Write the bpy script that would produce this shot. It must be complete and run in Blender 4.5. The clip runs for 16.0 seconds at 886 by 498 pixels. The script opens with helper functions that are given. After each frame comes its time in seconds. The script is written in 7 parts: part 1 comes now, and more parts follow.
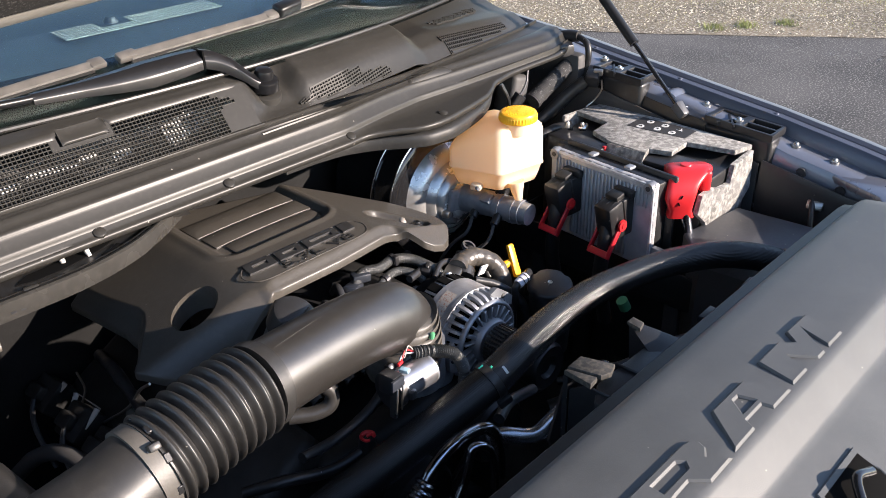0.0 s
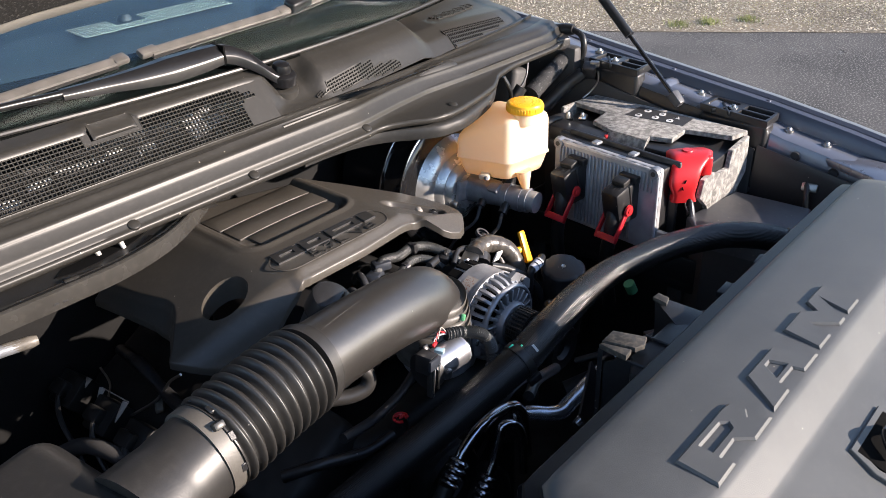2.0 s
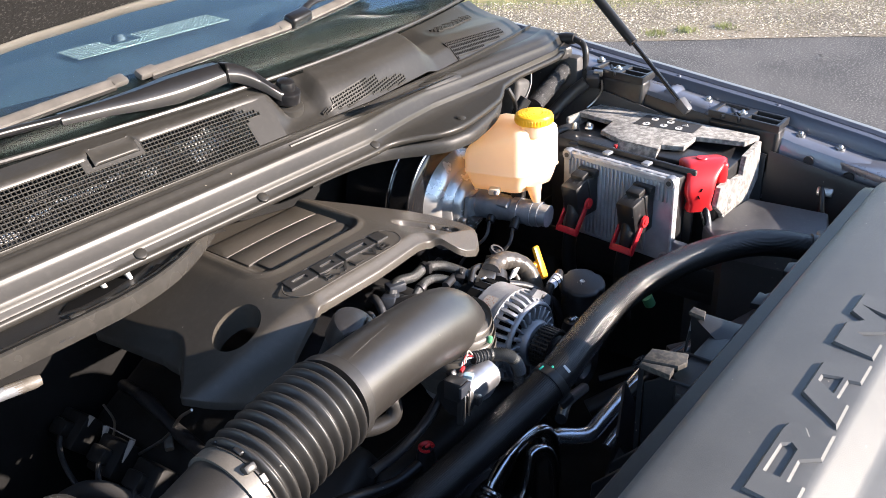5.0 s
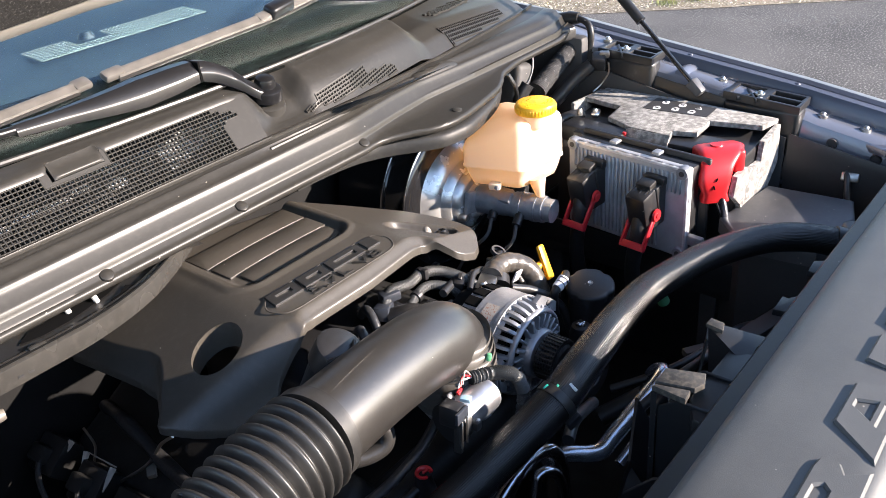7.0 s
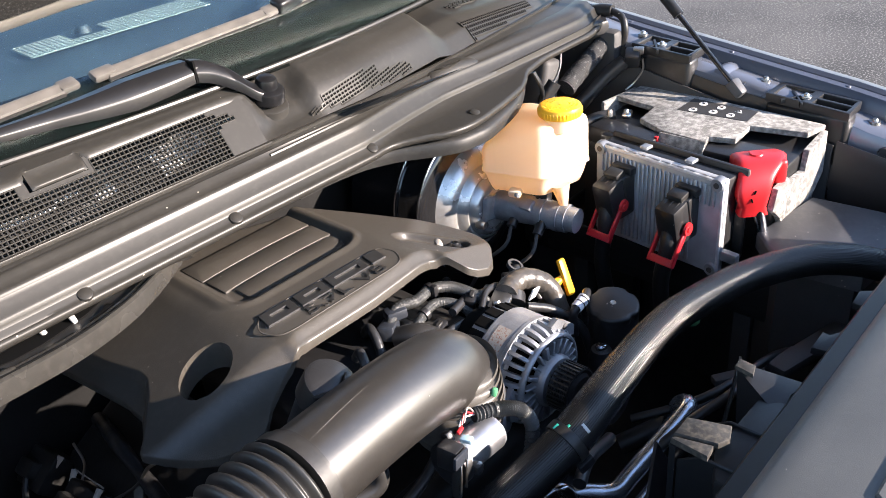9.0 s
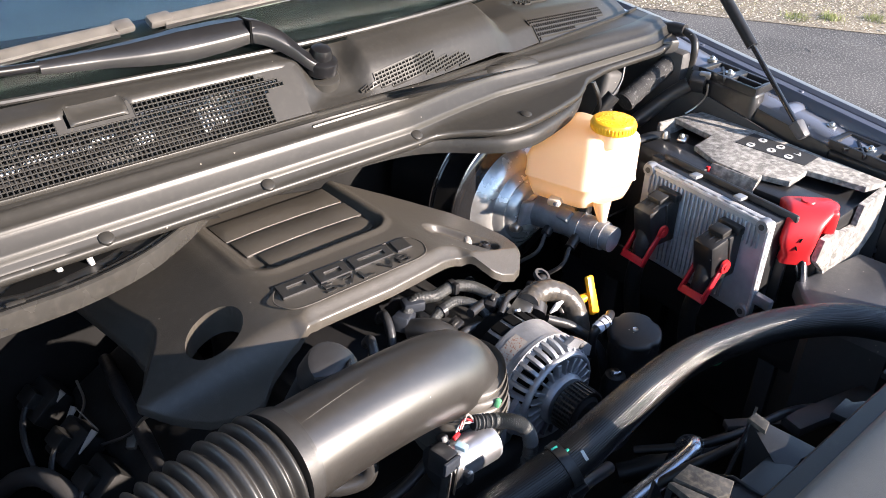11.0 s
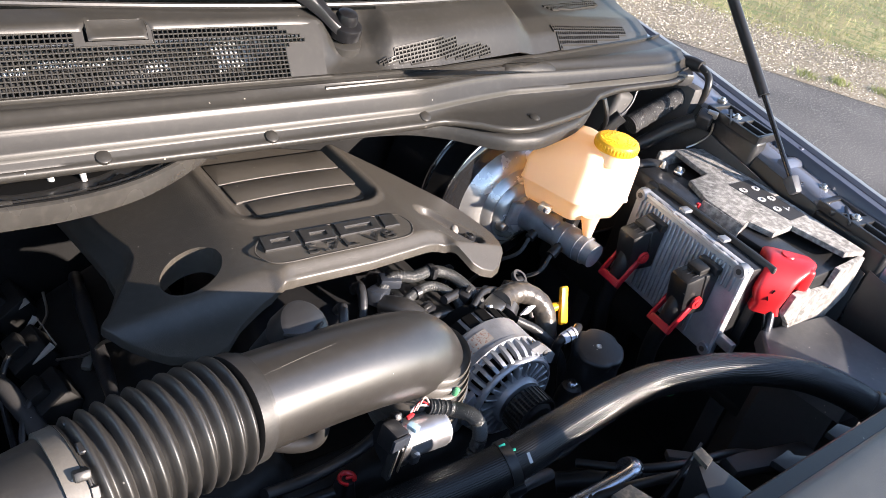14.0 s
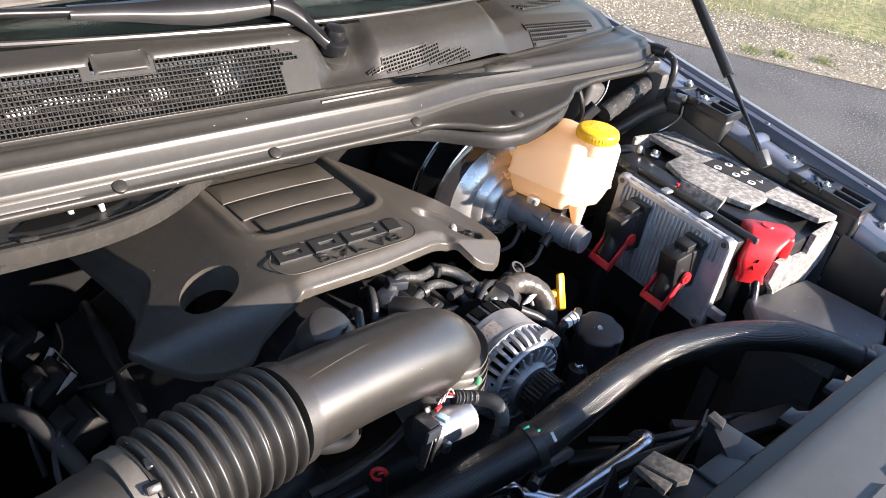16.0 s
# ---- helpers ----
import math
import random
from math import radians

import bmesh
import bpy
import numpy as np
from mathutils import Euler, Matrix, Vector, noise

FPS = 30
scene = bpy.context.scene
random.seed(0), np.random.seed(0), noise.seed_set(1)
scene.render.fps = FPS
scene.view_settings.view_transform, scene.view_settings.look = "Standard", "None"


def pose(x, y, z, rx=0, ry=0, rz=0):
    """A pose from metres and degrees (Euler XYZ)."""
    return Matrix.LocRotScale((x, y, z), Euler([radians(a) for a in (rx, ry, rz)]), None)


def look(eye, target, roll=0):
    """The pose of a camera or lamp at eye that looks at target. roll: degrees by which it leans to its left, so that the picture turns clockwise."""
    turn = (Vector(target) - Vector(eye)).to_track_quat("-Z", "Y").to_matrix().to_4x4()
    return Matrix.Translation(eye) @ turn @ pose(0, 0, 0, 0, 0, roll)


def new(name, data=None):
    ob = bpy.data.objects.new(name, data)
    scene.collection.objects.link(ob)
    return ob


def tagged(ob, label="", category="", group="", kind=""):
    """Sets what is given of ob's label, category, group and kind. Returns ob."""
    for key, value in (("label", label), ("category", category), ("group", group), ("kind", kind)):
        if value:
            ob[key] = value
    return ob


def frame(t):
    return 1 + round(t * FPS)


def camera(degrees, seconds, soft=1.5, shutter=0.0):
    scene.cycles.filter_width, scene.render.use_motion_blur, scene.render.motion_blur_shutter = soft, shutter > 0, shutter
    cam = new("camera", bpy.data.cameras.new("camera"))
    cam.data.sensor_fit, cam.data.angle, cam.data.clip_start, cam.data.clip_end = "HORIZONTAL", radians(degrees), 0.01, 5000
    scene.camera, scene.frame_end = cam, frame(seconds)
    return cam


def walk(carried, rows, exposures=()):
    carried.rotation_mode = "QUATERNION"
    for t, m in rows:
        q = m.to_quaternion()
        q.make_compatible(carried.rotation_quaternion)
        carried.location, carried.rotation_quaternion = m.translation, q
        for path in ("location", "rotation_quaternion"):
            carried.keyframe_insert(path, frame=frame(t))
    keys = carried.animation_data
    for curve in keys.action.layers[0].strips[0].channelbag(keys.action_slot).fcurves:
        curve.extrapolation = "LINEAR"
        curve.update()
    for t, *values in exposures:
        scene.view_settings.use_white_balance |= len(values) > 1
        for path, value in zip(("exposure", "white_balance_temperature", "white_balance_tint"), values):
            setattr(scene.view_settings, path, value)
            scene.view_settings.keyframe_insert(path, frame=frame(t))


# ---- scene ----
cam = camera(55.0, 16.0, soft=0.75)
PATH = [
    (0, (0.0236, -0.0364, 1.791), (1.2685, 1.1959, 0.825), -2.0),
    (0.5, (0.0041, -0.0305, 1.79), (1.2656, 1.1872, 0.827), -2.0),
    (1, (-0.0195, -0.0252, 1.791), (1.2576, 1.1769, 0.83), -2.1),
    (1.5, (-0.041, -0.0192, 1.791), (1.2497, 1.1676, 0.829), -2.1),
    (2, (-0.0605, -0.0022, 1.789), (1.2428, 1.1693, 0.825), -2.1),
    (2.5, (-0.0742, 0.0122, 1.79), (1.2384, 1.1757, 0.828), -2.7),
    (3, (-0.0941, 0.0241, 1.788), (1.2277, 1.1798, 0.831), -3.4),
    (3.5, (-0.1063, 0.0233, 1.787), (1.2308, 1.1704, 0.84), -3.7),
    (4, (-0.1032, 0.024, 1.789), (1.2502, 1.1625, 0.854), -3.1),
    (4.2, (-0.0952, 0.0333, 1.781), (1.2604, 1.1746, 0.854), -2.9),
    (6.5, (0.0013, 0.0973, 1.769), (1.3158, 1.2496, 0.796), -4.8),
    (7, (0.0286, 0.1088, 1.767), (1.3313, 1.2642, 0.783), -5.3),
    (7.5, (0.0525, 0.1175, 1.767), (1.341, 1.2814, 0.774), -5.7),
    (8, (0.0794, 0.126, 1.767), (1.3456, 1.3081, 0.767), -6.0),
    (8.5, (0.1045, 0.1356, 1.767), (1.3472, 1.335, 0.759), -6.0),
    (9, (0.1231, 0.1409, 1.765), (1.3467, 1.3511, 0.746), -5.6),
    (9.5, (0.1427, 0.146, 1.762), (1.3415, 1.3697, 0.731), -4.7),
    (10, (0.1486, 0.1454, 1.765), (1.3172, 1.3891, 0.722), -3.3),
    (10.2, (0.1478, 0.1475, 1.765), (1.3099, 1.3969, 0.722), -2.6),
    (12.3, (0.1501, 0.1503, 1.765), (1.2978, 1.4071, 0.715), 9.9),
    (12.5, (0.1521, 0.1501, 1.764), (1.3016, 1.4047, 0.713), 10.6),
    (13, (0.1543, 0.1519, 1.762), (1.3144, 1.3914, 0.705), 12.1),
    (13.5, (0.1452, 0.1518, 1.762), (1.3197, 1.3728, 0.699), 13.5),
    (14, (0.1301, 0.1512, 1.767), (1.3212, 1.3576, 0.705), 14.2),
    (14.5, (0.1123, 0.1539, 1.769), (1.3178, 1.3539, 0.717), 13.9),
    (15, (0.0933, 0.1548, 1.772), (1.3146, 1.3412, 0.724), 13.3),
    (15.5, (0.0772, 0.1553, 1.774), (1.3187, 1.3207, 0.725), 12.4),
    (16, (0.0644, 0.1576, 1.778), (1.3225, 1.3083, 0.733), 10.8),
]
EXPOSURES = [(0.0, 1.57, 6450, 17), (1.0, 1.72, 6450, 17), (1.4, 1.67, 6450, 17), (1.9, 1.48, 6450, 17), (2.5, 1.75, 6450, 17), (3.5, 1.97, 6450, 17), (6.5, 2.07, 6450, 17), (16.0, 2.07, 6450, 17)]
walk(cam, [(t, look(eye, target, roll)) for t, eye, target, roll in PATH], EXPOSURES)

# ---- world and light ----
SUN_TO = Vector((0.45, -0.92, 0.358)).normalized()
world = bpy.data.worlds.new("sky")
scene.world = world
world.use_nodes = True
wn = world.node_tree.nodes
sky = wn.new("ShaderNodeTexSky")
sky.sky_type, sky.sun_disc = "NISHITA", False
sky.sun_elevation = math.asin(SUN_TO.z)
sky.sun_rotation = math.atan2(SUN_TO.x, SUN_TO.y)
sky.air_density, sky.dust_density, sky.ozone_density = 1.0, 0.15, 1.2
world.node_tree.links.new(sky.outputs[0], wn["Background"].inputs[0])
wn["Background"].inputs[1].default_value = 0.118

sun = new("sun", bpy.data.lights.new("sun", "SUN"))
sun.data.energy, sun.data.angle, sun.data.color = 4.6, radians(0.55), (1.0, 0.885, 0.745)
sun.matrix_world = look((0.7, -3, 4), Vector((0.7, -3, 4)) - SUN_TO)

# ---- materials ----
def material(name, color, rough=0.5, metal=0.0, grain=(900.0, 0.15), blotch=(14.0, 0.10), dust=0.0, spec=0.5, coat=0.0, fleck=None, sheen=0.0):
    """A surface with fine relief, uneven tone and roughness, and dust specks."""
    m = bpy.data.materials.new(name)
    m.use_nodes = True
    nt = m.node_tree
    n, link = nt.nodes, nt.links.new
    b = n["Principled BSDF"]
    tc = n.new("ShaderNodeTexCoord")
    big = n.new("ShaderNodeTexNoise")
    big.inputs["Scale"].default_value, big.inputs["Detail"].default_value = blotch[0], 6
    link(tc.outputs["Object"], big.inputs["Vector"])
    ramp = n.new("ShaderNodeMapRange")
    ramp.inputs[1].default_value, ramp.inputs[2].default_value = 0.3, 0.7
    ramp.inputs[3].default_value, ramp.inputs[4].default_value = 1 - blotch[1], 1 + blotch[1]
    link(big.outputs[0], ramp.inputs[0])
    tone = n.new("ShaderNodeMix")
    tone.data_type, tone.blend_type = "RGBA", "MULTIPLY"
    tone.inputs[0].default_value = 1
    tone.inputs[6].default_value = (*color, 1)
    link(ramp.outputs[0], tone.inputs[7])
    out = tone.outputs[2]
    if fleck:
        fs, lo, hi, fc = fleck
        fn = n.new("ShaderNodeTexNoise")
        fn.inputs["Scale"].default_value, fn.inputs["Detail"].default_value = fs, 7
        link(tc.outputs["Object"], fn.inputs["Vector"])
        fr = n.new("ShaderNodeMapRange")
        fr.inputs[1].default_value, fr.inputs[2].default_value = lo, hi
        link(fn.outputs[0], fr.inputs[0])
        mix = n.new("ShaderNodeMix")
        mix.data_type = "RGBA"
        link(fr.outputs[0], mix.inputs[0])
        link(out, mix.inputs[6])
        mix.inputs[7].default_value = (*fc, 1)
        out = mix.outputs[2]
    if dust:
        vo = n.new("ShaderNodeTexVoronoi")
        vo.inputs["Scale"].default_value = 95
        link(tc.outputs["Object"], vo.inputs["Vector"])
        pick = n.new("ShaderNodeSeparateColor")
        link(vo.outputs["Color"], pick.inputs[0])
        few = n.new("ShaderNodeMath")
        few.operation = "GREATER_THAN"
        few.inputs[1].default_value = 1 - 0.12 * dust
        link(pick.outputs[0], few.inputs[0])
        near = n.new("ShaderNodeMath")
        near.operation = "LESS_THAN"
        near.inputs[1].default_value = 0.085
        link(vo.outputs["Distance"], near.inputs[0])
        both = n.new("ShaderNodeMath")
        both.operation = "MULTIPLY"
        link(few.outputs[0], both.inputs[0])
        link(near.outputs[0], both.inputs[1])
        film = n.new("ShaderNodeTexNoise")
        film.inputs["Scale"].default_value, film.inputs["Detail"].default_value = 120, 8
        link(tc.outputs["Object"], film.inputs["Vector"])
        fm = n.new("ShaderNodeMapRange")
        fm.inputs[1].default_value, fm.inputs[2].default_value, fm.inputs[4].default_value = 0.5, 0.8, 0.06 * dust
        link(film.outputs[0], fm.inputs[0])
        add = n.new("ShaderNodeMath")
        add.operation, add.use_clamp = "MAXIMUM", True
        link(both.outputs[0], add.inputs[0])
        link(fm.outputs[0], add.inputs[1])
        mix = n.new("ShaderNodeMix")
        mix.data_type = "RGBA"
        link(add.outputs[0], mix.inputs[0])
        link(out, mix.inputs[6])
        mix.inputs[7].default_value = (0.36, 0.33, 0.29, 1)
        out = mix.outputs[2]
    link(out, b.inputs["Base Color"])
    rr = n.new("ShaderNodeMapRange")
    rr.inputs[1].default_value, rr.inputs[2].default_value = 0.3, 0.7
    rr.inputs[3].default_value, rr.inputs[4].default_value = max(rough - 0.012, 0.02), min(rough + 0.012, 1)
    link(big.outputs[0], rr.inputs[0])
    link(rr.outputs[0], b.inputs["Roughness"])
    b.inputs["Metallic"].default_value = metal
    b.inputs["Specular IOR Level"].default_value = spec
    b.inputs["Coat Weight"].default_value = coat
    b.inputs["Coat Roughness"].default_value = 0.08
    b.inputs["Sheen Weight"].default_value = sheen
    if grain[1]:
        fine = n.new("ShaderNodeTexNoise")
        fine.inputs["Scale"].default_value, fine.inputs["Detail"].default_value = grain[0], 3
        link(tc.outputs["Object"], fine.inputs["Vector"])
        bump = n.new("ShaderNodeBump")
        bump.inputs["Strength"].default_value, bump.inputs["Distance"].default_value = grain[1], 0.0012
        link(fine.outputs[0], bump.inputs["Height"])
        link(bump.outputs[0], b.inputs["Normal"])
    return m


def sleeve_material(name, color, thread, rough):
    """Woven sleeve: fine threads along the hose crossed by finer ones, laid out by the tube's own coordinates in metres."""
    m = material(name, color, rough, grain=(500, 0.0), blotch=(20, 0.25))
    n, link = m.node_tree.nodes, m.node_tree.links.new
    b = n["Principled BSDF"]
    uv = n.new("ShaderNodeUVMap")
    heights = []
    for direction, scale in (("X", thread), ("Y", thread * 1.6)):
        w = n.new("ShaderNodeTexWave")
        w.wave_type, w.bands_direction = "BANDS", direction
        w.inputs["Scale"].default_value, w.inputs["Distortion"].default_value = scale, 0.6
        link(uv.outputs[0], w.inputs["Vector"])
        heights.append(w)
    mul = n.new("ShaderNodeMath")
    mul.operation = "MULTIPLY_ADD"
    mul.inputs[1].default_value = 0.8
    link(heights[1].outputs["Fac"], mul.inputs[0])
    link(heights[0].outputs["Fac"], mul.inputs[2])
    tint = n.new("ShaderNodeMapRange")
    tint.inputs[2].default_value, tint.inputs[3].default_value, tint.inputs[4].default_value = 1.8, 0.35, 2.2
    link(mul.outputs[0], tint.inputs[0])
    yarn = n.new("ShaderNodeMix")
    yarn.data_type, yarn.blend_type = "RGBA", "MULTIPLY"
    yarn.inputs[0].default_value = 1
    link(b.inputs["Base Color"].links[0].from_socket, yarn.inputs[6])
    link(tint.outputs[0], yarn.inputs[7])
    link(yarn.outputs[2], b.inputs["Base Color"])
    bump = n.new("ShaderNodeBump")
    bump.inputs["Strength"].default_value, bump.inputs["Distance"].default_value = 0.30, 0.0012
    link(mul.outputs[0], bump.inputs["Height"])
    link(bump.outputs[0], b.inputs["Normal"])
    return m


COWL = material("cowl_plastic", (0.027, 0.0255, 0.023), 0.38, grain=(700, 0.05), dust=0.5, blotch=(9, 0.08), spec=0.29)
SATIN = material("satin_black_plastic", (0.022, 0.021, 0.020), 0.40, grain=(500, 0.08), dust=0.5)
COVER = material("engine_cover_plastic", (0.058, 0.052, 0.044), 0.36, grain=(900, 0.22), blotch=(10, 0.10), dust=0.8, spec=0.5)
TUBE = material("intake_plastic", (0.022, 0.020, 0.018), 0.335, grain=(380, 0.05), dust=0.45, blotch=(8, 0.05), spec=1.0)
SHROUD = material("shroud_plastic", (0.084, 0.0865, 0.0865), 0.44, grain=(1300, 0.16), dust=0.5, spec=0.35)
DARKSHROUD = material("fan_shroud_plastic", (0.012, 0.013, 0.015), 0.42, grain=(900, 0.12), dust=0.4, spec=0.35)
WIPER = material("wiper_black_paint", (0.008, 0.008, 0.009), 0.30, grain=(400, 0.04), dust=0.2, spec=0.4)
DUSTY = material("dusty_black_plastic", (0.070, 0.071, 0.075), 0.42, grain=(600, 0.15), dust=1.4, blotch=(9, 0.3))
BLACK = material("black_plastic", (0.015, 0.015, 0.016), 0.36, grain=(800, 0.10), dust=0.25)
DULL = material("dull_black", (0.045, 0.044, 0.044), 0.62, grain=(300, 0.2), dust=0.3)
RUBBER = material("rubber", (0.022, 0.021, 0.020), 0.40, grain=(250, 0.10), dust=0.4)
GLOSS = material("gloss_black_paint", (0.012, 0.012, 0.013), 0.16, grain=(60, 0.02), coat=0.5)
BOOSTER = material("booster_steel", (0.60, 0.59, 0.57), 0.27, metal=0.65, grain=(120, 0.05), blotch=(25, 0.25))
CAST = material("cast_aluminium", (0.29, 0.30, 0.32), 0.40, metal=0.5, grain=(420, 0.30), blotch=(40, 0.25))
CASTDARK = material("module_aluminium", (0.37, 0.375, 0.39), 0.46, metal=0.25, grain=(500, 0.25), blotch=(30, 0.2))
ALU = material("bright_aluminium", (0.56, 0.56, 0.58), 0.20, metal=1.0, grain=(200, 0.05), blotch=(40, 0.12))
STEEL = material("steel", (0.45, 0.44, 0.42), 0.35, metal=1.0, grain=(300, 0.1))
FELT = material("battery_felt", (0.150, 0.145, 0.136), 0.95, grain=(420, 0.9), blotch=(28, 0.35), spec=0.1, fleck=(120, 0.42, 0.68, (0.36, 0.35, 0.325)), sheen=0.15)
WHITE = material("white_marking", (0.62, 0.61, 0.59), 0.6)
LABELBLACK = material("black_label", (0.028, 0.027, 0.026), 0.6)
RED = material("red_plastic", (0.55, 0.018, 0.022), 0.38, grain=(300, 0.06), blotch=(20, 0.12))
DARKRED = material("red_lever_plastic", (0.42, 0.012, 0.02), 0.42, grain=(300, 0.06))
YELLOW = material("yellow_plastic", (1.0, 0.49, 0.02), 0.36, grain=(260, 0.05), blotch=(30, 0.1))
GREEN = material("green_plastic", (0.09, 0.33, 0.15), 0.5)
TEAL = material("teal_paint_mark", (0.02, 0.42, 0.30), 0.6)
BLUE = material("blue_plastic", (0.05, 0.20, 0.50), 0.4)
PAINT = material("slate_body_paint", (0.090, 0.100, 0.130), 0.36, metal=0.35, grain=(1500, 0.03), coat=0.12, blotch=(6, 0.06), dust=0.3)
PAINTDULL = material("slate_inner_paint", (0.165, 0.178, 0.215), 0.28, metal=0.40, grain=(600, 0.05), coat=0.4, dust=0.5)
HOODFELT = material("hood_insulation", (0.020, 0.0195, 0.019), 0.95, grain=(220, 0.9), spec=0.1, fleck=(300, 0.55, 0.75, (0.075, 0.072, 0.069)))
BLADE = material("dusty_wiper_rubber", (0.085, 0.078, 0.070), 0.6, grain=(200, 0.1), dust=0.3, blotch=(40, 0.25))
DASH = material("dash_vinyl", (0.006, 0.014, 0.024), 0.6, grain=(800, 0.2))
DASHMESH = material("dash_grille", (0.085, 0.105, 0.11), 0.5)
FRIT = material("black_glass_border", (0.004, 0.0045, 0.0045), 0.25)
TAPE = material("harness_tape", (0.021, 0.021, 0.022), 0.38, grain=(160, 0.5), dust=0.2)
LABELTAN = material("paper_label", (0.36, 0.33, 0.29), 0.6, fleck=(420, 0.52, 0.62, (0.27, 0.13, 0.09)))
SLEEVE = sleeve_material("woven_sleeve", (0.0070, 0.0070, 0.0070), 150.0, 0.25)
SLEEVE.node_tree.nodes["Principled BSDF"].inputs["Specular IOR Level"].default_value = 0.45
LOOM = sleeve_material("corrugated_loom", (0.032, 0.033, 0.032), 380.0, 0.30)

ASPHALT = material("asphalt", (0.057, 0.0525, 0.048), 0.85, grain=(300, 0.4), blotch=(1.6, 0.40), fleck=(85, 0.545, 0.61, (0.20, 0.186, 0.168)))
GRAVEL = material("gravel_ground", (0.15, 0.12, 0.078), 0.95, grain=(40, 1.0), blotch=(1.3, 0.35), fleck=(45, 0.50, 0.66, (0.36, 0.32, 0.25)))
GRASSGROUND = material("dry_grass_ground", (0.21, 0.18, 0.085), 0.95, grain=(30, 1.0), blotch=(1.0, 0.45), fleck=(14, 0.44, 0.62, (0.11, 0.135, 0.045)))
STONE = material("gravel_stone", (0.52, 0.46, 0.355), 0.9, grain=(60, 0.6), blotch=(3.0, 0.4))
# every stone its own tone
sn, sl = STONE.node_tree.nodes, STONE.node_tree.links.new
sg, sr, sx = sn.new("ShaderNodeNewGeometry"), sn.new("ShaderNodeMapRange"), sn.new("ShaderNodeMix")
sr.inputs[3].default_value, sr.inputs[4].default_value = 0.22, 1.25
sx.data_type, sx.blend_type = "RGBA", "MULTIPLY"
sx.inputs[0].default_value = 1
sl(sg.outputs["Random Per Island"], sr.inputs[0])
sl(sn["Principled BSDF"].inputs["Base Color"].links[0].from_socket, sx.inputs[6])
sl(sr.outputs[0], sx.inputs[7])
sl(sx.outputs[2], sn["Principled BSDF"].inputs["Base Color"])
GRASS = material("grass_blade", (0.19, 0.21, 0.065), 0.6, blotch=(2.0, 0.4))

# near-black for plates that stand in for the shade inside holes, slots and gaps
HOLESHADE = material("opening_shade", (0.005, 0.005, 0.005), 0.9, grain=(300, 0.0), spec=0.05)
GRIME = material("grimy_underbody", (0.030, 0.029, 0.028), 0.75, grain=(60, 0.6), blotch=(12, 0.5), spec=0.3)
GREYPLUG = material("grey_connector", (0.026, 0.030, 0.038), 0.36)
CREAM = material("cream_plastic", (0.11, 0.10, 0.085), 0.45, grain=(200, 0.3), blotch=(60, 0.35))
SCUFF = material("scratched_asphalt", (0.15, 0.146, 0.138), 0.9, grain=(120, 1.0), blotch=(60, 0.5))

# milky plastic that lets light through
MILKY = material("milky_polypropylene", (0.92, 0.85, 0.66), 0.34, grain=(200, 0.05), blotch=(12, 0.06))
pb = MILKY.node_tree.nodes["Principled BSDF"]
mn, ml = MILKY.node_tree.nodes, MILKY.node_tree.links.new
glow, blend = mn.new("ShaderNodeBsdfTranslucent"), mn.new("ShaderNodeMixShader")
glow.inputs["Color"].default_value = (1.0, 0.70, 0.34, 1)
blend.inputs[0].default_value = 0.42
ml(pb.outputs[0], blend.inputs[1])
ml(glow.outputs[0], blend.inputs[2])
ml(blend.outputs[0], mn["Material Output"].inputs[0])
# tinted windscreen
GLASS = bpy.data.materials.new("windscreen_glass")
GLASS.use_nodes = True
gn = GLASS.node_tree.nodes
gb = gn["Principled BSDF"]
gb.inputs["Base Color"].default_value = (0.70, 0.88, 0.90, 1)
gb.inputs["Transmission Weight"].default_value = 1
gb.inputs["Roughness"].default_value = 0.01
gb.inputs["IOR"].default_value = 1.52


# ---- building helpers ----
def curve(points, n=8, closed=False):
    """Points of a smooth line through the given points."""
    p = [Vector(q) for q in points]
    out = []
    count = len(p) if closed else len(p) - 1
    for i in range(count):
        if closed:
            a, b, c, d = (p[(i + k) % len(p)] for k in (-1, 0, 1, 2))
        else:
            b, c = p[i], p[i + 1]
            a = p[i - 1] if i else b * 2 - c
            d = p[i + 2] if i + 2 < len(p) else c * 2 - b
        for k in range(n):
            t = k / n
            out.append(0.5 * (2 * b + (c - a) * t + (2 * a - 5 * b + 4 * c - d) * t * t + (3 * b - a - 3 * c + d) * t ** 3))
    if not closed:
        out.append(p[-1].copy())
    return out


def lerp(table, x):
    """Linear reading of a table of (x, value)."""
    if x <= table[0][0]:
        return table[0][1]
    for (a, u), (b, v) in zip(table, table[1:]):
        if x <= b:
            return u + (v - u) * (x - a) / (b - a)
    return table[-1][1]


def rbox(size, m=None, bevel=0.003, seg=2, taper=1.0):
    bm = bmesh.new()
    bmesh.ops.create_cube(bm, size=1)
    for v in bm.verts:
        k = taper if v.co.z > 0 else 1.0
        v.co = Vector((v.co.x * size[0] * k, v.co.y * size[1] * k, v.co.z * size[2]))
    if bevel:
        bmesh.ops.bevel(bm, geom=bm.edges[:], offset=bevel, segments=seg, affect="EDGES", profile=0.5)
    if m is not None:
        bmesh.ops.transform(bm, matrix=m, verts=bm.verts)
    return bm


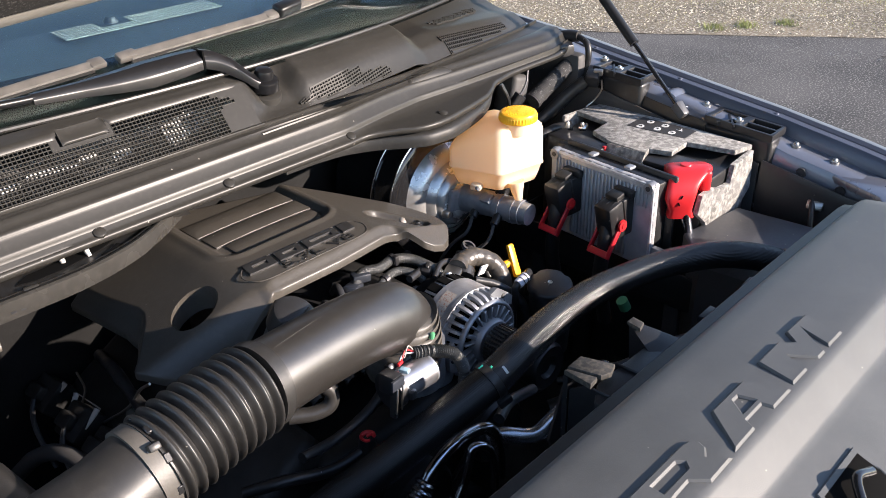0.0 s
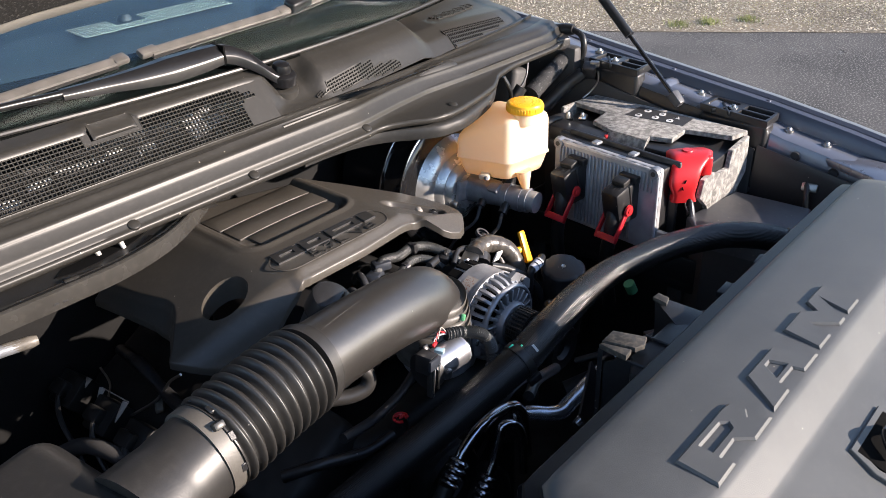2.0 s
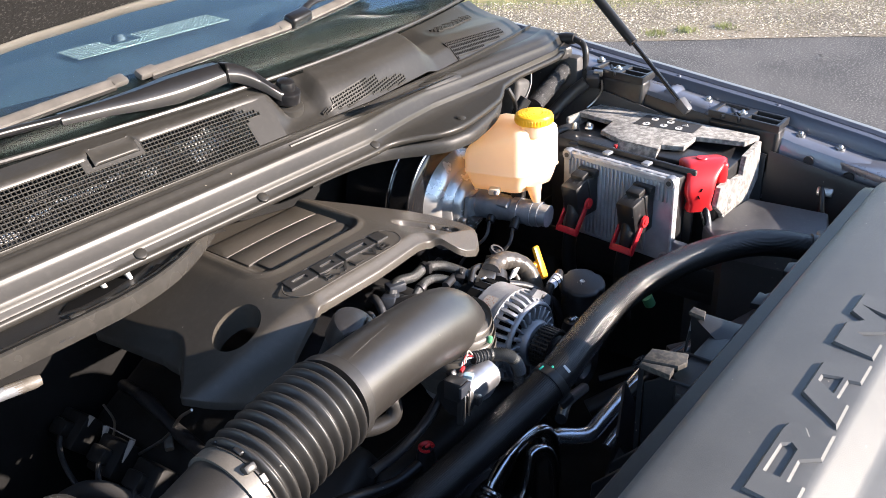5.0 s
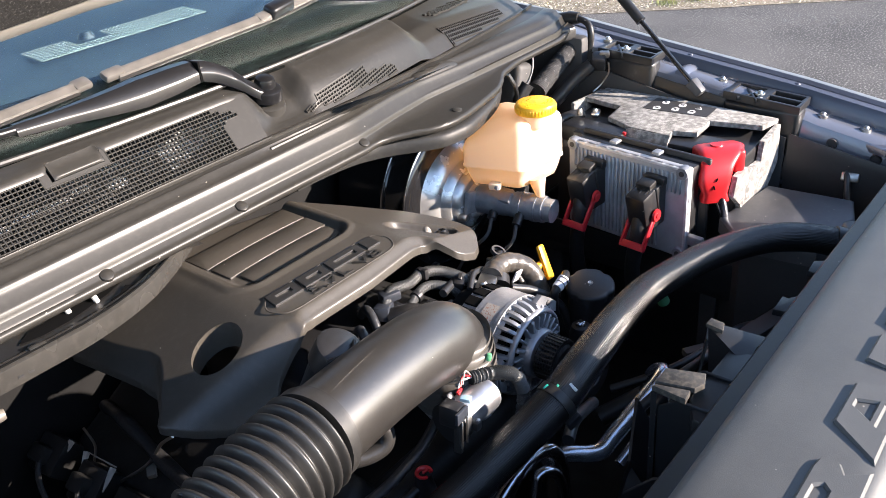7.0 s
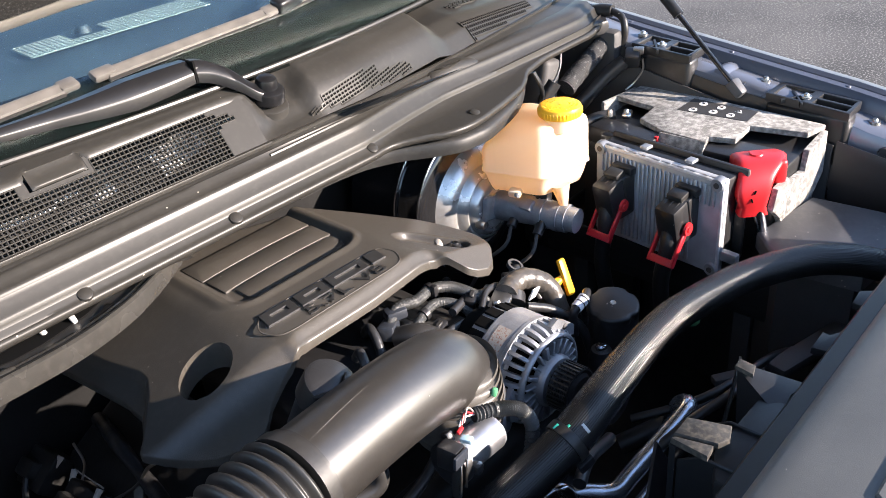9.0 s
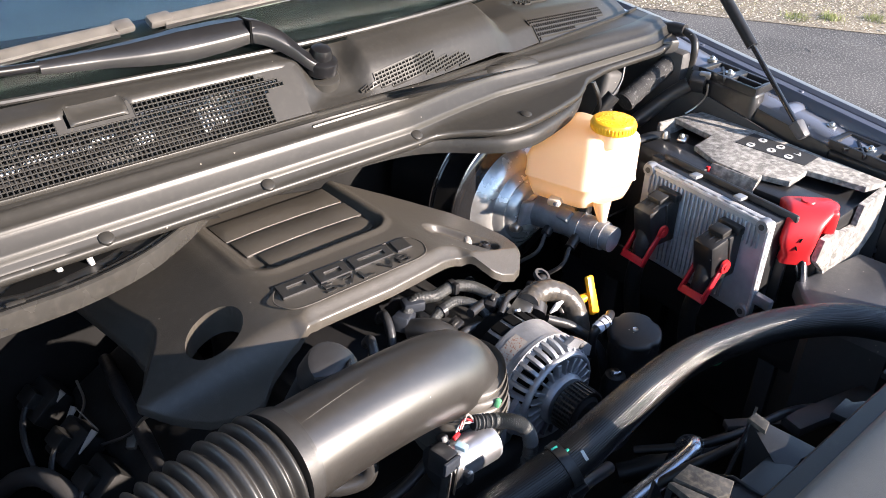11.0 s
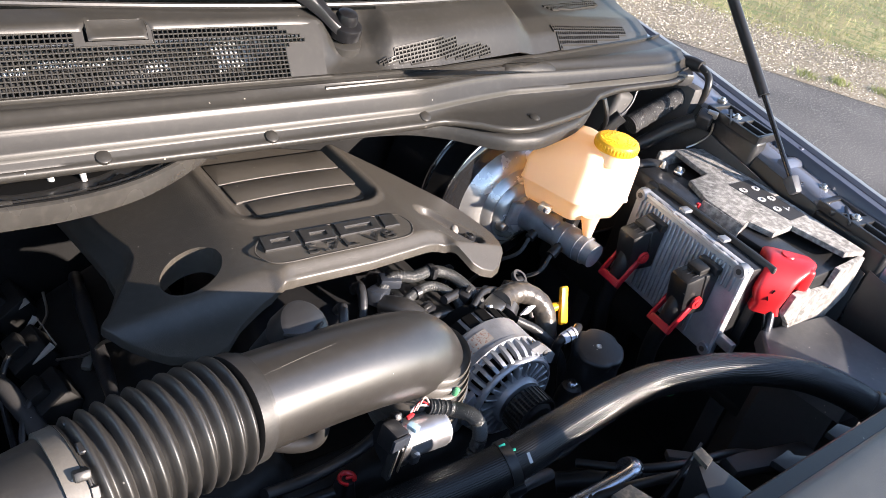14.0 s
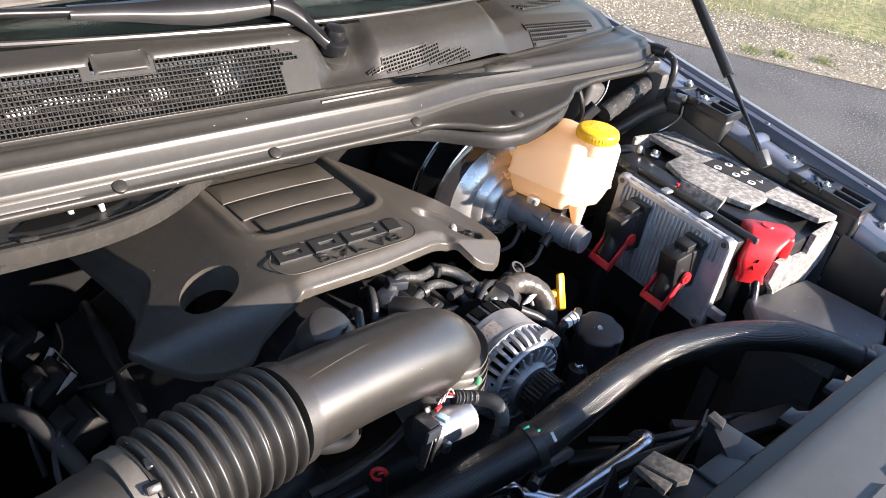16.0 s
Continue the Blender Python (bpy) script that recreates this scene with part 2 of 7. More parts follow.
def prism(outline, z0, z1, m=None, bevel=0.0, seg=2, holes=()):
    """A plate with the given outline (and holes) from z0 to z1, its upper rim bevelled."""
    bm = bmesh.new()
    loops = [outline, *holes]
    edges = []
    for loop in loops:
        vs = [bm.verts.new((p[0], p[1], z1)) for p in loop]
        edges += [bm.edges.new((a, b)) for a, b in zip(vs, vs[1:] + vs[:1])]
    bmesh.ops.triangle_fill(bm, edges=edges, use_beauty=True, use_dissolve=True)
    for f in bm.faces:
        if f.normal.z < 0:
            f.normal_flip()
    top = bm.faces[:]
    got = bmesh.ops.extrude_face_region(bm, geom=top)
    low = [v for v in got["geom"] if isinstance(v, bmesh.types.BMVert)]
    for v in low:
        v.co.z = z0
    bmesh.ops.recalc_face_normals(bm, faces=bm.faces)
    if bevel:
        rim = [e for e in bm.edges if len(e.link_faces) == 2 and all(abs(v.co.z - z1) < 1e-6 for v in e.verts)
               and any(abs(f.normal.z) < 0.5 for f in e.link_faces)]
        bmesh.ops.bevel(bm, geom=rim, offset=bevel, segments=seg, affect="EDGES", profile=0.5)
    if m is not None:
        bmesh.ops.transform(bm, matrix=m, verts=bm.verts)
    return bm


def lathe(profile, m=None, seg=32):
    """A body of revolution round the local z axis from (radius, height) pairs."""
    bm = bmesh.new()
    rings = []
    for r, h in profile:
        if r < 1e-6:
            rings.append([bm.verts.new((0, 0, h))])
        else:
            rings.append([bm.verts.new((r * math.cos(2 * math.pi * k / seg), r * math.sin(2 * math.pi * k / seg), h)) for k in range(seg)])
    for a, b in zip(rings, rings[1:]):
        for k in range(seg):
            q = [a[k % len(a)], a[(k + 1) % len(a)], b[(k + 1) % len(b)], b[k % len(b)]]
            q = [v for i, v in enumerate(q) if v not in q[:i]]
            if len(q) > 2:
                bm.faces.new(q)
    bmesh.ops.recalc_face_normals(bm, faces=bm.faces)
    if m is not None:
        bmesh.ops.transform(bm, matrix=m, verts=bm.verts)
    return bm


def tube(points, r, seg=12, n=8, caps=True, smooth=True, flat=1.0):
    """A pipe along a line; r is a number, a list along the control points, or a function of the metres run. Its coordinates are laid out in metres."""
    path = curve(points, n) if smooth else [Vector(p) for p in points]
    runs = [0.0]
    for a, b in zip(path, path[1:]):
        runs.append(runs[-1] + (b - a).length)
    def radius(i):
        if callable(r):
            return r(runs[i])
        if isinstance(r, (list, tuple)):
            u = i / max(len(path) - 1, 1) * (len(r) - 1)
            k = min(int(u), len(r) - 2)
            return r[k] + (r[k + 1] - r[k]) * (u - k)
        return r
    bm = bmesh.new()
    uvs = bm.loops.layers.uv.new("UVMap")
    side = None
    rings = []
    for i, p in enumerate(path):
        ahead = (path[min(i + 1, len(path) - 1)] - path[max(i - 1, 0)]).normalized()
        if side is None:
            side = ahead.orthogonal().normalized()
        side = (side - ahead * side.dot(ahead)).normalized()
        up = ahead.cross(side)
        q = radius(i)
        rings.append([bm.verts.new(p + (side * math.cos(2 * math.pi * k / seg) + up * math.sin(2 * math.pi * k / seg) * flat) * q) for k in range(seg)])
    base = radius(len(path) // 2)
    for i, (a, b) in enumerate(zip(rings, rings[1:])):
        for k in range(seg):
            f = bm.faces.new((a[k], a[(k + 1) % seg], b[(k + 1) % seg], b[k]))
            step = 2 * math.pi * base / seg
            for loop, uv in zip(f.loops, ((k * step, runs[i]), ((k + 1) * step, runs[i]), ((k + 1) * step, runs[i + 1]), (k * step, runs[i + 1]))):
                loop[uvs].uv = uv
    if caps:
        bm.faces.new(rings[0][::-1])
        bm.faces.new(rings[-1])
    bmesh.ops.recalc_face_normals(bm, faces=bm.faces)
    return bm


def loft(rows, thick=0.0, closed=False):
    """A sheet through rows of points; thick gives it a second skin."""
    bm = bmesh.new()
    grid = [[bm.verts.new(p) for p in row] for row in rows]
    for a, b in zip(grid, grid[1:]):
        cols = len(a) if closed else len(a) - 1
        for k in range(cols):
            bm.faces.new((a[k], a[(k + 1) % len(a)], b[(k + 1) % len(a)], b[k]))
    bmesh.ops.recalc_face_normals(bm, faces=bm.faces)
    if thick:
        bmesh.ops.solidify(bm, geom=bm.faces[:], thickness=thick)
        bmesh.ops.recalc_face_normals(bm, faces=bm.faces)
    return bm


def put(name, bm, mat, angle=38):
    me = bpy.data.meshes.new(name)
    bm.to_mesh(me)
    bm.free()
    me.materials.append(mat)
    me.polygons.foreach_set("use_smooth", [True] * len(me.polygons))
    me.set_sharp_from_angle(angle=radians(angle))
    return new(name, me)


def part(name, bm, mat, parent, label="", angle=38):
    """Links a bmesh, given in world coordinates, as one mesh under a thing or a part."""
    ob = put(name, bm, mat, angle)
    ob.parent = parent
    root = parent
    shift = Matrix.Identity(4)
    while root is not None:
        shift = Matrix.Translation(root.location) @ shift if root.parent is None else shift
        root = root.parent
    ob.matrix_parent_inverse = shift.inverted()
    if parent.parent is not None:
        ob.matrix_parent_inverse = Matrix.Identity(4)
    if label:
        ob["label"] = label
    return ob


def thing(name, base, label, category, group="", kind=""):
    """An Empty at a thing's base; its parts hang under it."""
    ob = new(name)
    ob.location, ob.empty_display_size = base, 0.02
    return tagged(ob, label, category, group, kind)


def solid(name, bm, mat, label, category, group="", kind="", angle=38):
    return tagged(put(name, bm, mat, angle), label, category, group, kind)


def T(x, y, z, rx=0, ry=0, rz=0):
    return pose(x, y, z, rx, ry, rz)


def bolt(parent, at, r=0.007, h=0.005, mat=None, normal=(0, 0, 1), name="bolt"):
    q = Vector(normal).to_track_quat("Z", "Y").to_matrix().to_4x4()
    bm = lathe([(0, h), (r * 0.6, h), (r * 0.85, h * 0.75), (r, h * 0.3), (r, -0.002)], Matrix.Translation(at) @ q, 14)
    return part(name, bm, mat or STEEL, parent)


def letters(text, size, depth, m):
    """Solid letters in the built-in font, as a bmesh."""
    cu = bpy.data.curves.new("text", "FONT")
    cu.body, cu.size, cu.extrude = text, size, depth
    ob = bpy.data.objects.new("text", cu)
    scene.collection.objects.link(ob)
    me = bpy.data.meshes.new_from_object(ob.evaluated_get(bpy.context.evaluated_depsgraph_get()))
    bm = bmesh.new()
    bm.from_mesh(me)
    bpy.data.objects.remove(ob)
    bpy.data.curves.remove(cu)
    bpy.data.meshes.remove(me)
    bmesh.ops.transform(bm, matrix=m, verts=bm.verts)
    return bm

# ---- ground ----
# the kerbless edge of the tarmac runs obliquely past the truck
EDGE_N = Vector((math.cos(radians(32.2)), math.sin(radians(32.2)), 0))
EDGE_T = Vector((-EDGE_N.y, EDGE_N.x, 0))


def strip(a, b, z, wave=0.0, cells=60, span=60.0, seed=0.0):
    """A strip of ground between two distances past the truck, with uneven borders."""
    rows = []
    for k in range(cells + 1):
        s = -span + 2 * span * k / cells
        row = []
        for d, w in ((a, wave), (b, wave * 2)):
            d2 = d + w * (noise.noise(Vector((s * 0.9, d, seed))) + 0.5 * noise.noise(Vector((s * 3.1, d, seed)))) if d < 60 else d
            p = EDGE_N * d2 + EDGE_T * s
            row.append((p.x, p.y, z))
        rows.append(row)
    return loft(rows)


ground_sheet = bmesh.new()
bmesh.ops.create_grid(ground_sheet, x_segments=8, y_segments=8, size=1200)
bmesh.ops.translate(ground_sheet, verts=ground_sheet.verts, vec=(0, 0, -0.02))
solid("ground", ground_sheet, GRASSGROUND, "dry yellow-green grass ground beyond the gravel", "ground", kind="structure")
solid("road", strip(-14, 6.90, 0.0, 0.0, 240, 40), ASPHALT, "weathered dark grey asphalt with pale scratches", "road", kind="structure")
solid("gravel_verge", strip(6.82, 8.2, 0.004, 0.05, 400, 40, 3.0), GRAVEL, "tan gravel strip along the tarmac edge", "ground", kind="structure")

# ---- truck body round the engine bay ----
def fender(side):
    """Outer skin with the rolled top edge and the inner flange; side 1 is the driver's."""
    mx = lambda x: x if side > 0 else 1.38 - x
    top = lambda y: lerp([(-0.1, 1.13), (0.25, 1.185), (0.5, 1.232), (0.8, 1.272), (1.0, 1.300), (1.3, 1.33), (1.6, 1.36)], y)
    skin, flange = [], []
    for y in (-0.12, 0.0, 0.12, 0.25, 0.4, 0.55, 0.7, 0.85, 1.0, 1.15, 1.3, 1.45, 1.6):
        z = top(y)
        bow = 0.10 * max(0, 0.35 - y) ** 2 * 4
        flange.append([(mx(x - bow), y, h) for x, h in ((1.492, z - 0.034), (1.494, z - 0.012), (1.499, z - 0.006), (1.512, z - 0.004))])
        skin.append([(mx(x - bow), y, h) for x, h in ((1.5125, z - 0.0035), (1.518, z + 0.001), (1.530, z), (1.548, z - 0.010), (1.572, z - 0.045), (1.600, z - 0.14), (1.625, z - 0.32), (1.64, z - 0.55), (1.63, z - 0.75))])
    return loft(skin, -0.004), loft(flange, -0.003)


left = thing("fender", (1.55, 0.6, 0.0), "slate grey painted driver side fender with rolled top edge", "fender")
for name, bm in zip(("skin", "flange"), fender(1)):
    part(name, bm, PAINT, left)
for y, z in ((0.36, 1.198), (0.56, 1.234), (0.76, 1.261), (0.96, 1.288)):
    bolt(left, (1.505, y, z), 0.0055, 0.005, PAINT)
right = thing("fender", (-0.17, 0.6, 0.0), "slate grey painted passenger side fender", "fender")
for name, bm in zip(("skin", "flange"), fender(-1)):
    part(name, bm, PAINT, right)


def apron(side):
    """Inner rail: a stepped sheet-metal shelf under the fender flange and the wall below it."""
    mx = lambda x: x if side > 0 else 1.38 - x
    top = lambda y: lerp([(-0.1, 1.10), (0.3, 1.165), (0.5, 1.200), (0.56, 1.216), (0.68, 1.236), (0.80, 1.254), (0.93, 1.283), (1.1, 1.315), (1.3, 1.34)], y)
    rows = []
    for k in range(29):
        y = -0.1 + 1.4 * k / 28
        z = top(y)
        emb = 0.006 * (1 if (0.655 < y < 0.80) else 0)
        prof = [(1.497, z - 0.002), (1.488, z - 0.001), (1.470, z + emb * 0.4), (1.452, z + emb * 0.3), (1.440, z - 0.006), (1.434, z - 0.022), (1.432, z - 0.060),
                (1.424, z - 0.075), (1.420, z - 0.12), (1.424, z - 0.25), (1.430, 0.62)]
        rows.append([(mx(x), y, h) for x, h in prof])
    return loft(rows, 0.003)


rail = thing("inner_fender", (1.43, 0.6, 0.62), "slate painted sheet metal inner fender rail with bolts", "inner fender")
part("rail", apron(1), PAINTDULL, rail)
for x, y, z in ((1.471, 0.681, 1.238), (1.470, 0.914, 1.284), (1.466, 0.50, 1.203), (1.468, 0.43, 1.190)):
    part("washer", lathe([(0.004, 0.002), (0.0085, 0.0016), (0.0085, -0.003)], T(x, y, z), 18), STEEL, rail, "zinc washer")
    bolt(rail, (x, y, z + 0.0015), 0.0048, 0.0045, STEEL)
for y, z in ((0.47, 1.170), (0.40, 1.155), (0.74, 1.19)):
    part("hole_rim", lathe([(0.0, 0.0), (0.007, 0.0), (0.0085, 0.0015), (0.0095, -0.001)], T(1.4305, y, z, 0, -90, 0), 16), DULL, rail)
part("clip_bracket", rbox((0.012, 0.028, 0.016), T(1.409, 0.428, 1.128, 0, 20, 4), 0.003), STEEL, rail, "bright metal wiring clip")
part("liner", loft([[(1.4165, y, lerp([(0.5, 1.165), (0.8, 1.225), (0.95, 1.255)], y)), (1.4150, y, lerp([(0.5, 1.155), (0.8, 1.21), (0.95, 1.24)], y)), (1.412, y, 1.05), (1.416, y, 0.63)] for y in (0.54, 0.64, 0.74, 0.84, 0.94, 1.0)], 0.003), DULL, rail, "black sheet over the inner wall under the rail")
part("liner", loft([[(1.4170, y, lerp([(0.0, 1.08), (0.3, 1.140), (0.54, 1.182)], y)), (1.4130, y, lerp([(0.0, 1.065), (0.3, 1.126), (0.54, 1.168)], y)), (1.408, y, 1.03), (1.412, y, 0.63)] for y in (-0.06, 0.1, 0.2, 0.3, 0.42, 0.535)], 0.003), BLACK, rail, "black sheet over the inner wall under the rail")
RAILTOP = lambda y: lerp([(0.5, 1.200), (0.56, 1.216), (0.68, 1.236), (0.80, 1.254), (0.93, 1.283), (1.0, 1.297)], y)
# added black sheet over the painted wall: the shade under the shelf as colour
part("liner", loft([[(1.4335, y, RAILTOP(y) - 0.013), (1.4300, y, RAILTOP(y) - 0.024), (1.4275, y, RAILTOP(y) - 0.060), (1.4195, y, RAILTOP(y) - 0.076), (1.4140, y, RAILTOP(y) - 0.11)] for y in (0.525, 0.60, 0.68, 0.76, 0.84, 0.92, 0.985)], 0.002), BLACK, rail, "black sheet that darkens the shaded wall below the shelf")
part("pressed_fold", loft([[(1.494, y, RAILTOP(y) + h), (1.472, y, RAILTOP(y) + h + 0.0015), (1.450, y, RAILTOP(y) + h), (1.441, y, RAILTOP(y) - 0.008)] for y, h in ((0.735, 0.0005), (0.741, 0.0045), (0.750, 0.0055), (0.757, 0.0040), (0.763, 0.0005))], 0.0015), PAINTDULL, rail, "pressed fold in the rail")
farrail = thing("inner_fender", (-0.05, 0.6, 0.62), "slate painted passenger side inner fender", "inner fender")
part("rail", apron(-1), PAINTDULL, farrail)

# front apron sealing strip where the fender meets the shroud
solid("fender_corner_plate", prism([(1.31, 0.16), (1.47, 0.20), (1.485, 0.42), (1.455, 0.46), (1.40, 0.33), (1.31, 0.26)], 1.165, 1.178, None, 0.004), PAINTDULL,
      "slate painted corner plate behind the headlamp", "body panel")

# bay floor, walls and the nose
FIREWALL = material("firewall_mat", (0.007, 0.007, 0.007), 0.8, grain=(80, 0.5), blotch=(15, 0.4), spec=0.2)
solid("bay_floor", rbox((1.66, 1.7, 0.03), T(0.69, 0.62, 0.60), 0.004), GRIME, "dark grimy underbody under the engine", "underbody", kind="structure")
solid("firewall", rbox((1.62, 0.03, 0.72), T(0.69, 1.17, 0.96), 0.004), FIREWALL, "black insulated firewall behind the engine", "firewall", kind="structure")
nose = thing("grille_fascia", (0.69, -0.1, 0.45), "slate grey front fascia below the hood opening", "fascia")
part("panel", loft([[(-0.14, 0.02, 1.10), (0.2, -0.09, 1.12), (0.69, -0.13, 1.125), (1.18, -0.09, 1.12), (1.52, 0.02, 1.10)],
                    [(-0.17, -0.02, 0.98), (0.2, -0.13, 0.99), (0.69, -0.17, 1.0), (1.18, -0.13, 0.99), (1.55, -0.02, 0.98)],
                    [(-0.17, 0.0, 0.45), (0.2, -0.12, 0.45), (0.69, -0.16, 0.45), (1.18, -0.12, 0.45), (1.55, 0.0, 0.45)]], -0.004), PAINT, nose)

# ---- cowl ----
def cowl_rear(x):
    return lerp([(0.85, 0.0), (0.98, 0.018), (1.1, 0.036), (1.34, 0.072), (1.46, 0.10)], x)


def cowl_crest(x):
    return lerp([(0.3, 0.0), (0.8, 0.004), (0.98, 0.030), (1.36, 0.034), (1.46, 0.06)], x)


def cowl_front(x):
    """How far forward the lower edge reaches; it swells into a shelf over the brake booster."""
    return lerp([(0.3, 0.934), (0.74, 0.934), (0.815, 0.934), (0.838, 0.930), (0.86, 0.917), (0.88, 0.902), (0.90, 0.887), (0.92, 0.879), (0.945, 0.876), (0.975, 0.878), (1.03, 0.888), (1.09, 0.902), (1.12, 0.917), (1.15, 0.938), (1.20, 0.950), (1.30, 0.966), (1.42, 1.0)], x)


cowl = thing("cowl", (0.69, 0.95, 1.29), "matte dark brown-black plastic cowl with hood seal ledge", "cowl panel")
rows = []
for k in range(97):
    x = -0.12 + 1.55 * k / 96
    a, c, f = cowl_rear(x), cowl_crest(x), cowl_front(x)
    drop = lerp([(0.9, 0.0), (1.1, -0.008), (1.4, -0.014)], x)
    shelf = lerp([(0.80, 0.0), (0.88, 1.0)], x)
    mid = 0.931 + (c if x < 0.9 else 0.022 + c * 0.2)
    back, mid_y = (a + c) / 2, c
    foot = 0.9275 + c
    edge = min(f - 0.016 + 0.013 * shelf, foot - 0.009)
    rows.append([(x, 0.9705 + a, 1.3630 + drop), (x, 0.9715 + a, 1.3590 + drop), (x, 0.9720 + a, 1.3560 + drop), (x, 0.9690 + a, 1.3548 + drop), (x, 0.9625 + back, 1.3538 + drop), (x, 0.9600 + back, 1.3532 + drop), (x, 0.9580 + back, 1.3540 + drop),
                 (x, 0.9560 + c, 1.3532 + drop), (x, 0.9535 + c, 1.3505 + drop), (x, 0.9500 + c, 1.3478 + drop), (x, 0.9465 + c, 1.3458 + drop), (x, 0.9440 + c, 1.3450 + drop), (x, 0.9430 + c, 1.3448 + drop), (x, 0.9422 + c, 1.3438 + drop), (x, 0.9417 + c, 1.3420 + drop), (x, 0.9411 + c, 1.3404 + drop), (x, 0.9392 + c, 1.3376 + drop),
                 (x, 0.9350 + c, 1.3322 + drop), (x, 0.9315 + c, 1.3280 + drop * 0.8), (x, 0.9300 + c, 1.3264 + drop * 0.8), (x, 0.9295 + c, 1.3258 + drop * 0.7), (x, 0.9289 + c, 1.3248 + drop * 0.6), (x, foot + 0.0008, 1.3215 + drop * 0.6),
                 (x, foot, 1.3185 + drop * 0.6), (x, foot - 0.001, 1.3165 + drop * 0.6), (x, (foot + edge) / 2, 1.3130 + drop * 0.4), (x, edge + 0.003, 1.3095), (x, edge + 0.001, 1.3095), (x, edge, 1.3080), (x, edge + 0.001, 1.3050), (x, edge + 0.006, 1.3035)])
part("seal_ledge", loft(rows, 0.003), COWL, cowl, angle=60)
for x, y, z, nrm in ((0.391, 0.9225, 1.3135, (0, -0.5, 0.86)), (0.580, 0.9230, 1.3138, (0, -0.5, 0.86)), (0.803, 0.9265, 1.3142, (0, -0.5, 0.86)), (0.972, 0.892, 1.3110, (0, -0.2, 1)),
                     (1.240, 0.970, 1.3100, (0, -0.2, 1)), (0.20, 0.9225, 1.3135, (0, -0.5, 0.86))):
    part("push_pin", lathe([(0, 0.0050), (0.0062, 0.0048), (0.0078, 0.0038), (0.0084, 0.0015), (0.0080, -0.003)], Matrix.Translation((x, y, z)) @ Vector(nrm).to_track_quat("Z", "Y").to_matrix().to_4x4(), 18), COWL, cowl)
rows = []
for k in range(25):
    x = 0.975 + 0.112 * k / 24
    rise = 0.0115 * math.sin(math.pi * k / 24) ** 0.35
    rows.append([(x, 0.9560 + cowl_crest(x) + 0.0150 * q, 1.3495 + lerp([(0.9, 0), (1.1, -0.008)], x) - 0.002 * (1 - q) + rise * (1 - q ** 4)) for q in (-1, -0.95, -0.85, -0.6, -0.2, 0.2, 0.6, 0.9, 1)])
part("emboss", loft(rows), COWL, cowl, "raised oval pad", angle=60)
part("lip_ridge", tube([(0.665, 0.9560, 1.3525), (0.80, 0.9585, 1.3535), (0.92, 0.972, 1.3510)], 0.0030, 8), COWL, cowl)


# upper cowl skin: the grille panel on the passenger side and the swollen panel on the driver's
MESH_B, MESH_T = (0.9705, 1.3640), (1.0108, 1.4165)


def grille_bars(inside, x0, x1, low, high, step, rows_n, w=0.0016, d=0.004, solid_cell=None):
    """Crossing bars of a plastic mesh, laid on the slope between low and high (y, z), kept where inside(u, v) holds; solid cells are closed with sheet."""
    bm = bmesh.new()
    L = Vector((0, high[0] - low[0], high[1] - low[1]))
    nrm = Vector((1, 0, 0)).cross(L).normalized()
    if nrm.y > 0:
        nrm = -nrm
    cols = int((x1 - x0) / step)
    def bar(a, b, side):
        s = side.normalized() * w * 0.5
        q = [a - s, a + s, b + s, b - s]
        top = [bm.verts.new(p) for p in q]
        bot = [bm.verts.new(p - nrm * d) for p in q]
        ridge = [bm.verts.new(p + nrm * w * 0.28) for p in (a, b)]
        bm.faces.new((top[0], ridge[0], ridge[1], top[3]))
        bm.faces.new((ridge[0], top[1], top[2], ridge[1]))
        for i in range(4):
            j = (i + 1) % 4
            bm.faces.new((top[i], bot[i], bot[j], top[j]))
    base = Vector((x0, low[0], low[1]))
    at = lambda i, j: base + Vector((i * step, 0, 0)) + L * (j / rows_n)
    open_cell = lambda i, j: 0 <= i < cols and 0 <= j < rows_n and inside((i + 0.5) / cols, (j + 0.5) / rows_n)
    for i in range(cols + 1):
        for j in range(rows_n):
            if open_cell(i, j) or open_cell(i - 1, j):
                bar(at(i, j), at(i, j + 1), Vector((1, 0, 0)))
    for j in range(rows_n + 1):
        for i in range(cols):
            if open_cell(i, j) or open_cell(i, j - 1):
                bar(at(i, j), at(i + 1, j), L)
    if solid_cell:
        for i in range(cols):
            for j in range(rows_n):
                if not open_cell(i, j) and solid_cell((i + 0.5) / cols, (j + 0.5) / rows_n):
                    bm.faces.new([bm.verts.new(q - nrm * 0.0004) for q in (at(i, j), at(i + 1, j), at(i + 1, j + 1), at(i, j + 1))])
        bmesh.ops.remove_doubles(bm, verts=bm.verts, dist=0.00005)
    bmesh.ops.recalc_face_normals(bm, faces=bm.faces)
    return bm


MX0, MX1 = -0.10, 0.6808


def main_inside(u, v):
    x = MX0 + u * (MX1 - MX0)
    if v < 0 or v > 1 or u < 0 or u > 1:
        return False
    if v > 0.925 or (v > 0.69 and 0.392 < x < 0.478):
        return False
    if v > 0.70:
        return x < 0.655 - (v - 0.70) * 0.15
    return x < (0.657 if v > 0.60 else 0.638 if v > 0.50 else 0.631)


def main_sheet(u, v):
    x = MX0 + u * (MX1 - MX0)
    return not (v > 0.78 and 0.402 < x < 0.468)


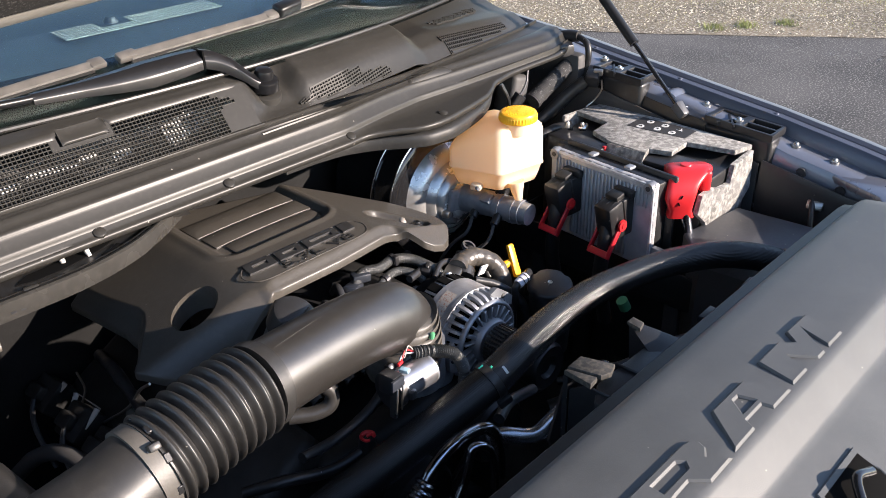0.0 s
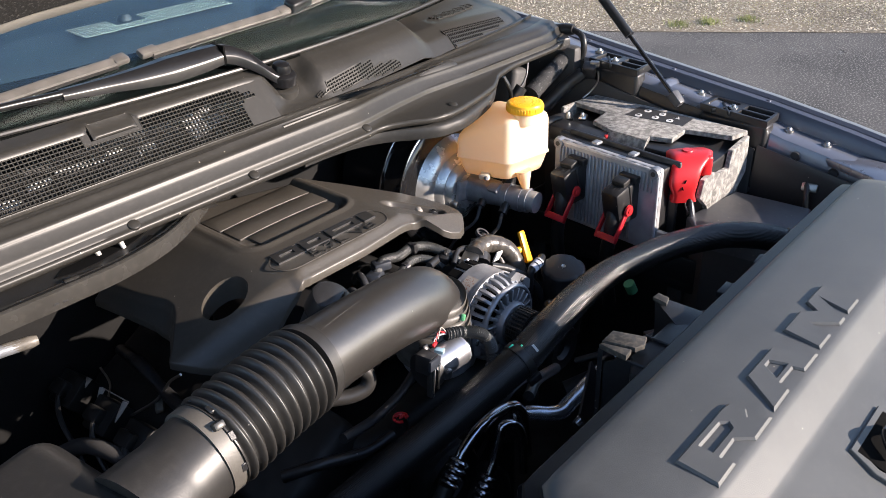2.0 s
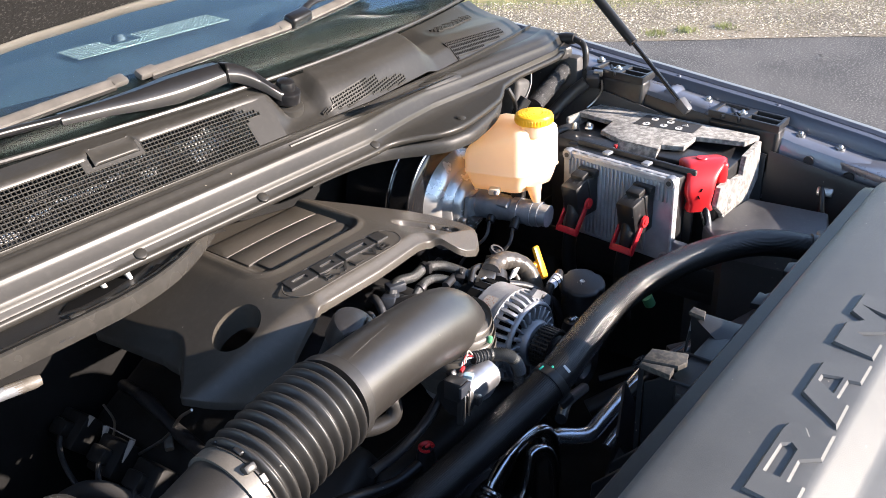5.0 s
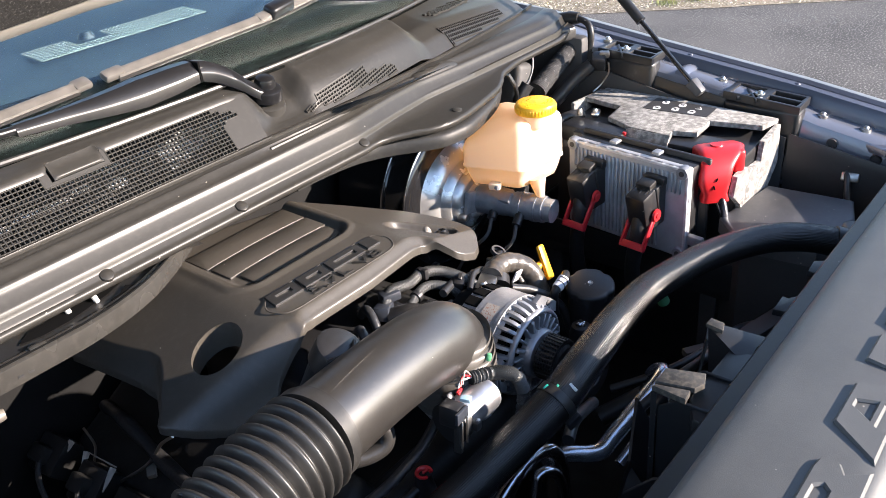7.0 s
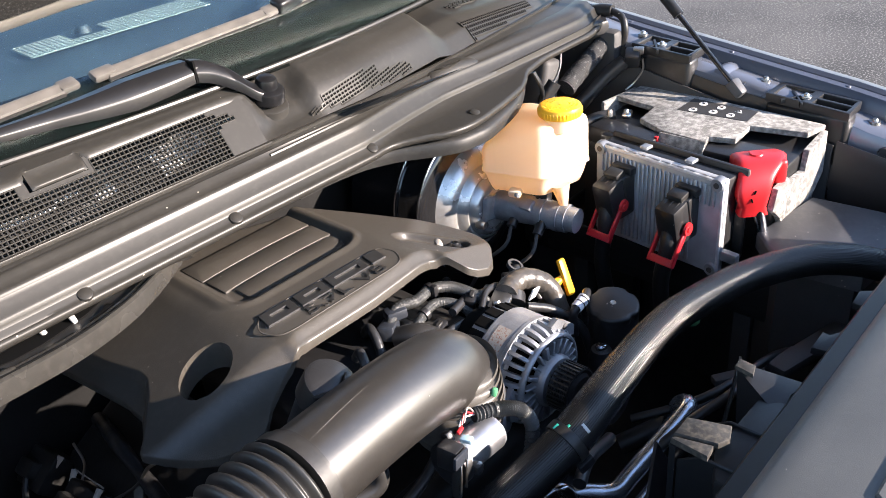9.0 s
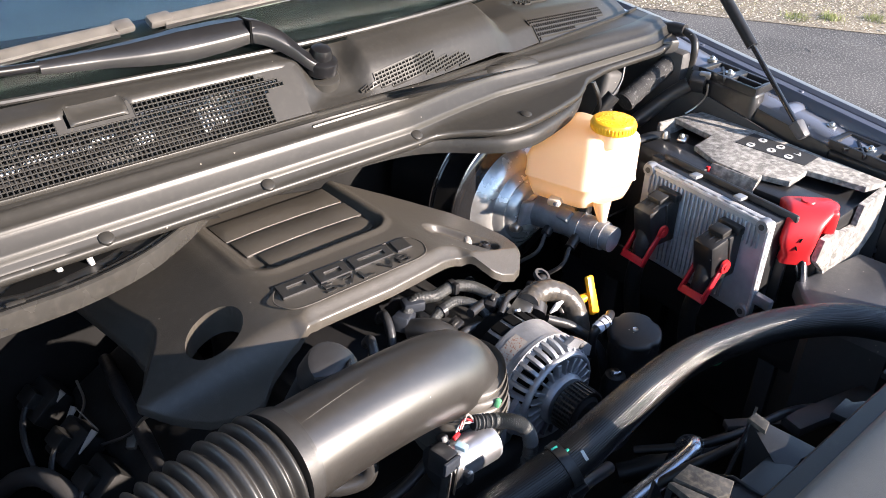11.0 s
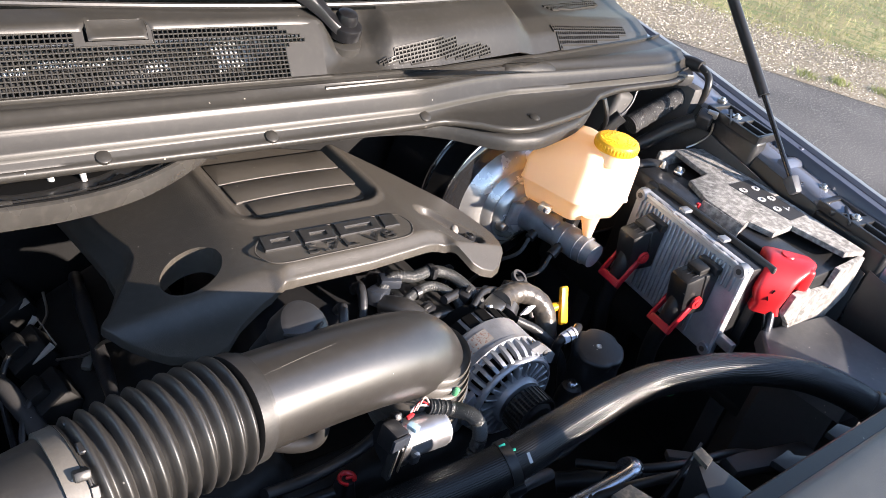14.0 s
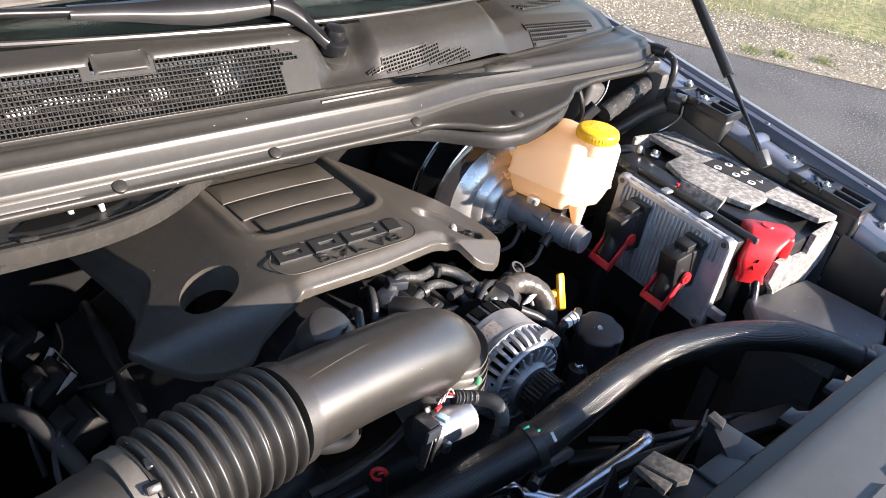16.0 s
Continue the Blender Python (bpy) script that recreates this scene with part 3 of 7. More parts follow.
part("intake_mesh", grille_bars(main_inside, MX0, MX1, MESH_B, MESH_T, 0.0055, 13, 0.0014, 0.0028, main_sheet), COWL, cowl, "black plastic leaf mesh")
# pale plates and tray flecks: sunlight through the mesh put into the colour
TRAYSUN = material("tray_sun_patch", (0.60, 0.59, 0.575), 0.5, metal=0.0, grain=(80, 0.4), blotch=(40, 0.3))
tray_deep = thing("cowl_tray", (0.30, 1.02, 1.335), "grey cowl water tray with painted sun patches under the mesh", "tray")
TRAY = T(0.30, 1.02, 1.335, 30, 0, 0)
part("tray", rbox((0.82, 0.13, 0.01), TRAY, 0.003), material("tray_plastic", (0.035, 0.034, 0.033), 0.3, grain=(30, 0.5), fleck=(20, 0.54, 0.60, (0.11, 0.108, 0.105))), tray_deep)
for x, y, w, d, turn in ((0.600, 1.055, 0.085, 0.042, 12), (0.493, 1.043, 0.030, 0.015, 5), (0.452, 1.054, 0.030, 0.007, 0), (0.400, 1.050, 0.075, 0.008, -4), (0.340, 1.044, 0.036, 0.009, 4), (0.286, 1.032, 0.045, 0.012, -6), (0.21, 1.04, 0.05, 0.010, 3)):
    part("sun_patch", prism([(-w / 2, -d / 2), (w * 0.42, -d * 0.42), (w / 2, d * 0.1), (w * 0.3, d / 2), (-w * 0.4, d * 0.36)], 0.0, 0.003, TRAY @ pose(x - 0.30, (y - 1.0175) / 0.866, 0.005, 0, 0, turn), 0.001), TRAYSUN, tray_deep, "pale plate painted as a patch of sunlight")


def skin_point(x, y):
    """Height of the upper cowl skin."""
    t = y - 0.972 - cowl_rear(x)
    left_z = 1.3635 + (t * 1.31 if t < 0.0385 else 0.0505 + (t - 0.0385) * 0.38)
    bulge = 1.3635 + lerp([(0, 0), (0.004, 0.005), (0.020, 0.032), (0.034, 0.046), (0.055, 0.056), (0.09, 0.066), (0.13, 0.082), (0.2, 0.115)], t)
    dip = 1.3635 + lerp([(0, 0), (0.015, 0.006), (0.030, 0.020), (0.045, 0.028), (0.058, 0.036), (0.072, 0.052), (0.13, 0.085), (0.2, 0.115)], t)
    low = 1.3555 - max(0.0, x - 1.12) * 0.11 + lerp([(0, 0), (0.02, 0.022), (0.05, 0.036), (0.09, 0.040), (0.13, 0.052), (0.2, 0.09)], t)
    ease = min(max((t - 0.004) / 0.018, 0.0), 1.0)
    q = 0.668 + 0.016 * ease * ease * (3 - 2 * ease)
    w = [lerp([(q, 1), (q + 0.020, 0)], x), 0.0, lerp([(0.752, 0), (0.778, 1), (1.02, 1), (1.055, 0)], x), lerp([(1.02, 0), (1.055, 1)], x)]
    w[1] = max(0.0, 1 - w[0] - w[2] - w[3])
    return left_z * w[0] + dip * w[1] + bulge * w[2] + low * w[3]


rows = []
xs = [0.672 + 0.748 * k / 130 for k in range(131)]
for x in xs:
    a = cowl_rear(x)
    rows.append([(x, 0.972 + a + t, skin_point(x, 0.972 + a + t)) for t in (0, 0.005, 0.010, 0.015, 0.020, 0.025, 0.030, 0.036, 0.041, 0.046, 0.052, 0.058, 0.065, 0.072, 0.080, 0.088, 0.105, 0.125, 0.150)])
part("upper_skin", loft(rows, 0.003), COWL, cowl, angle=70)
rows = []
for k in range(200):
    x = -0.12 + 0.80 * k / 199
    n = min(1.0, max(0.0, min(x - 0.400, 0.470 - x) / 0.006))
    e = max(0.0, (x - 0.640) / 0.040) ** 2
    lowp = [(1.0082, 1.4128), (1.0086, 1.4142), (1.0112, 1.4186), (1.0142, 1.4203)]
    rows.append([(x, y + (1.0180 - y) * n, z + (1.4204 - z) * n - 0.004 * e) for y, z in lowp] + [(x, 1.0180, 1.4212 - 0.004 * e), (x, 1.0240, 1.4226 - 0.003 * e), (x, 1.0300, 1.4240), (x, 1.0400, 1.4255)])
part("mesh_header", loft(rows, 0.003), COWL, cowl, angle=60)
rows = []
for k in range(29):
    x = 0.404 + 0.062 * k / 28
    n = min(1.0, min(k, 28 - k) / 5.0)
    n = math.sqrt(max(0.0, 1 - (1 - n) ** 2))
    flat = [(1.0018, 1.4050), (1.0030, 1.4063), (1.0045, 1.4082), (1.0070, 1.4115), (1.0095, 1.4148), (1.0125, 1.4186), (1.0160, 1.4204), (1.0184, 1.4208)]
    full = [(1.0018, 1.4048), (1.0014, 1.4066), (1.0018, 1.4082), (1.0036, 1.4098), (1.0085, 1.4122), (1.0130, 1.4150), (1.0165, 1.4184), (1.0184, 1.4208)]
    rows.append([(x, a[0] + (b[0] - a[0]) * n, a[1] + (b[1] - a[1]) * n) for a, b in zip(flat, full)])
part("header_pocket", loft(rows, 0.002), COWL, cowl, angle=70)


part("mesh_footing", rbox((0.76, 0.005, 0.005), T(0.30, 0.9685, 1.3615), 0.0015), COWL, cowl)


def inside_polygon(poly, x, y):
    hit = False
    for (x0, y0), (x1, y1) in zip(poly, poly[1:] + poly[:1]):
        if (y0 > y) != (y1 > y) and x < x0 + (y - y0) * (x1 - x0) / (y1 - y0):
            hit = not hit
    return hit


def skin_mesh(poly, sx, sy, shear=0.01):
    """A mesh of bars moulded on the upper skin inside an outline given in (x, y), over a near-black sheet that paints
    the shade in its openings.
    """
    bars, dark = bmesh.new(), bmesh.new()
    def at(i, j, up):
        x = poly[0][0] + i * sx
        y = 0.96 + j * sy + (x - poly[0][0]) * shear + cowl_rear(x) - cowl_rear(poly[0][0])
        return Vector((x, y, skin_point(x, y) + up))
    keep = set()
    for i in range(-4, 60):
        for j in range(0, 60):
            c = at(i + 0.5, j + 0.5, 0)
            if inside_polygon(poly, c.x, c.y):
                keep.add((i, j))
    def bar(i0, j0, i1, j1, wi, wj):
        q = [at(i0 - wi, j0 - wj, 0.0026), at(i0 + wi, j0 + wj, 0.0026), at(i1 + wi, j1 + wj, 0.0026), at(i1 - wi, j1 - wj, 0.0026)]
        top = [bars.verts.new(p) for p in q]
        bot = [bars.verts.new(p - Vector((0, 0, 0.003))) for p in q]
        bars.faces.new(top)
        for a in range(4):
            bars.faces.new((top[a], bot[a], bot[(a + 1) % 4], top[(a + 1) % 4]))
    for i, j in sorted(keep):
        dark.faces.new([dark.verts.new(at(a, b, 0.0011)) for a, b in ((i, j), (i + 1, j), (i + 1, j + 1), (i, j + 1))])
        bar(i, j, i, j + 1, 0.09, 0)
        bar(i, j, i + 1, j, 0, 0.10)
        if (i + 1, j) not in keep:
            bar(i + 1, j, i + 1, j + 1, 0.14, 0)
        if (i, j + 1) not in keep:
            bar(i, j + 1, i + 1, j + 1, 0, 0.14)
    for bm in (bars, dark):
        bmesh.ops.recalc_face_normals(bm, faces=bm.faces)
    part("intake_mesh", bars, COWL, cowl, "black plastic leaf mesh")
    part("mesh_backing", dark, HOLESHADE, cowl)


skin_mesh([(0.7560, 0.9822), (0.7790, 0.9790), (0.7805, 0.9842), (0.8850, 0.9940), (0.8880, 0.9892), (0.9480, 0.9953), (0.9590, 0.9876), (0.9000, 0.9815), (0.8120, 0.9749), (0.7560, 0.9775)], 0.0060, 0.0026, 0.072)
skin_mesh([(1.116, 1.0385), (1.335, 1.0770), (1.333, 1.0600), (1.285, 1.0470), (1.124, 1.0135)], 0.0062, 0.0050)
skin_mesh([(1.150, 1.0990), (1.325, 1.1500), (1.332, 1.1390), (1.212, 1.0990), (1.165, 1.0890)], 0.0062, 0.0050)

# hanging seal flap on the passenger side: a curved bar with a trough behind
PALEPIN = material("pale_pin_plastic", (0.40, 0.39, 0.37), 0.5)
flap = thing("seal_flap", (0.3, 0.9, 1.26), "black rubber seal flap hanging below the cowl edge", "seal flap")
line = [(-0.12, 0.905), (0.1, 0.896), (0.29, 0.889), (0.36, 0.890), (0.42, 0.903), (0.47, 0.926), (0.52, 0.958)]
face = curve([(x, y, 0) for x, y in line], 8)
rows = []
for k, p in enumerate(face):
    s = k / (len(face) - 1)
    lift = 0.004 * s
    rows.append([(p.x, p.y + 0.014, 1.2895 + lift), (p.x, p.y + 0.004, 1.2905 + lift), (p.x, p.y, 1.2880 + lift), (p.x, p.y - 0.0015, 1.276 + lift), (p.x, p.y, 1.2635 + lift + 0.006 * s), (p.x, p.y + 0.004, 1.2620 + lift + 0.006 * s)])
LIPRUBBER = material("glossy_seal_rubber", (0.034, 0.032, 0.029), 0.27, grain=(220, 0.10), blotch=(18, 0.15), dust=0.6)
part("bar", loft(rows, 0.004), LIPRUBBER, flap, "glossy rubber lip")
# near-black line draws the groove's shade on the lip
part("groove", tube([(p.x, p.y + 0.0045, 1.2908 + 0.004 * k / (len(face) - 1)) for k, p in enumerate(face)], 0.0011, 6, 2), HOLESHADE, flap)
part("trough", loft([[(p.x, p.y + 0.011, 1.2892 + 0.004 * k / len(face)), (p.x, min(p.y + 0.026, 0.95), 1.2880), (p.x, max(0.955, p.y + 0.03), 1.2885)] for k, p in enumerate(face)], 0.002), SATIN, flap)
# flat near-black plates on the trough paint the shade of an opening and a cutout
part("opening", prism([(0.281, 0.921), (0.303, 0.915), (0.334, 0.916), (0.361, 0.922), (0.389, 0.929), (0.414, 0.941), (0.432, 0.954), (0.404, 0.953), (0.379, 0.949), (0.347, 0.941), (0.319, 0.937), (0.299, 0.936)], 1.2883, 1.2896, None), HOLESHADE, flap)
part("cutout", prism([(0.384, 0.908), (0.400, 0.911), (0.409, 0.919), (0.416, 0.919), (0.410, 0.927), (0.396, 0.916), (0.383, 0.913)], 1.2890, 1.2908, None), HOLESHADE, flap)
part("boss", rbox((0.018, 0.009, 0.004), T(0.290, 0.8985, 1.2915, 0, 0, -8), 0.0015, 2), LIPRUBBER, flap)
for x, y, z in ((0.345, 0.931, 1.291), (0.374, 0.926, 1.296)):
    part("pin", tube([(x, y, z - 0.008), (x - 0.004, y + 0.006, z + 0.012)], [0.0030, 0.0040], 10), PALEPIN, flap, "pale plastic pin")
for k in range(5):
    part("moulded_mark", rbox((0.006, 0.0008, 0.003 + 0.001 * (k % 2)), T(0.262 + 0.011 * k, 0.8885, 1.276, 0, 0, 0), 0.0), TAPE, flap)
SEALBLACK = material("matte_seal_rubber", (0.020, 0.0195, 0.019), 0.5, grain=(220, 0.15), blotch=(18, 0.2), dust=0.6, spec=0.35)
arch = thing("seal_lip", (0.97, 0.88, 1.27), "black rubber lip under the cowl shelf above the booster", "seal lip")
line = curve([(0.70, 0.958, 1.276), (0.75, 0.957, 1.276), (0.80, 0.950, 1.276), (0.835, 0.938, 1.275), (0.862, 0.921, 1.275), (0.891, 0.896, 1.275), (0.92, 0.876, 1.275), (0.95, 0.870, 1.275), (0.985, 0.870, 1.275), (1.06, 0.889, 1.276), (1.10, 0.905, 1.279), (1.13, 0.923, 1.284), (1.16, 0.948, 1.290)], 8)
part("lip", loft([[(p.x, p.y + 0.040, p.z + 0.026), (p.x, p.y + 0.010, p.z + 0.0225), (p.x, p.y + 0.003, p.z + 0.0205), (p.x, p.y, p.z + 0.017), (p.x, p.y - 0.001, p.z + 0.008), (p.x, p.y + 0.001, p.z), (p.x, p.y + 0.004, p.z - 0.001), (p.x, p.y + 0.03, p.z + 0.001)] for p in line], 0.003), SEALBLACK, arch)

# ---- windscreen, dash and hood ----
def glass_z(y):
    return 1.4275 + (y - 1.030) * 0.50


screen = thing("windscreen", (0.69, 1.03, 1.42), "raked windscreen glass reflecting the blue sky", "windscreen")
rows = []
for k in range(17):
    x = -0.14 + 1.66 * k / 16
    bow = 0.16 * ((x - 0.69) / 0.8) ** 2 * (1 if x > 0.69 else 0.7)
    rows.append([(x, 1.030 + bow + 0.75 * j / 6, glass_z(1.030 + 0.75 * j / 6)) for j in range(7)])
pane = part("pane", loft(rows, 0.005), GLASS, screen)
pane.visible_shadow = False
part("border", loft([[(p[0], p[1] + 0.001 + d, glass_z(1.030 + d) - 0.008) for d in (0.0, 0.03, 0.06, 0.085)] for p in (r[0] for r in rows)]), FRIT, screen, "black painted glass border")
part("edge_trim", tube([(r[0][0], r[0][1] - 0.002, r[0][2] + 0.001) for r in rows], 0.0035, 8, 3), RUBBER, screen)

dash = thing("dashboard", (0.69, 1.2, 1.3), "dark vinyl dashboard top under the windscreen", "dashboard")
part("top", loft([[(x, 1.125, 1.425), (x, 1.16, 1.458), (x, 1.24, 1.468), (x, 1.40, 1.470), (x, 1.62, 1.45), (x, 1.70, 1.36), (x, 1.72, 1.1)] for x in (-0.12, 0.3, 0.7, 1.1, 1.5)], 0.006), DASH, dash)
gm = grille_bars(lambda u, v: 0 <= v <= 1 and 0 <= u <= 1 and not (0.24 < u < 0.44 and 0.42 < v), 0.530, 0.800, (1.222, 1.4725), (1.278, 1.4745), 0.0066, 8, 0.0022, 0.001)
part("speaker_grille", gm, DASHMESH, dash, "pale dash speaker grille")
part("light_sensor", lathe([(0, 0.010), (0.007, 0.009), (0.011, 0.004), (0.012, 0)], T(0.622, 1.268, 1.473), 20), DASH, dash)

hood = thing("hood", (0.69, 1.15, 1.54), "raised engine hood with felt-lined underside and painted rim", "hood")
def hood_row(x):
    r = (x - 0.69) ** 2
    y0, z0 = 1.128 + 0.07 * r, 1.550 - 0.18 * r
    d, u = Vector((0, -0.66, 0.75)), Vector((0, 0.75, 0.66))
    o = Vector((x, y0, z0))
    return [o + u * 0.012, o - d * 0.006, o - u * 0.004, o + d * 0.020 - u * 0.010, o + d * 0.036 - u * 0.004, o + d * 0.5, o + d * 1.22, o + d * 1.32 - u * 0.01, o + d * 1.34 + u * 0.02, o + d * 1.2 + u * 0.05, o + d * 0.5 + u * 0.055, o + d * 0.04 + u * 0.04]
hx = [-0.14 + 1.66 * k / 12 for k in range(13)]
part("panel", loft([hood_row(x) for x in hx], 0.0, closed=True), PAINT, hood)
# paler than the slate paint: sunlight on the rim is part of this colour
HOODRIM = material("hood_inner_rim", (0.17, 0.16, 0.142), 0.5, grain=(500, 0.08), blotch=(9, 0.12), dust=0.5)
RUNUP, DOWN = Vector((0, -0.66, 0.75)), Vector((0, -0.75, -0.66))
part("inner_rim", loft([[hood_row(x)[2] + DOWN * 0.003 + RUNUP * 0.004, hood_row(x)[2] + DOWN * 0.010 + RUNUP * 0.014, hood_row(x)[2] + DOWN * 0.011 + RUNUP * 0.032, hood_row(x)[2] + DOWN * 0.004 + RUNUP * 0.046] for x in hx], 0.003), HOODRIM, hood, "inner rim of the hood, its sunlit tone put into the colour")
part("insulation", loft([[p + Vector((0, -0.75, -0.66)) * 0.012 for p in [hood_row(x)[2] + RUNUP * 0.040, *hood_row(x)[5:7]]] for x in [0.0 + 1.38 * k / 10 for k in range(11)]], 0.006), HOODFELT, hood, "grey-black felt hood liner")

prop = thing("hood_strut", (1.43, 0.70, 1.225), "black gas strut on a ball stud holding the hood", "strut")
base, tip = Vector((1.424, 0.708, 1.232)), Vector((1.468, 0.974, 1.452))
way = (tip - base).normalized()
part("rod", tube([base, base + way * 0.175], 0.0042, 12, 1), GLOSS, prop)
part("cylinder", tube([base + way * 0.162, base + way * 0.32, base + way * 0.53], 0.0095, 16, 2), BLACK, prop)
part("end_socket", rbox((0.019, 0.021, 0.030), look(base + way * 0.002, base + way), 0.004, 2, 0.85), DUSTY, prop, "grey plastic end socket")
part("socket_clip", tube([base + way * 0.006 + Vector((0.012, -0.010, 0.004)), base + Vector((0.016, -0.004, 0.002)), base - way * 0.006 + Vector((0.012, 0.004, 0.0))], 0.0016, 8, 4), ALU, prop, "bright spring clip")
part("ball_stud", lathe([(0, 0.010), (0.007, 0.007), (0.008, 0.0), (0.005, -0.006), (0.005, -0.016), (0.011, -0.016), (0.011, -0.021)], T(1.430, 0.706, 1.224, 0, -80, 0), 16), ALU, prop)

# ---- radiator cover ----
shroud = thing("radiator_cover", (0.8, 0.25, 1.2), "dark grey plastic radiator cover with raised block emblem", "radiator cover")
prof = [(0.352, 1.150), (0.3335, 1.195), (0.3175, 1.2300), (0.3145, 1.2345), (0.3080, 1.2375), (0.290, 1.2400), (0.245, 1.2440), (0.205, 1.2455), (0.191, 1.2452), (0.186, 1.2440), (0.1815, 1.2408), (0.1600, 1.2172), (0.1565, 1.2145), (0.150, 1.2122), (0.125, 1.2040), (0.08, 1.186), (0.02, 1.163), (-0.10, 1.125)]
rows = []
for k in range(45):
    x = 0.395 + 0.905 * k / 44
    e = max(0.0, 1 - (x - 0.395) / 0.03)
    e = 1 - math.sqrt(max(0, 1 - e * e))
    g = max(0.0, (x - 1.255) / 0.045)
    rows.append([(x, y - 0.02 * e * (1 if y > 0.2 else 0) - 0.010 * g, z - 0.004 * e - 0.022 * g - 0.012 * max(0, x - 0.95)) for y, z in prof])
part("top", loft([r[2:] for r in rows], 0.004), SHROUD, shroud, angle=50)
# rear flange in darker plastic: the back face's shade is put into its colour
part("rear_flange", loft([[(r[0][0], 0.3400 + r[2][1] - 0.3175, r[2][2] - 0.050), (r[0][0], 0.3395 + r[2][1] - 0.3175, r[2][2] - 0.0125), (r[0][0], 0.3370 + r[2][1] - 0.3175, r[2][2] - 0.0095), (r[0][0], 0.3200 + r[2][1] - 0.3175, r[2][2] - 0.0065), (r[0][0], 0.3188 + r[2][1] - 0.3175, r[2][2] - 0.0005)] for r in rows], 0.003), DARKSHROUD, shroud, "rear flange of the radiator cover, coloured dark for its shade")
UPRIGHT = Matrix(((0, 0, 1, 0), (1, 0, 0, 0), (0, 1, 0, 0), (0, 0, 0, 1)))
part("end_skirt", prism([(p[1], p[2] - 0.0005) for p in rows[0]] + [(-0.10, 1.08), (0.350, 1.08)], 0.3900, 0.3946, UPRIGHT), SHROUD, shroud)
solid("radiator_wing", loft([[(x, y, z - 0.022) for y, z in prof[4:]] for x in (-0.1, 0.0, 0.15, 0.28, 0.40)], 0.004), SHROUD, "dark grey plastic panel beside the radiator cover", "panel")


def emblem(outline, holes=()):
    part("emblem_block", prism(outline, -0.004, 0.0034, T(0, 0, 1.2445), 0.0021, 1, holes), SHROUD, shroud, "raised bevelled emblem block", 20)


emblem([(0.497, 0.188), (0.533, 0.189), (0.532, 0.202), (0.561, 0.203), (0.574, 0.188), (0.614, 0.189), (0.600, 0.207), (0.610, 0.213), (0.613, 0.222), (0.607, 0.230), (0.596, 0.232), (0.501, 0.232)],
       [[(0.534, 0.212), (0.534, 0.223), (0.574, 0.223), (0.579, 0.2175), (0.574, 0.212)]])
emblem([(0.623, 0.191), (0.664, 0.192), (0.670, 0.203), (0.701, 0.203), (0.704, 0.192), (0.742, 0.192), (0.721, 0.235), (0.659, 0.235)],
       [[(0.677, 0.211), (0.702, 0.211), (0.697, 0.226), (0.688, 0.226)]])
emblem([(0.752, 0.194), (0.785, 0.194), (0.794, 0.217), (0.811, 0.193), (0.827, 0.193), (0.848, 0.221), (0.839, 0.194), (0.875, 0.194), (0.881, 0.239), (0.834, 0.240), (0.822, 0.225), (0.809, 0.238), (0.762, 0.238)])
latch = thing("hood_latch", (0.70, 0.10, 1.19), "black hood latch recessed in the radiator cover", "latch")
part("frame", prism([(-0.045, -0.03), (0.045, -0.03), (0.05, 0.0), (0.042, 0.03), (-0.042, 0.03), (-0.05, 0.0)], -0.004, 0.0012, T(0.705, 0.098, 1.1965, 20, 0, 0), 0.0008, 1,
                    [[(-0.036, -0.022), (0.036, -0.022), (0.041, 0.0), (0.034, 0.022), (-0.034, 0.022), (-0.041, 0.0)]]), SHROUD, latch)
# flat near-black plate: the pocket's shade as colour, without its depth
part("pocket", rbox((0.078, 0.048, 0.002), T(0.705, 0.098, 1.1968, 20, 0, 0), 0.0005), HOLESHADE, latch)
part("hook", tube([(0.68, 0.09, 1.204), (0.70, 0.105, 1.214), (0.725, 0.10, 1.208)], 0.005, 10), GLOSS, latch)

# ---- engine cover ----
PALEPOST = material("pale_grommet", (0.34, 0.31, 0.27), 0.5)

def smin(a, b, k):
    h = max(k - abs(a - b), 0) / k
    return min(a, b) - h * h * k * 0.25


COVER_L = [(0.80, 0.378), (0.862, 0.371), (0.870, 0.371), (0.878, 0.375), (0.89, 0.386), (0.92, 0.405), (0.96, 0.408), (1.0, 0.404), (1.05, 0.399), (1.10, 0.394)]
COVER_C = [(0.80, 0.340), (0.862, 0.352), (0.876, 0.372), (0.89, 0.388), (0.925, 0.418), (0.945, 0.429), (0.965, 0.430), (0.99, 0.425), (1.03, 0.418), (1.10, 0.410)]


def smoothstep(a, b, v):
    t = min(max((v - a) / (b - a), 0.0), 1.0)
    return t * t * (3 - 2 * t)


def panel_depth(x, y):
    """Depth below the rim of the rounded pocket that holds the louvres."""
    cx, hx, r = 0.6425, 0.0995, 0.030
    ax, ay = abs(x - cx) - hx + r, 0.904 + r - y
    if ay > 0 and ax > 0:
        d = math.hypot(ax, ay) - r
    else:
        d = max(ax - r, ay - r)
    wide = 0.018 if x < cx - 0.07 else 0.009
    return 0.0085 * smoothstep(0.0, -wide, d) - 0.0022 * smoothstep(0.016, 0.004, d) * smoothstep(0.0, 0.004, d)


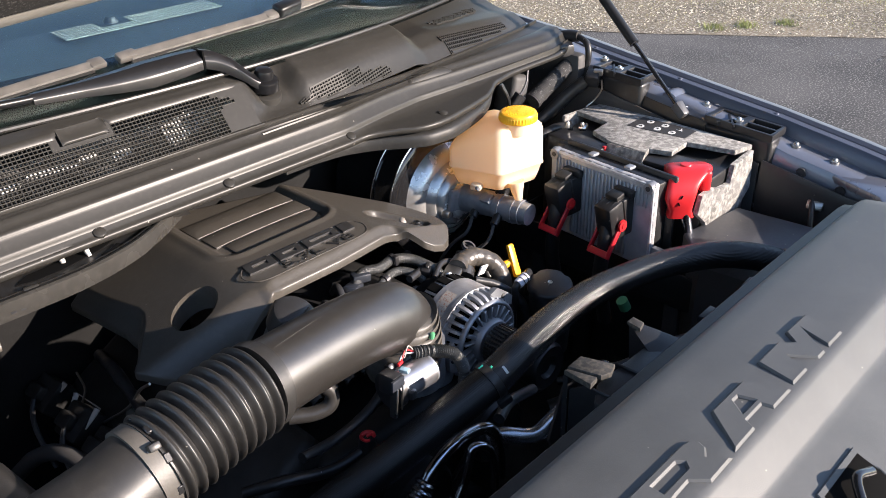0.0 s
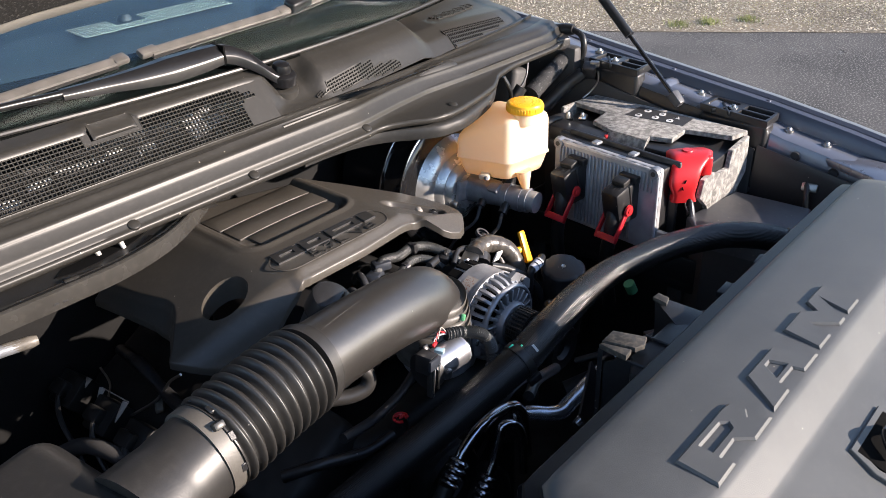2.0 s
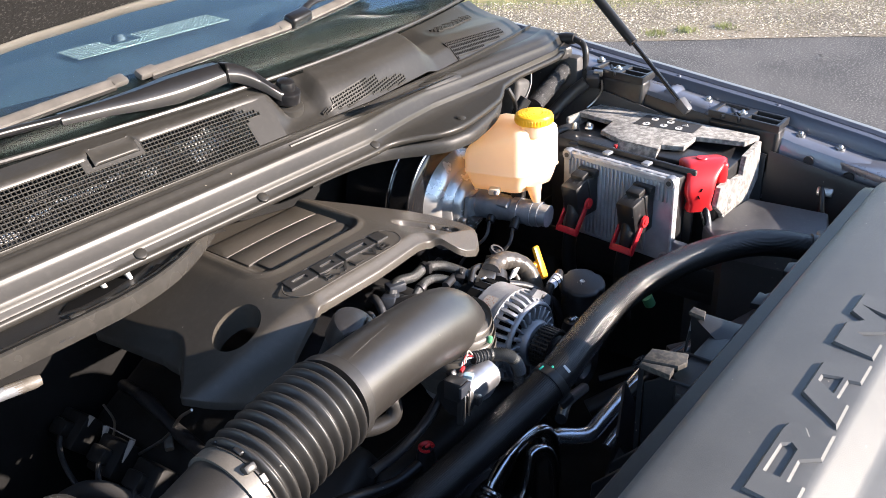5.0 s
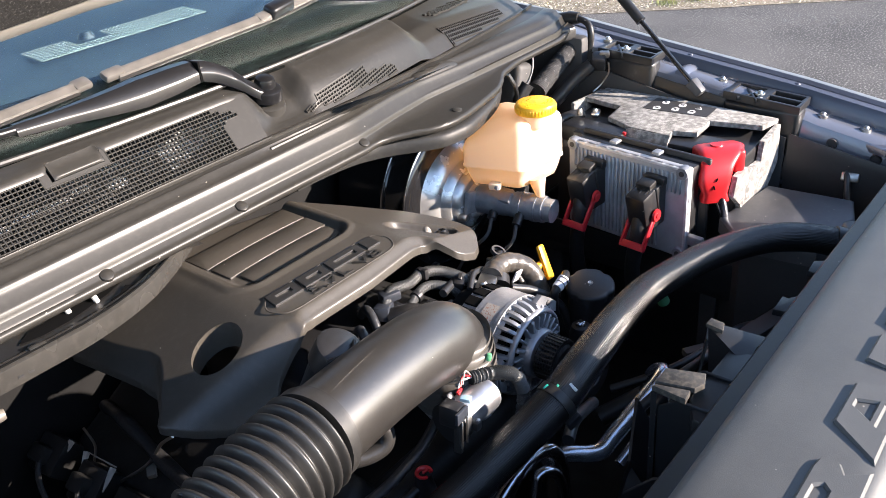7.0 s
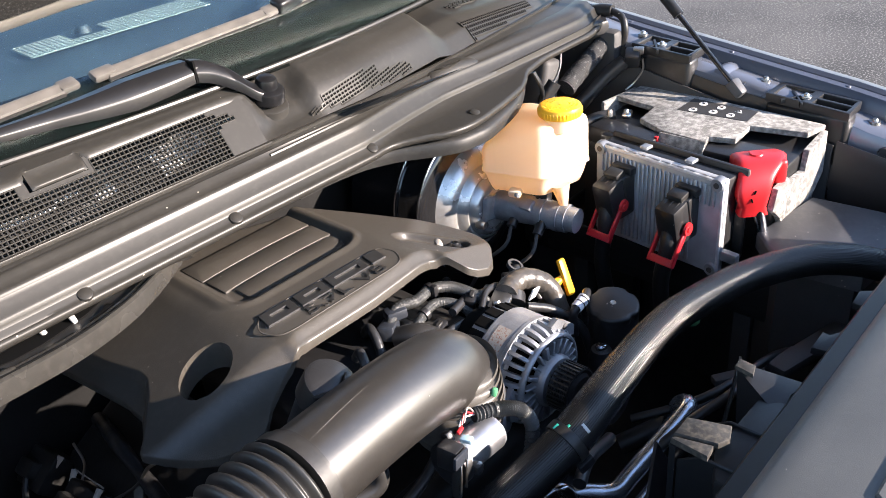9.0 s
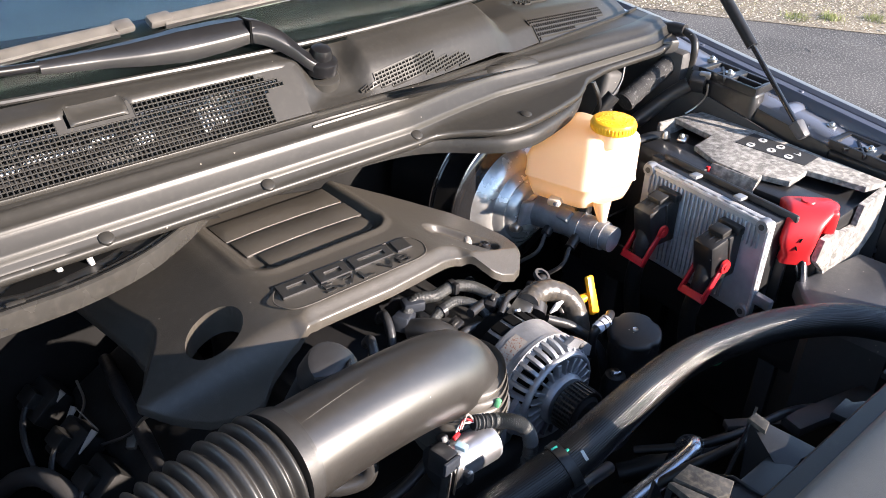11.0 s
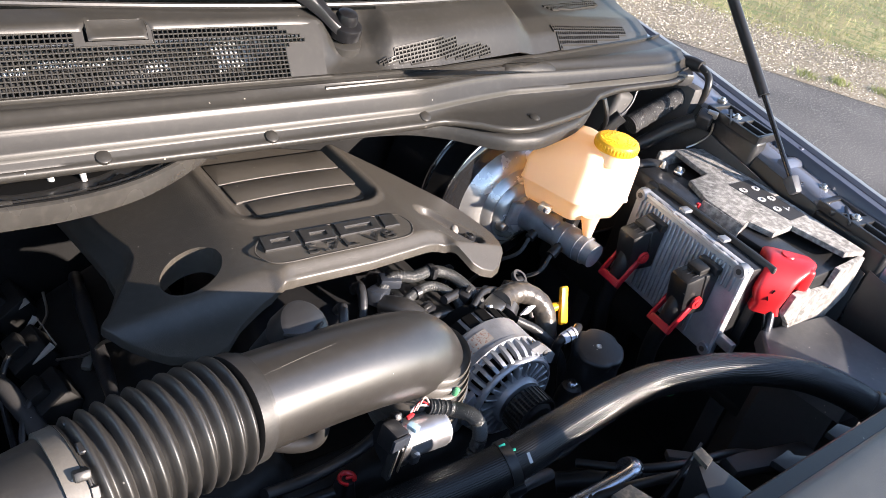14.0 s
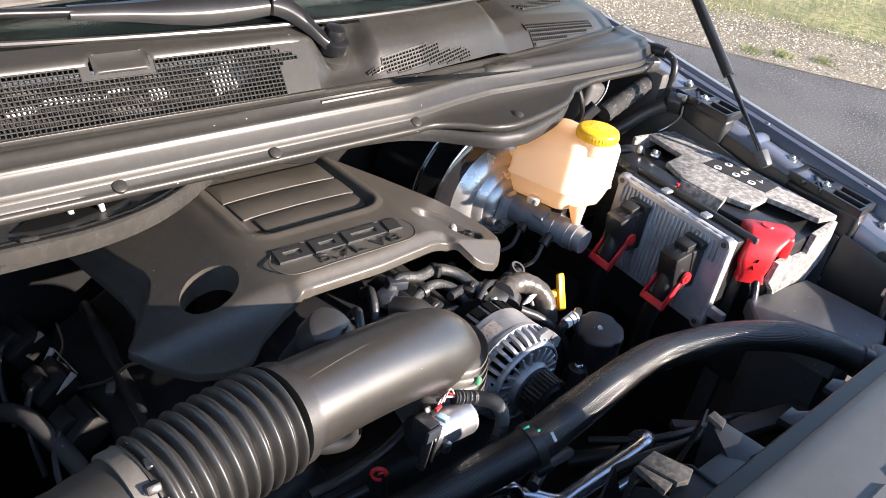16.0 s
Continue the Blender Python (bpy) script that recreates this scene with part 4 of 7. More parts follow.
F_EDGE = [(0.360, 0.874), (0.366, 0.862), (0.374, 0.849), (0.385, 0.838), (0.400, 0.827), (0.42, 0.815), (0.45, 0.802), (0.470, 0.794), (0.482, 0.792), (0.495, 0.795), (0.52, 0.794), (0.54, 0.792), (0.56, 0.798), (0.66, 0.797), (0.74, 0.803), (0.768, 0.806), (0.780, 0.802), (0.790, 0.788), (0.803, 0.773), (0.815, 0.7675), (0.835, 0.766), (0.852, 0.773), (0.870, 0.790), (0.880, 0.812), (0.884, 0.832)]
WELL = [(0.796, 0.868), (0.805, 0.857), (0.815, 0.843), (0.824, 0.829), (0.833, 0.816)]


def ear_well(x, y):
    """Depth of the curved finger well that leads down to the cover's fixing bolt."""
    best, along = 9.0, 0.0
    for k, ((x0, y0), (x1, y1)) in enumerate(zip(WELL, WELL[1:])):
        dx, dy = x1 - x0, y1 - y0
        t = min(max(((x - x0) * dx + (y - y0) * dy) / (dx * dx + dy * dy), 0.0), 1.0)
        d = math.hypot(x - x0 - t * dx, y - y0 - t * dy)
        if d < best:
            best, along = d, (k + t) / 4
    wide = 0.019 - 0.002 * along
    return (0.010 + 0.006 * along) * smoothstep(wide + 0.001, wide - 0.006, best)


def cover_z(x, y):
    z = smin(1.217, 1.2175 - 0.50 * (0.532 - x), 0.012)
    z = smin(z, 1.2175 - 0.30 * (x - 0.748), 0.0035)
    if x > 0.77:
        z -= ear_well(x, y) + 0.7 * max(0.0, 0.797 - y) * min(1.0, (x - 0.77) / 0.02)
    c = lerp(COVER_C, y)
    z -= 0.0075 * smoothstep(0.004, -0.005, x - c) + 0.35 * max(0.0, c - x)
    if x < 0.60:
        edge = 0.803 + 0.32 * (0.527 - x)
        z = smin(z, 1.2175 - 0.50 * max(0.0, 0.532 - x) + 2.0 * (y - edge) + max(0, x - 0.53) * 2.5, 0.034)
    lip = smoothstep(0.525, 0.56, x) * smoothstep(0.79, 0.775, x)
    z -= 0.0115 * lip * smoothstep(0.0165, -0.002, y - lerp(F_EDGE, x))
    return z - panel_depth(x, y)


cover = thing("engine_cover", (0.64, 0.9, 1.12), "matte brown-black moulded plastic engine cover with louvres", "engine cover")
B_EDGE = [(0.345, 1.10), (0.60, 1.10), (0.752, 1.045), (0.805, 0.989), (0.861, 0.919), (0.876, 0.884), (0.882, 0.852), (0.884, 0.835)]
nx, ny = 180, 120
HOLE = Vector((0.470, 0.874))
cells = bmesh.new()
grid = []
for i in range(nx + 1):
    x = 0.360 + 0.524 * i / nx
    f, b = lerp(F_EDGE, x), lerp(B_EDGE, x)
    col = []
    for j in range(ny + 1):
        y = f + (b - f) * (j / ny)
        px, py = x, y
        if x < 0.45:
            L = lerp(COVER_L, y)
            px = L + (x - 0.36) / 0.09 * (0.45 - L)
        for centre, radius in ((HOLE, 0.033),):
            d = Vector((px, py)) - centre
            r = d.length
            if abs(r - radius) < 0.009 and r > 0:
                k = radius + (r - radius) * (0.12 if abs(r - radius) < 0.0035 else 1)
                px, py = centre.x + d.x / r * k, centre.y + d.y / r * k
        col.append(cells.verts.new((px, py, cover_z(px, py))))
    grid.append(col)
for i in range(nx):
    for j in range(ny):
        quad = (grid[i][j], grid[i + 1][j], grid[i + 1][j + 1], grid[i][j + 1])
        mid = sum((v.co for v in quad), Vector()) / 4
        flat = Vector((mid.x, mid.y))
        if (flat - HOLE).length < 0.0329:
            continue
        cells.faces.new(quad)
bmesh.ops.delete(cells, geom=[v for v in cells.verts if not v.link_faces], context="VERTS")
bmesh.ops.recalc_face_normals(cells, faces=cells.faces)
if sum(f.normal.z for f in cells.faces) < 0:
    bmesh.ops.reverse_faces(cells, faces=cells.faces)
for drop, push in ((0.002, 0.0012), (0.010, 0.0)):
    rim = [e for e in cells.edges if e.is_boundary]
    got = bmesh.ops.extrude_edge_only(cells, edges=rim)
    for v in [g for g in got["geom"] if isinstance(g, bmesh.types.BMVert)]:
        flat = Vector((v.co.x, v.co.y))
        in_hole = (flat - HOLE).length < 0.04
        v.co.z -= drop * (1.3 if in_hole and drop > 0.005 else 1)
        if in_hole:
            continue
        away = (flat - Vector((0.64, 0.92))).normalized()
        v.co.x += away.x * push
        v.co.y += away.y * push
part("shell", cells, COVER, cover, angle=62)
part("hole_wall", loft([[(HOLE.x + 0.0331 * math.cos(a), HOLE.y + 0.0331 * math.sin(a), cover_z(HOLE.x + 0.0331 * math.cos(a), HOLE.y + 0.0331 * math.sin(a)) - 0.012 - d) for a in [2 * math.pi * k / 48 for k in range(48)]] for d in (0.0, 0.006, 0.024)], 0, closed=True), COVER, cover)
# near-black disc closes the hole and paints the shade of its depth
part("hole_floor", lathe([(0, 0), (0.034, 0.0)], T(HOLE.x, HOLE.y, 1.122, 0, -26, 0), 28), HOLESHADE, cover)
# louvred panel: three slats stepping down to the front inside the pocket
for y0, y1, x0, x1 in ((0.9985, 1.046, 0.557, 0.733), (0.9535, 0.9945, 0.560, 0.733), (0.914, 0.9495, 0.572, 0.729)):
    c = 0.014 if y0 < 0.92 else 0.002
    arch = lambda x: 0.0035 * (1 - ((x - 0.643) / 0.09) ** 2)
    ends = [(x1 - c, y0), (x1 - c * 0.3, y0 + c * 0.3), (x1, y0 + c), (x1, y1)]
    back = [(x1 + (x0 - x1) * k / 10, y1 + (arch(x1 + (x0 - x1) * k / 10) if y1 < 1.04 else 0)) for k in range(1, 10)]
    front = [(x0 + c * 0.5 + (x1 - c - x0 - c * 0.5) * k / 10, y0 + (arch(x0 + (x1 - x0) * k / 10) if y0 > 0.92 else 0)) for k in range(1, 10)]
    outline = [*ends, *back, (x0, y1), (x0, y0 + c * 0.6), (x0 + c * 0.5, y0), *front]
    bm = prism([(x - 0.643, y - (y0 + y1) / 2) for x, y in outline], -0.008, 0.004, T(0.643, (y0 + y1) / 2, 1.2074, 0.6, 0, 0), 0.0012)
    part("slat", bm, COVER, cover)
# badge: raised frame, wide plain bars, and the readable displacement line
bx, by = 0.637, 0.8415
frame_o = [(p.x, p.y) for p in curve([(-0.104, -0.016, 0), (-0.086, -0.029, 0), (-0.03, -0.0285, 0), (0.04, -0.027, 0), (0.088, -0.024, 0), (0.104, -0.006, 0), (0.104, 0.012, 0), (0.092, 0.026, 0), (0.03, 0.0275, 0), (-0.04, 0.0275, 0), (-0.084, 0.026, 0), (-0.106, 0.004, 0)], 5, True)]
frame_i = [(x * 0.984, y * 0.945) for x, y in frame_o]
badge_pose = T(bx, by, 1.2165, 0, 0, -1.5)
part("badge_frame", prism(frame_o, 0, 0.0012, badge_pose, 0.0004, 1, [frame_i]), COVER, cover)
for x0, x1, y0, y1 in ((-0.096, -0.051, -0.004, 0.023), (-0.046, -0.003, -0.003, 0.0235), (0.002, 0.060, -0.002, 0.0235), (0.066, 0.088, -0.001, 0.0235)):
    bar = prism([(x0, y0), (x1, y0), (x1 + 0.004, y1), (x0 + 0.004, y1)], 0, 0.0030, badge_pose, 0.0008, 1,
                [[(x0 + 0.013, 0.006), (x1 - 0.009, 0.006), (x1 - 0.0075, 0.0140), (x0 + 0.0145, 0.0140)]] if x1 - x0 > 0.03 else ())
    part("badge_bar", bar, SATIN, cover)
part("badge_text", letters("5.7L V8", 0.023, 0.0010, badge_pose @ pose(-0.052, -0.0235, 0.002) @ Matrix.Diagonal((1.75, 1.0, 1.0, 1.0))), SATIN, cover, "raised displacement lettering", 20)
part("mount_bolt", lathe([(0, 0.007), (0.0035, 0.007), (0.0040, 0.0055), (0.0065, 0.0055), (0.0070, 0.001), (0.0105, 0.0), (0.0110, -0.003), (0.0135, -0.004), (0.0140, -0.010)], T(0.833, 0.820, 1.1850, 6, 14, 0) @ Matrix.Diagonal((1.15, 1.15, 1.0, 1.0)), 22), BLACK, cover)
# near-black disc on the bolt head paints a socket's shade
part("bolt_socket_shade", lathe([(0, 0.0), (0.003, 0.0), (0.003, -0.001)], T(0.8345, 0.8193, 1.1925, 6, 14, 0), 12), HOLESHADE, cover)
part("grommet_post", rbox((0.010, 0.015, 0.020), T(0.816, 0.834, 1.189, 0, 0, -30), 0.004, 2), PALEPOST, cover, "pale plastic post beside the fixing bolt")

# ---- intake tube ----
COUPLER = material("dusty_rubber_coupler", (0.085, 0.078, 0.068), 0.48, grain=(300, 0.15), blotch=(25, 0.2), dust=0.5)
intake = thing("intake_tube", (0.45, 0.63, 1.18), "semi-gloss black plastic air intake tube with ribbed bellows", "intake tube")
AX = [Vector(p) for p in ((0.400, 0.6200, 1.2310), (0.470, 0.6290, 1.2255), (0.535, 0.6360, 1.2185), (0.582, 0.6410, 1.2095), (0.614, 0.6455, 1.1965), (0.633, 0.6490, 1.1760), (0.640, 0.651, 1.140))]
part("smooth_pipe", tube(AX, [0.0445, 0.0445, 0.0450, 0.0455, 0.0475, 0.0460, 0.0430], 40, 10), TUBE, intake, angle=70)
SEAM = [(p.x, p.y + 0.001 - q, p.z + 0.0445 - h) for p, q, h in zip(AX[:4], (0.014, 0.008, 0.003, 0.0), (0.0024, 0.0008, 0.0002, -0.0006))] + [Vector((0.605, 0.6440, 1.2435))]
part("seam", tube(SEAM, 0.0006, 6, 6), COUPLER, intake, "fine moulding seam")
part("collar", tube([(0.404, 0.6205, 1.2307), (0.392, 0.6185, 1.2315)], 0.0500, 40, 4), RUBBER, intake)
part("collar_lip", tube([(0.410, 0.6212, 1.2303), (0.404, 0.6205, 1.2307)], 0.0475, 40, 4), RUBBER, intake)
bl = [Vector((0.393, 0.6187, 1.2315)), Vector((0.335, 0.612, 1.2300)), Vector((0.262, 0.604, 1.2220))]
def rib(s):
    u = (s / 0.0128) % 1.0
    return 0.0445 + 0.0085 * (0.5 - 0.5 * math.cos(2 * math.pi * u)) ** 0.7
part("bellows", tube(bl, rib, 40, 60), RUBBER, intake, angle=80)
part("hose_clamp", tube([(0.266, 0.6045, 1.2228), (0.250, 0.603, 1.2205)], 0.0492, 40, 3), SATIN, intake)
part("clamp_band", tube([(0.262, 0.604, 1.2220), (0.247, 0.6030, 1.2205)], 0.0503, 40, 3), COUPLER, intake, "dusty grey clamp band")
for k in range(7):
    a = radians(20 + 40 * k)
    part("clamp_notch", rbox((0.007, 0.010, 0.004), Matrix.Translation((0.2645, 0.6043 + math.cos(a) * 0.0492, 1.2225 + math.sin(a) * 0.0492)) @ Euler((a - math.pi / 2, 0, 0)).to_matrix().to_4x4(), 0.001, 1), BLACK, intake)
part("clamp_buckle", rbox((0.012, 0.020, 0.008), T(0.258, 0.580, 1.263, -35, 0, 0), 0.002), SATIN, intake)
for z, r in ((1.196, 0.0480), (1.186, 0.0500), (1.175, 0.0515), (1.163, 0.0525), (1.151, 0.0525), (1.139, 0.0525), (1.128, 0.0510)):
    part("elbow_ring", tube([(0.628, 0.643, z + 0.0045), (0.628, 0.643, z + 0.002), (0.629, 0.643, z - 0.002), (0.629, 0.643, z - 0.0045)], [r - 0.003, r, r, r - 0.003], 40, 2), COUPLER, intake, angle=70)
box = thing("air_filter_box", (0.12, 0.55, 1.05), "black plastic air filter box with rounded lid", "air box")
part("outlet", tube([(0.252, 0.603, 1.2205), (0.215, 0.598, 1.214), (0.17, 0.59, 1.205)], [0.0475, 0.0480, 0.056], 36, 6), SATIN, box)
part("lid", rbox((0.26, 0.34, 0.10), T(0.055, 0.56, 1.185, 0, -5, 6), 0.030, 5), SATIN, box)
part("body", rbox((0.25, 0.33, 0.30), T(0.05, 0.56, 0.985, 0, 0, 6), 0.02, 3), BLACK, box)

# oil filler cap just behind the tube
filler = thing("oil_filler_cap", (0.49, 0.69, 1.20), "black plastic oil filler cap behind the intake tube", "filler cap")
part("cap", lathe([(0, 0.034), (0.022, 0.034), (0.0265, 0.031), (0.0275, 0.026), (0.0275, 0.004), (0.024, 0.0), (0.020, -0.05)], T(0.492, 0.694, 1.222, 28, 12, 0), 28), BLACK, filler)
part("lip", tube([(0.470, 0.672, 1.2505), (0.484, 0.664, 1.2520), (0.500, 0.664, 1.2505), (0.514, 0.676, 1.2490)], 0.0018, 8, 6), SATIN, filler)

# ---- alternator ----
alt = thing("alternator", (0.78, 0.66, 1.02), "cast aluminium alternator with slotted housing and black pulley", "alternator")
AC = Vector((0.784, 0.0, 1.083))
R90 = Matrix.Translation(AC) @ Euler((radians(-90), 0, 0)).to_matrix().to_4x4()
part("stator_band", lathe([(0.0, 0.735), (0.050, 0.735), (0.064, 0.727), (0.0655, 0.705), (0.0685, 0.702), (0.0685, 0.668), (0.066, 0.665), (0.064, 0.655)], R90, 56), CAST, alt)
# solid core coloured near-black for the shade between fins and spokes
part("dark_core", lathe([(0.0, 0.6400), (0.050, 0.6405), (0.0555, 0.646), (0.0575, 0.660), (0.056, 0.75), (0, 0.75)], R90, 40), HOLESHADE, alt)
part("front_ring", lathe([(0.0655, 0.670), (0.0692, 0.667), (0.0692, 0.662), (0.0640, 0.660), (0.0640, 0.668)], R90, 56), CAST, alt)
part("nose_ring", lathe([(0.0550, 0.6400), (0.0590, 0.6385), (0.0602, 0.6350), (0.0592, 0.6318), (0.0570, 0.6300), (0.0550, 0.6300), (0.0542, 0.6320), (0.0544, 0.6400)], R90, 48), CAST, alt)
part("mount_ear", rbox((0.030, 0.030, 0.040), T(AC.x - 0.062, 0.668, AC.z - 0.045, 0, 30, 0), 0.007, 3), CAST, alt)
part("bearing_ring", lathe([(0.022, 0.620), (0.031, 0.620), (0.034, 0.624), (0.034, 0.636)], R90, 40), CAST, alt)
for k in range(34):
    a = 2 * math.pi * k / 34
    out, tan = Vector((math.cos(a), 0, math.sin(a))), Vector((-math.sin(a), 0, math.cos(a)))
    rows = []
    for r, y in ((0.0684, 0.668), (0.0684, 0.660), (0.0676, 0.650), (0.0652, 0.642), (0.0610, 0.636), (0.0580, 0.634)):
        c = AC + out * r + Vector((0, y, 0))
        rows.append([c - tan * 0.0030 - out * 0.007, c - tan * 0.0023, c + tan * 0.0023, c + tan * 0.0030 - out * 0.007])
    part("fin", loft(rows, 0, closed=True), CAST, alt)
for k in range(22):
    a = 2 * math.pi * k / 22
    part("spoke", rbox((0.0030 if k % 3 else 0.0052, 0.010, 0.0240), Matrix.Translation(AC + Vector((math.cos(a) * 0.0410, 0.6330, math.sin(a) * 0.0410))) @ Euler((0, math.pi / 2 - a, 0)).to_matrix().to_4x4(), 0.0008, 1), CAST, alt)
# near-black plates on the closed housing paint the shade of rear slots
for k in range(20):
    a = 2 * math.pi * k / 20
    part("rear_slot_shade", rbox((0.0155, 0.021, 0.004), Matrix.Translation(AC + Vector((math.cos(a) * 0.0648, 0.7155, math.sin(a) * 0.0648))) @ Euler((0, math.pi / 2 - a, 0)).to_matrix().to_4x4(), 0.001, 1), HOLESHADE, alt)
for spread in ((24, 34, 50, 68, 78, 60, 42), (160, 174, 186, 198, 208, 192, 176), (282, 294, 306, 316, 326, 312, 294)):
    plate = [(r * math.cos(radians(q)), -r * math.sin(radians(q))) for q, r in zip(spread, (0.067, 0.0755, 0.0735, 0.0755, 0.067, 0.056, 0.056))]
    part("mount_plate", prism(plate, 0.6385, 0.6470, R90, 0.0020, 2), CAST, alt)
for a in (51, 185, 304):
    c, q = math.cos(radians(a)), math.sin(radians(a))
    bolt(alt, AC + Vector((c * 0.066, 0.6395, q * 0.066)), 0.0045, 0.003, DULL, (0, -1, 0))
pr = [(0.0, 0.592), (0.010, 0.590), (0.012, 0.586), (0.020, 0.586), (0.024, 0.590), (0.028, 0.588)]
for g in range(6):
    pr += [(0.0300, 0.589 + g * 0.0042), (0.0276, 0.591 + g * 0.0042)]
pr += [(0.030, 0.615), (0.022, 0.618), (0.0, 0.618)]
part("pulley", lathe(pr, R90, 40), BLACK, alt)
for k in range(32):
    a = 2 * math.pi * k / 32
    part("pulley_rib", rbox((0.0022, 0.026, 0.0018), Matrix.Translation(AC + Vector((math.cos(a) * 0.0302, 0.602, math.sin(a) * 0.0302))) @ Euler((0, math.pi / 2 - a, 0)).to_matrix().to_4x4(), 0.0), SATIN, alt)
part("paper_label", loft([[AC + Vector((math.cos(a) * 0.0689, y, math.sin(a) * 0.0689)) for a in (radians(105), radians(115), radians(125), radians(135), radians(142))] for y in (0.673, 0.693)]), LABELTAN, alt, "tan paper label with red print")

SATINALU = material("brushed_aluminium", (0.50, 0.50, 0.52), 0.34, metal=0.9, grain=(260, 0.12), blotch=(50, 0.15))
PALEBLUE = material("pale_blue_plastic", (0.30, 0.45, 0.52), 0.5)

# ---- throttle motor and its wiring ----
throttle = thing("throttle_motor", (0.61, 0.59, 1.10), "silver throttle motor with black connector under the intake elbow", "motor")
part("can", tube([(0.579, 0.584, 1.140), (0.634, 0.583, 1.138)], 0.0200, 32, 2), SATINALU, throttle)
part("can_rim", tube([(0.632, 0.583, 1.138), (0.637, 0.583, 1.138)], 0.0190, 32, 2), CAST, throttle)
part("end_plate", tube([(0.569, 0.584, 1.1405), (0.580, 0.584, 1.140)], 0.0245, 32, 2), BLACK, throttle)
for a in (60, 180, 300):
    part("plate_ear", rbox((0.010, 0.012, 0.012), T(0.584, 0.584 + 0.024 * math.cos(radians(a)), 1.140 + 0.024 * math.sin(radians(a)), a, 0, 0), 0.003, 2), BLACK, throttle)
part("throttle_body", tube([(0.670, 0.653, 1.13), (0.670, 0.655, 1.07)], 0.048, 32, 2), CAST, throttle)
part("connector", rbox((0.018, 0.024, 0.026), T(0.568, 0.578, 1.158, 0, 6, 8), 0.003), BLACK, throttle)
part("bracket", rbox((0.006, 0.010, 0.046), T(0.562, 0.566, 1.140, 0, 8, 8), 0.002), SATIN, throttle)
for k in range(2):
    part("clip_edge", rbox((0.0014, 0.0024, 0.034), T(0.5605 + 0.009 * k, 0.5600, 1.142 + 0.002 * k, 0, 8, 8), 0.0004, 1), STEEL, throttle, "bright steel clip edge")
part("lock_wing", rbox((0.022, 0.004, 0.014), T(0.566, 0.563, 1.164, 0, 6, 8), 0.0012), GREYPLUG, throttle)
part("can_screw", lathe([(0, 0.003), (0.004, 0.003), (0.005, 0)], T(0.586, 0.559, 1.142, 90, 0, 0), 12), STEEL, throttle)
part("lock_tab", rbox((0.008, 0.012, 0.005), T(0.590, 0.576, 1.164, 0, 0, 20), 0.001), PALEBLUE, throttle, "pale blue lock tab")
part("lock_tab", rbox((0.010, 0.004, 0.004), T(0.594, 0.588, 1.166, 0, 0, 15), 0.001), RED, throttle, "red lock tab")
loom = thing("wiring_loom", (0.66, 0.58, 1.12), "dark corrugated wiring loom near the throttle motor", "wiring")
part("conduit", tube([(0.625, 0.592, 1.161), (0.650, 0.584, 1.155), (0.678, 0.574, 1.140), (0.690, 0.568, 1.11), (0.685, 0.57, 1.06)], lambda s: 0.0076 + 0.0010 * math.sin(s * 2200), 14, 24), LOOM, loom)
for dx, m in ((0.0, RED), (0.004, LABELTAN), (-0.004, WHITE)):
    part("wire", tube([(0.604 + dx, 0.590, 1.164), (0.615 + dx, 0.594, 1.170 + dx), (0.627, 0.591, 1.162)], 0.0010, 6), m, loom)
part("clip", rbox((0.008, 0.006, 0.009), T(0.655, 0.588, 1.173, 10, 20, 30), 0.002), GREEN, loom, "green locator clip")

throttle.location += Vector((-0.018, 0.002, 0.010))
loom.location += Vector((-0.022, 0.003, 0.013))

# ---- radiator hose ----
hose = thing("radiator_hose", (0.75, 0.51, 1.1), "thick upper radiator hose in black woven sleeve", "hose")
HP = [(0.36, 0.630, 0.985), (0.48, 0.580, 1.050), (0.56, 0.552, 1.088), (0.655, 0.524, 1.130), (0.72, 0.520, 1.150), (0.78, 0.522, 1.160), (0.84, 0.528, 1.157), (0.90, 0.531, 1.151), (0.96, 0.521, 1.149), (1.02, 0.503, 1.150), (1.07, 0.476, 1.152), (1.112, 0.444, 1.152), (1.145, 0.404, 1.147), (1.166, 0.366, 1.138)]
part("sleeve", tube(HP, [0.0235] * 4 + [0.0228, 0.0216] + [0.0208] * 8, 36, 10), SLEEVE, hose, angle=80)
part("end_clamp", tube([(1.160, 0.378, 1.141), (1.167, 0.364, 1.1375)], 0.0232, 30, 2), BLACK, hose)
part("neck", rbox((0.052, 0.050, 0.054), T(1.182, 0.345, 1.135, 0, 0, 30), 0.008, 3), BLACK, hose)
cl = (Vector(HP[4]) - Vector(HP[2])).normalized()
part("clamp_band", tube([Vector(HP[3]) + cl * 0.004, Vector(HP[3]) + cl * 0.015], 0.0254, 30, 2), SATIN, hose)
part("clamp_tang", rbox((0.020, 0.008, 0.012), T(0.668, 0.502, 1.110, 0, -20, -15), 0.002), BLACK, hose)
part("paint_mark", rbox((0.007, 0.0035, 0.0014), T(0.655, 0.530, 1.1555, 12, -24, -18), 0.0004), TEAL, hose, "teal paint mark")
part("paint_mark", rbox((0.004, 0.003, 0.0014), T(0.661, 0.519, 1.1580, 0, -24, -18), 0.0004), TEAL, hose, "teal paint mark")
part("printed_mark", rbox((0.0035, 0.011, 0.0010), T(0.672, 0.505, 1.1545, 38, -22, -18), 0.0003), WHITE, hose, "pale printed mark")

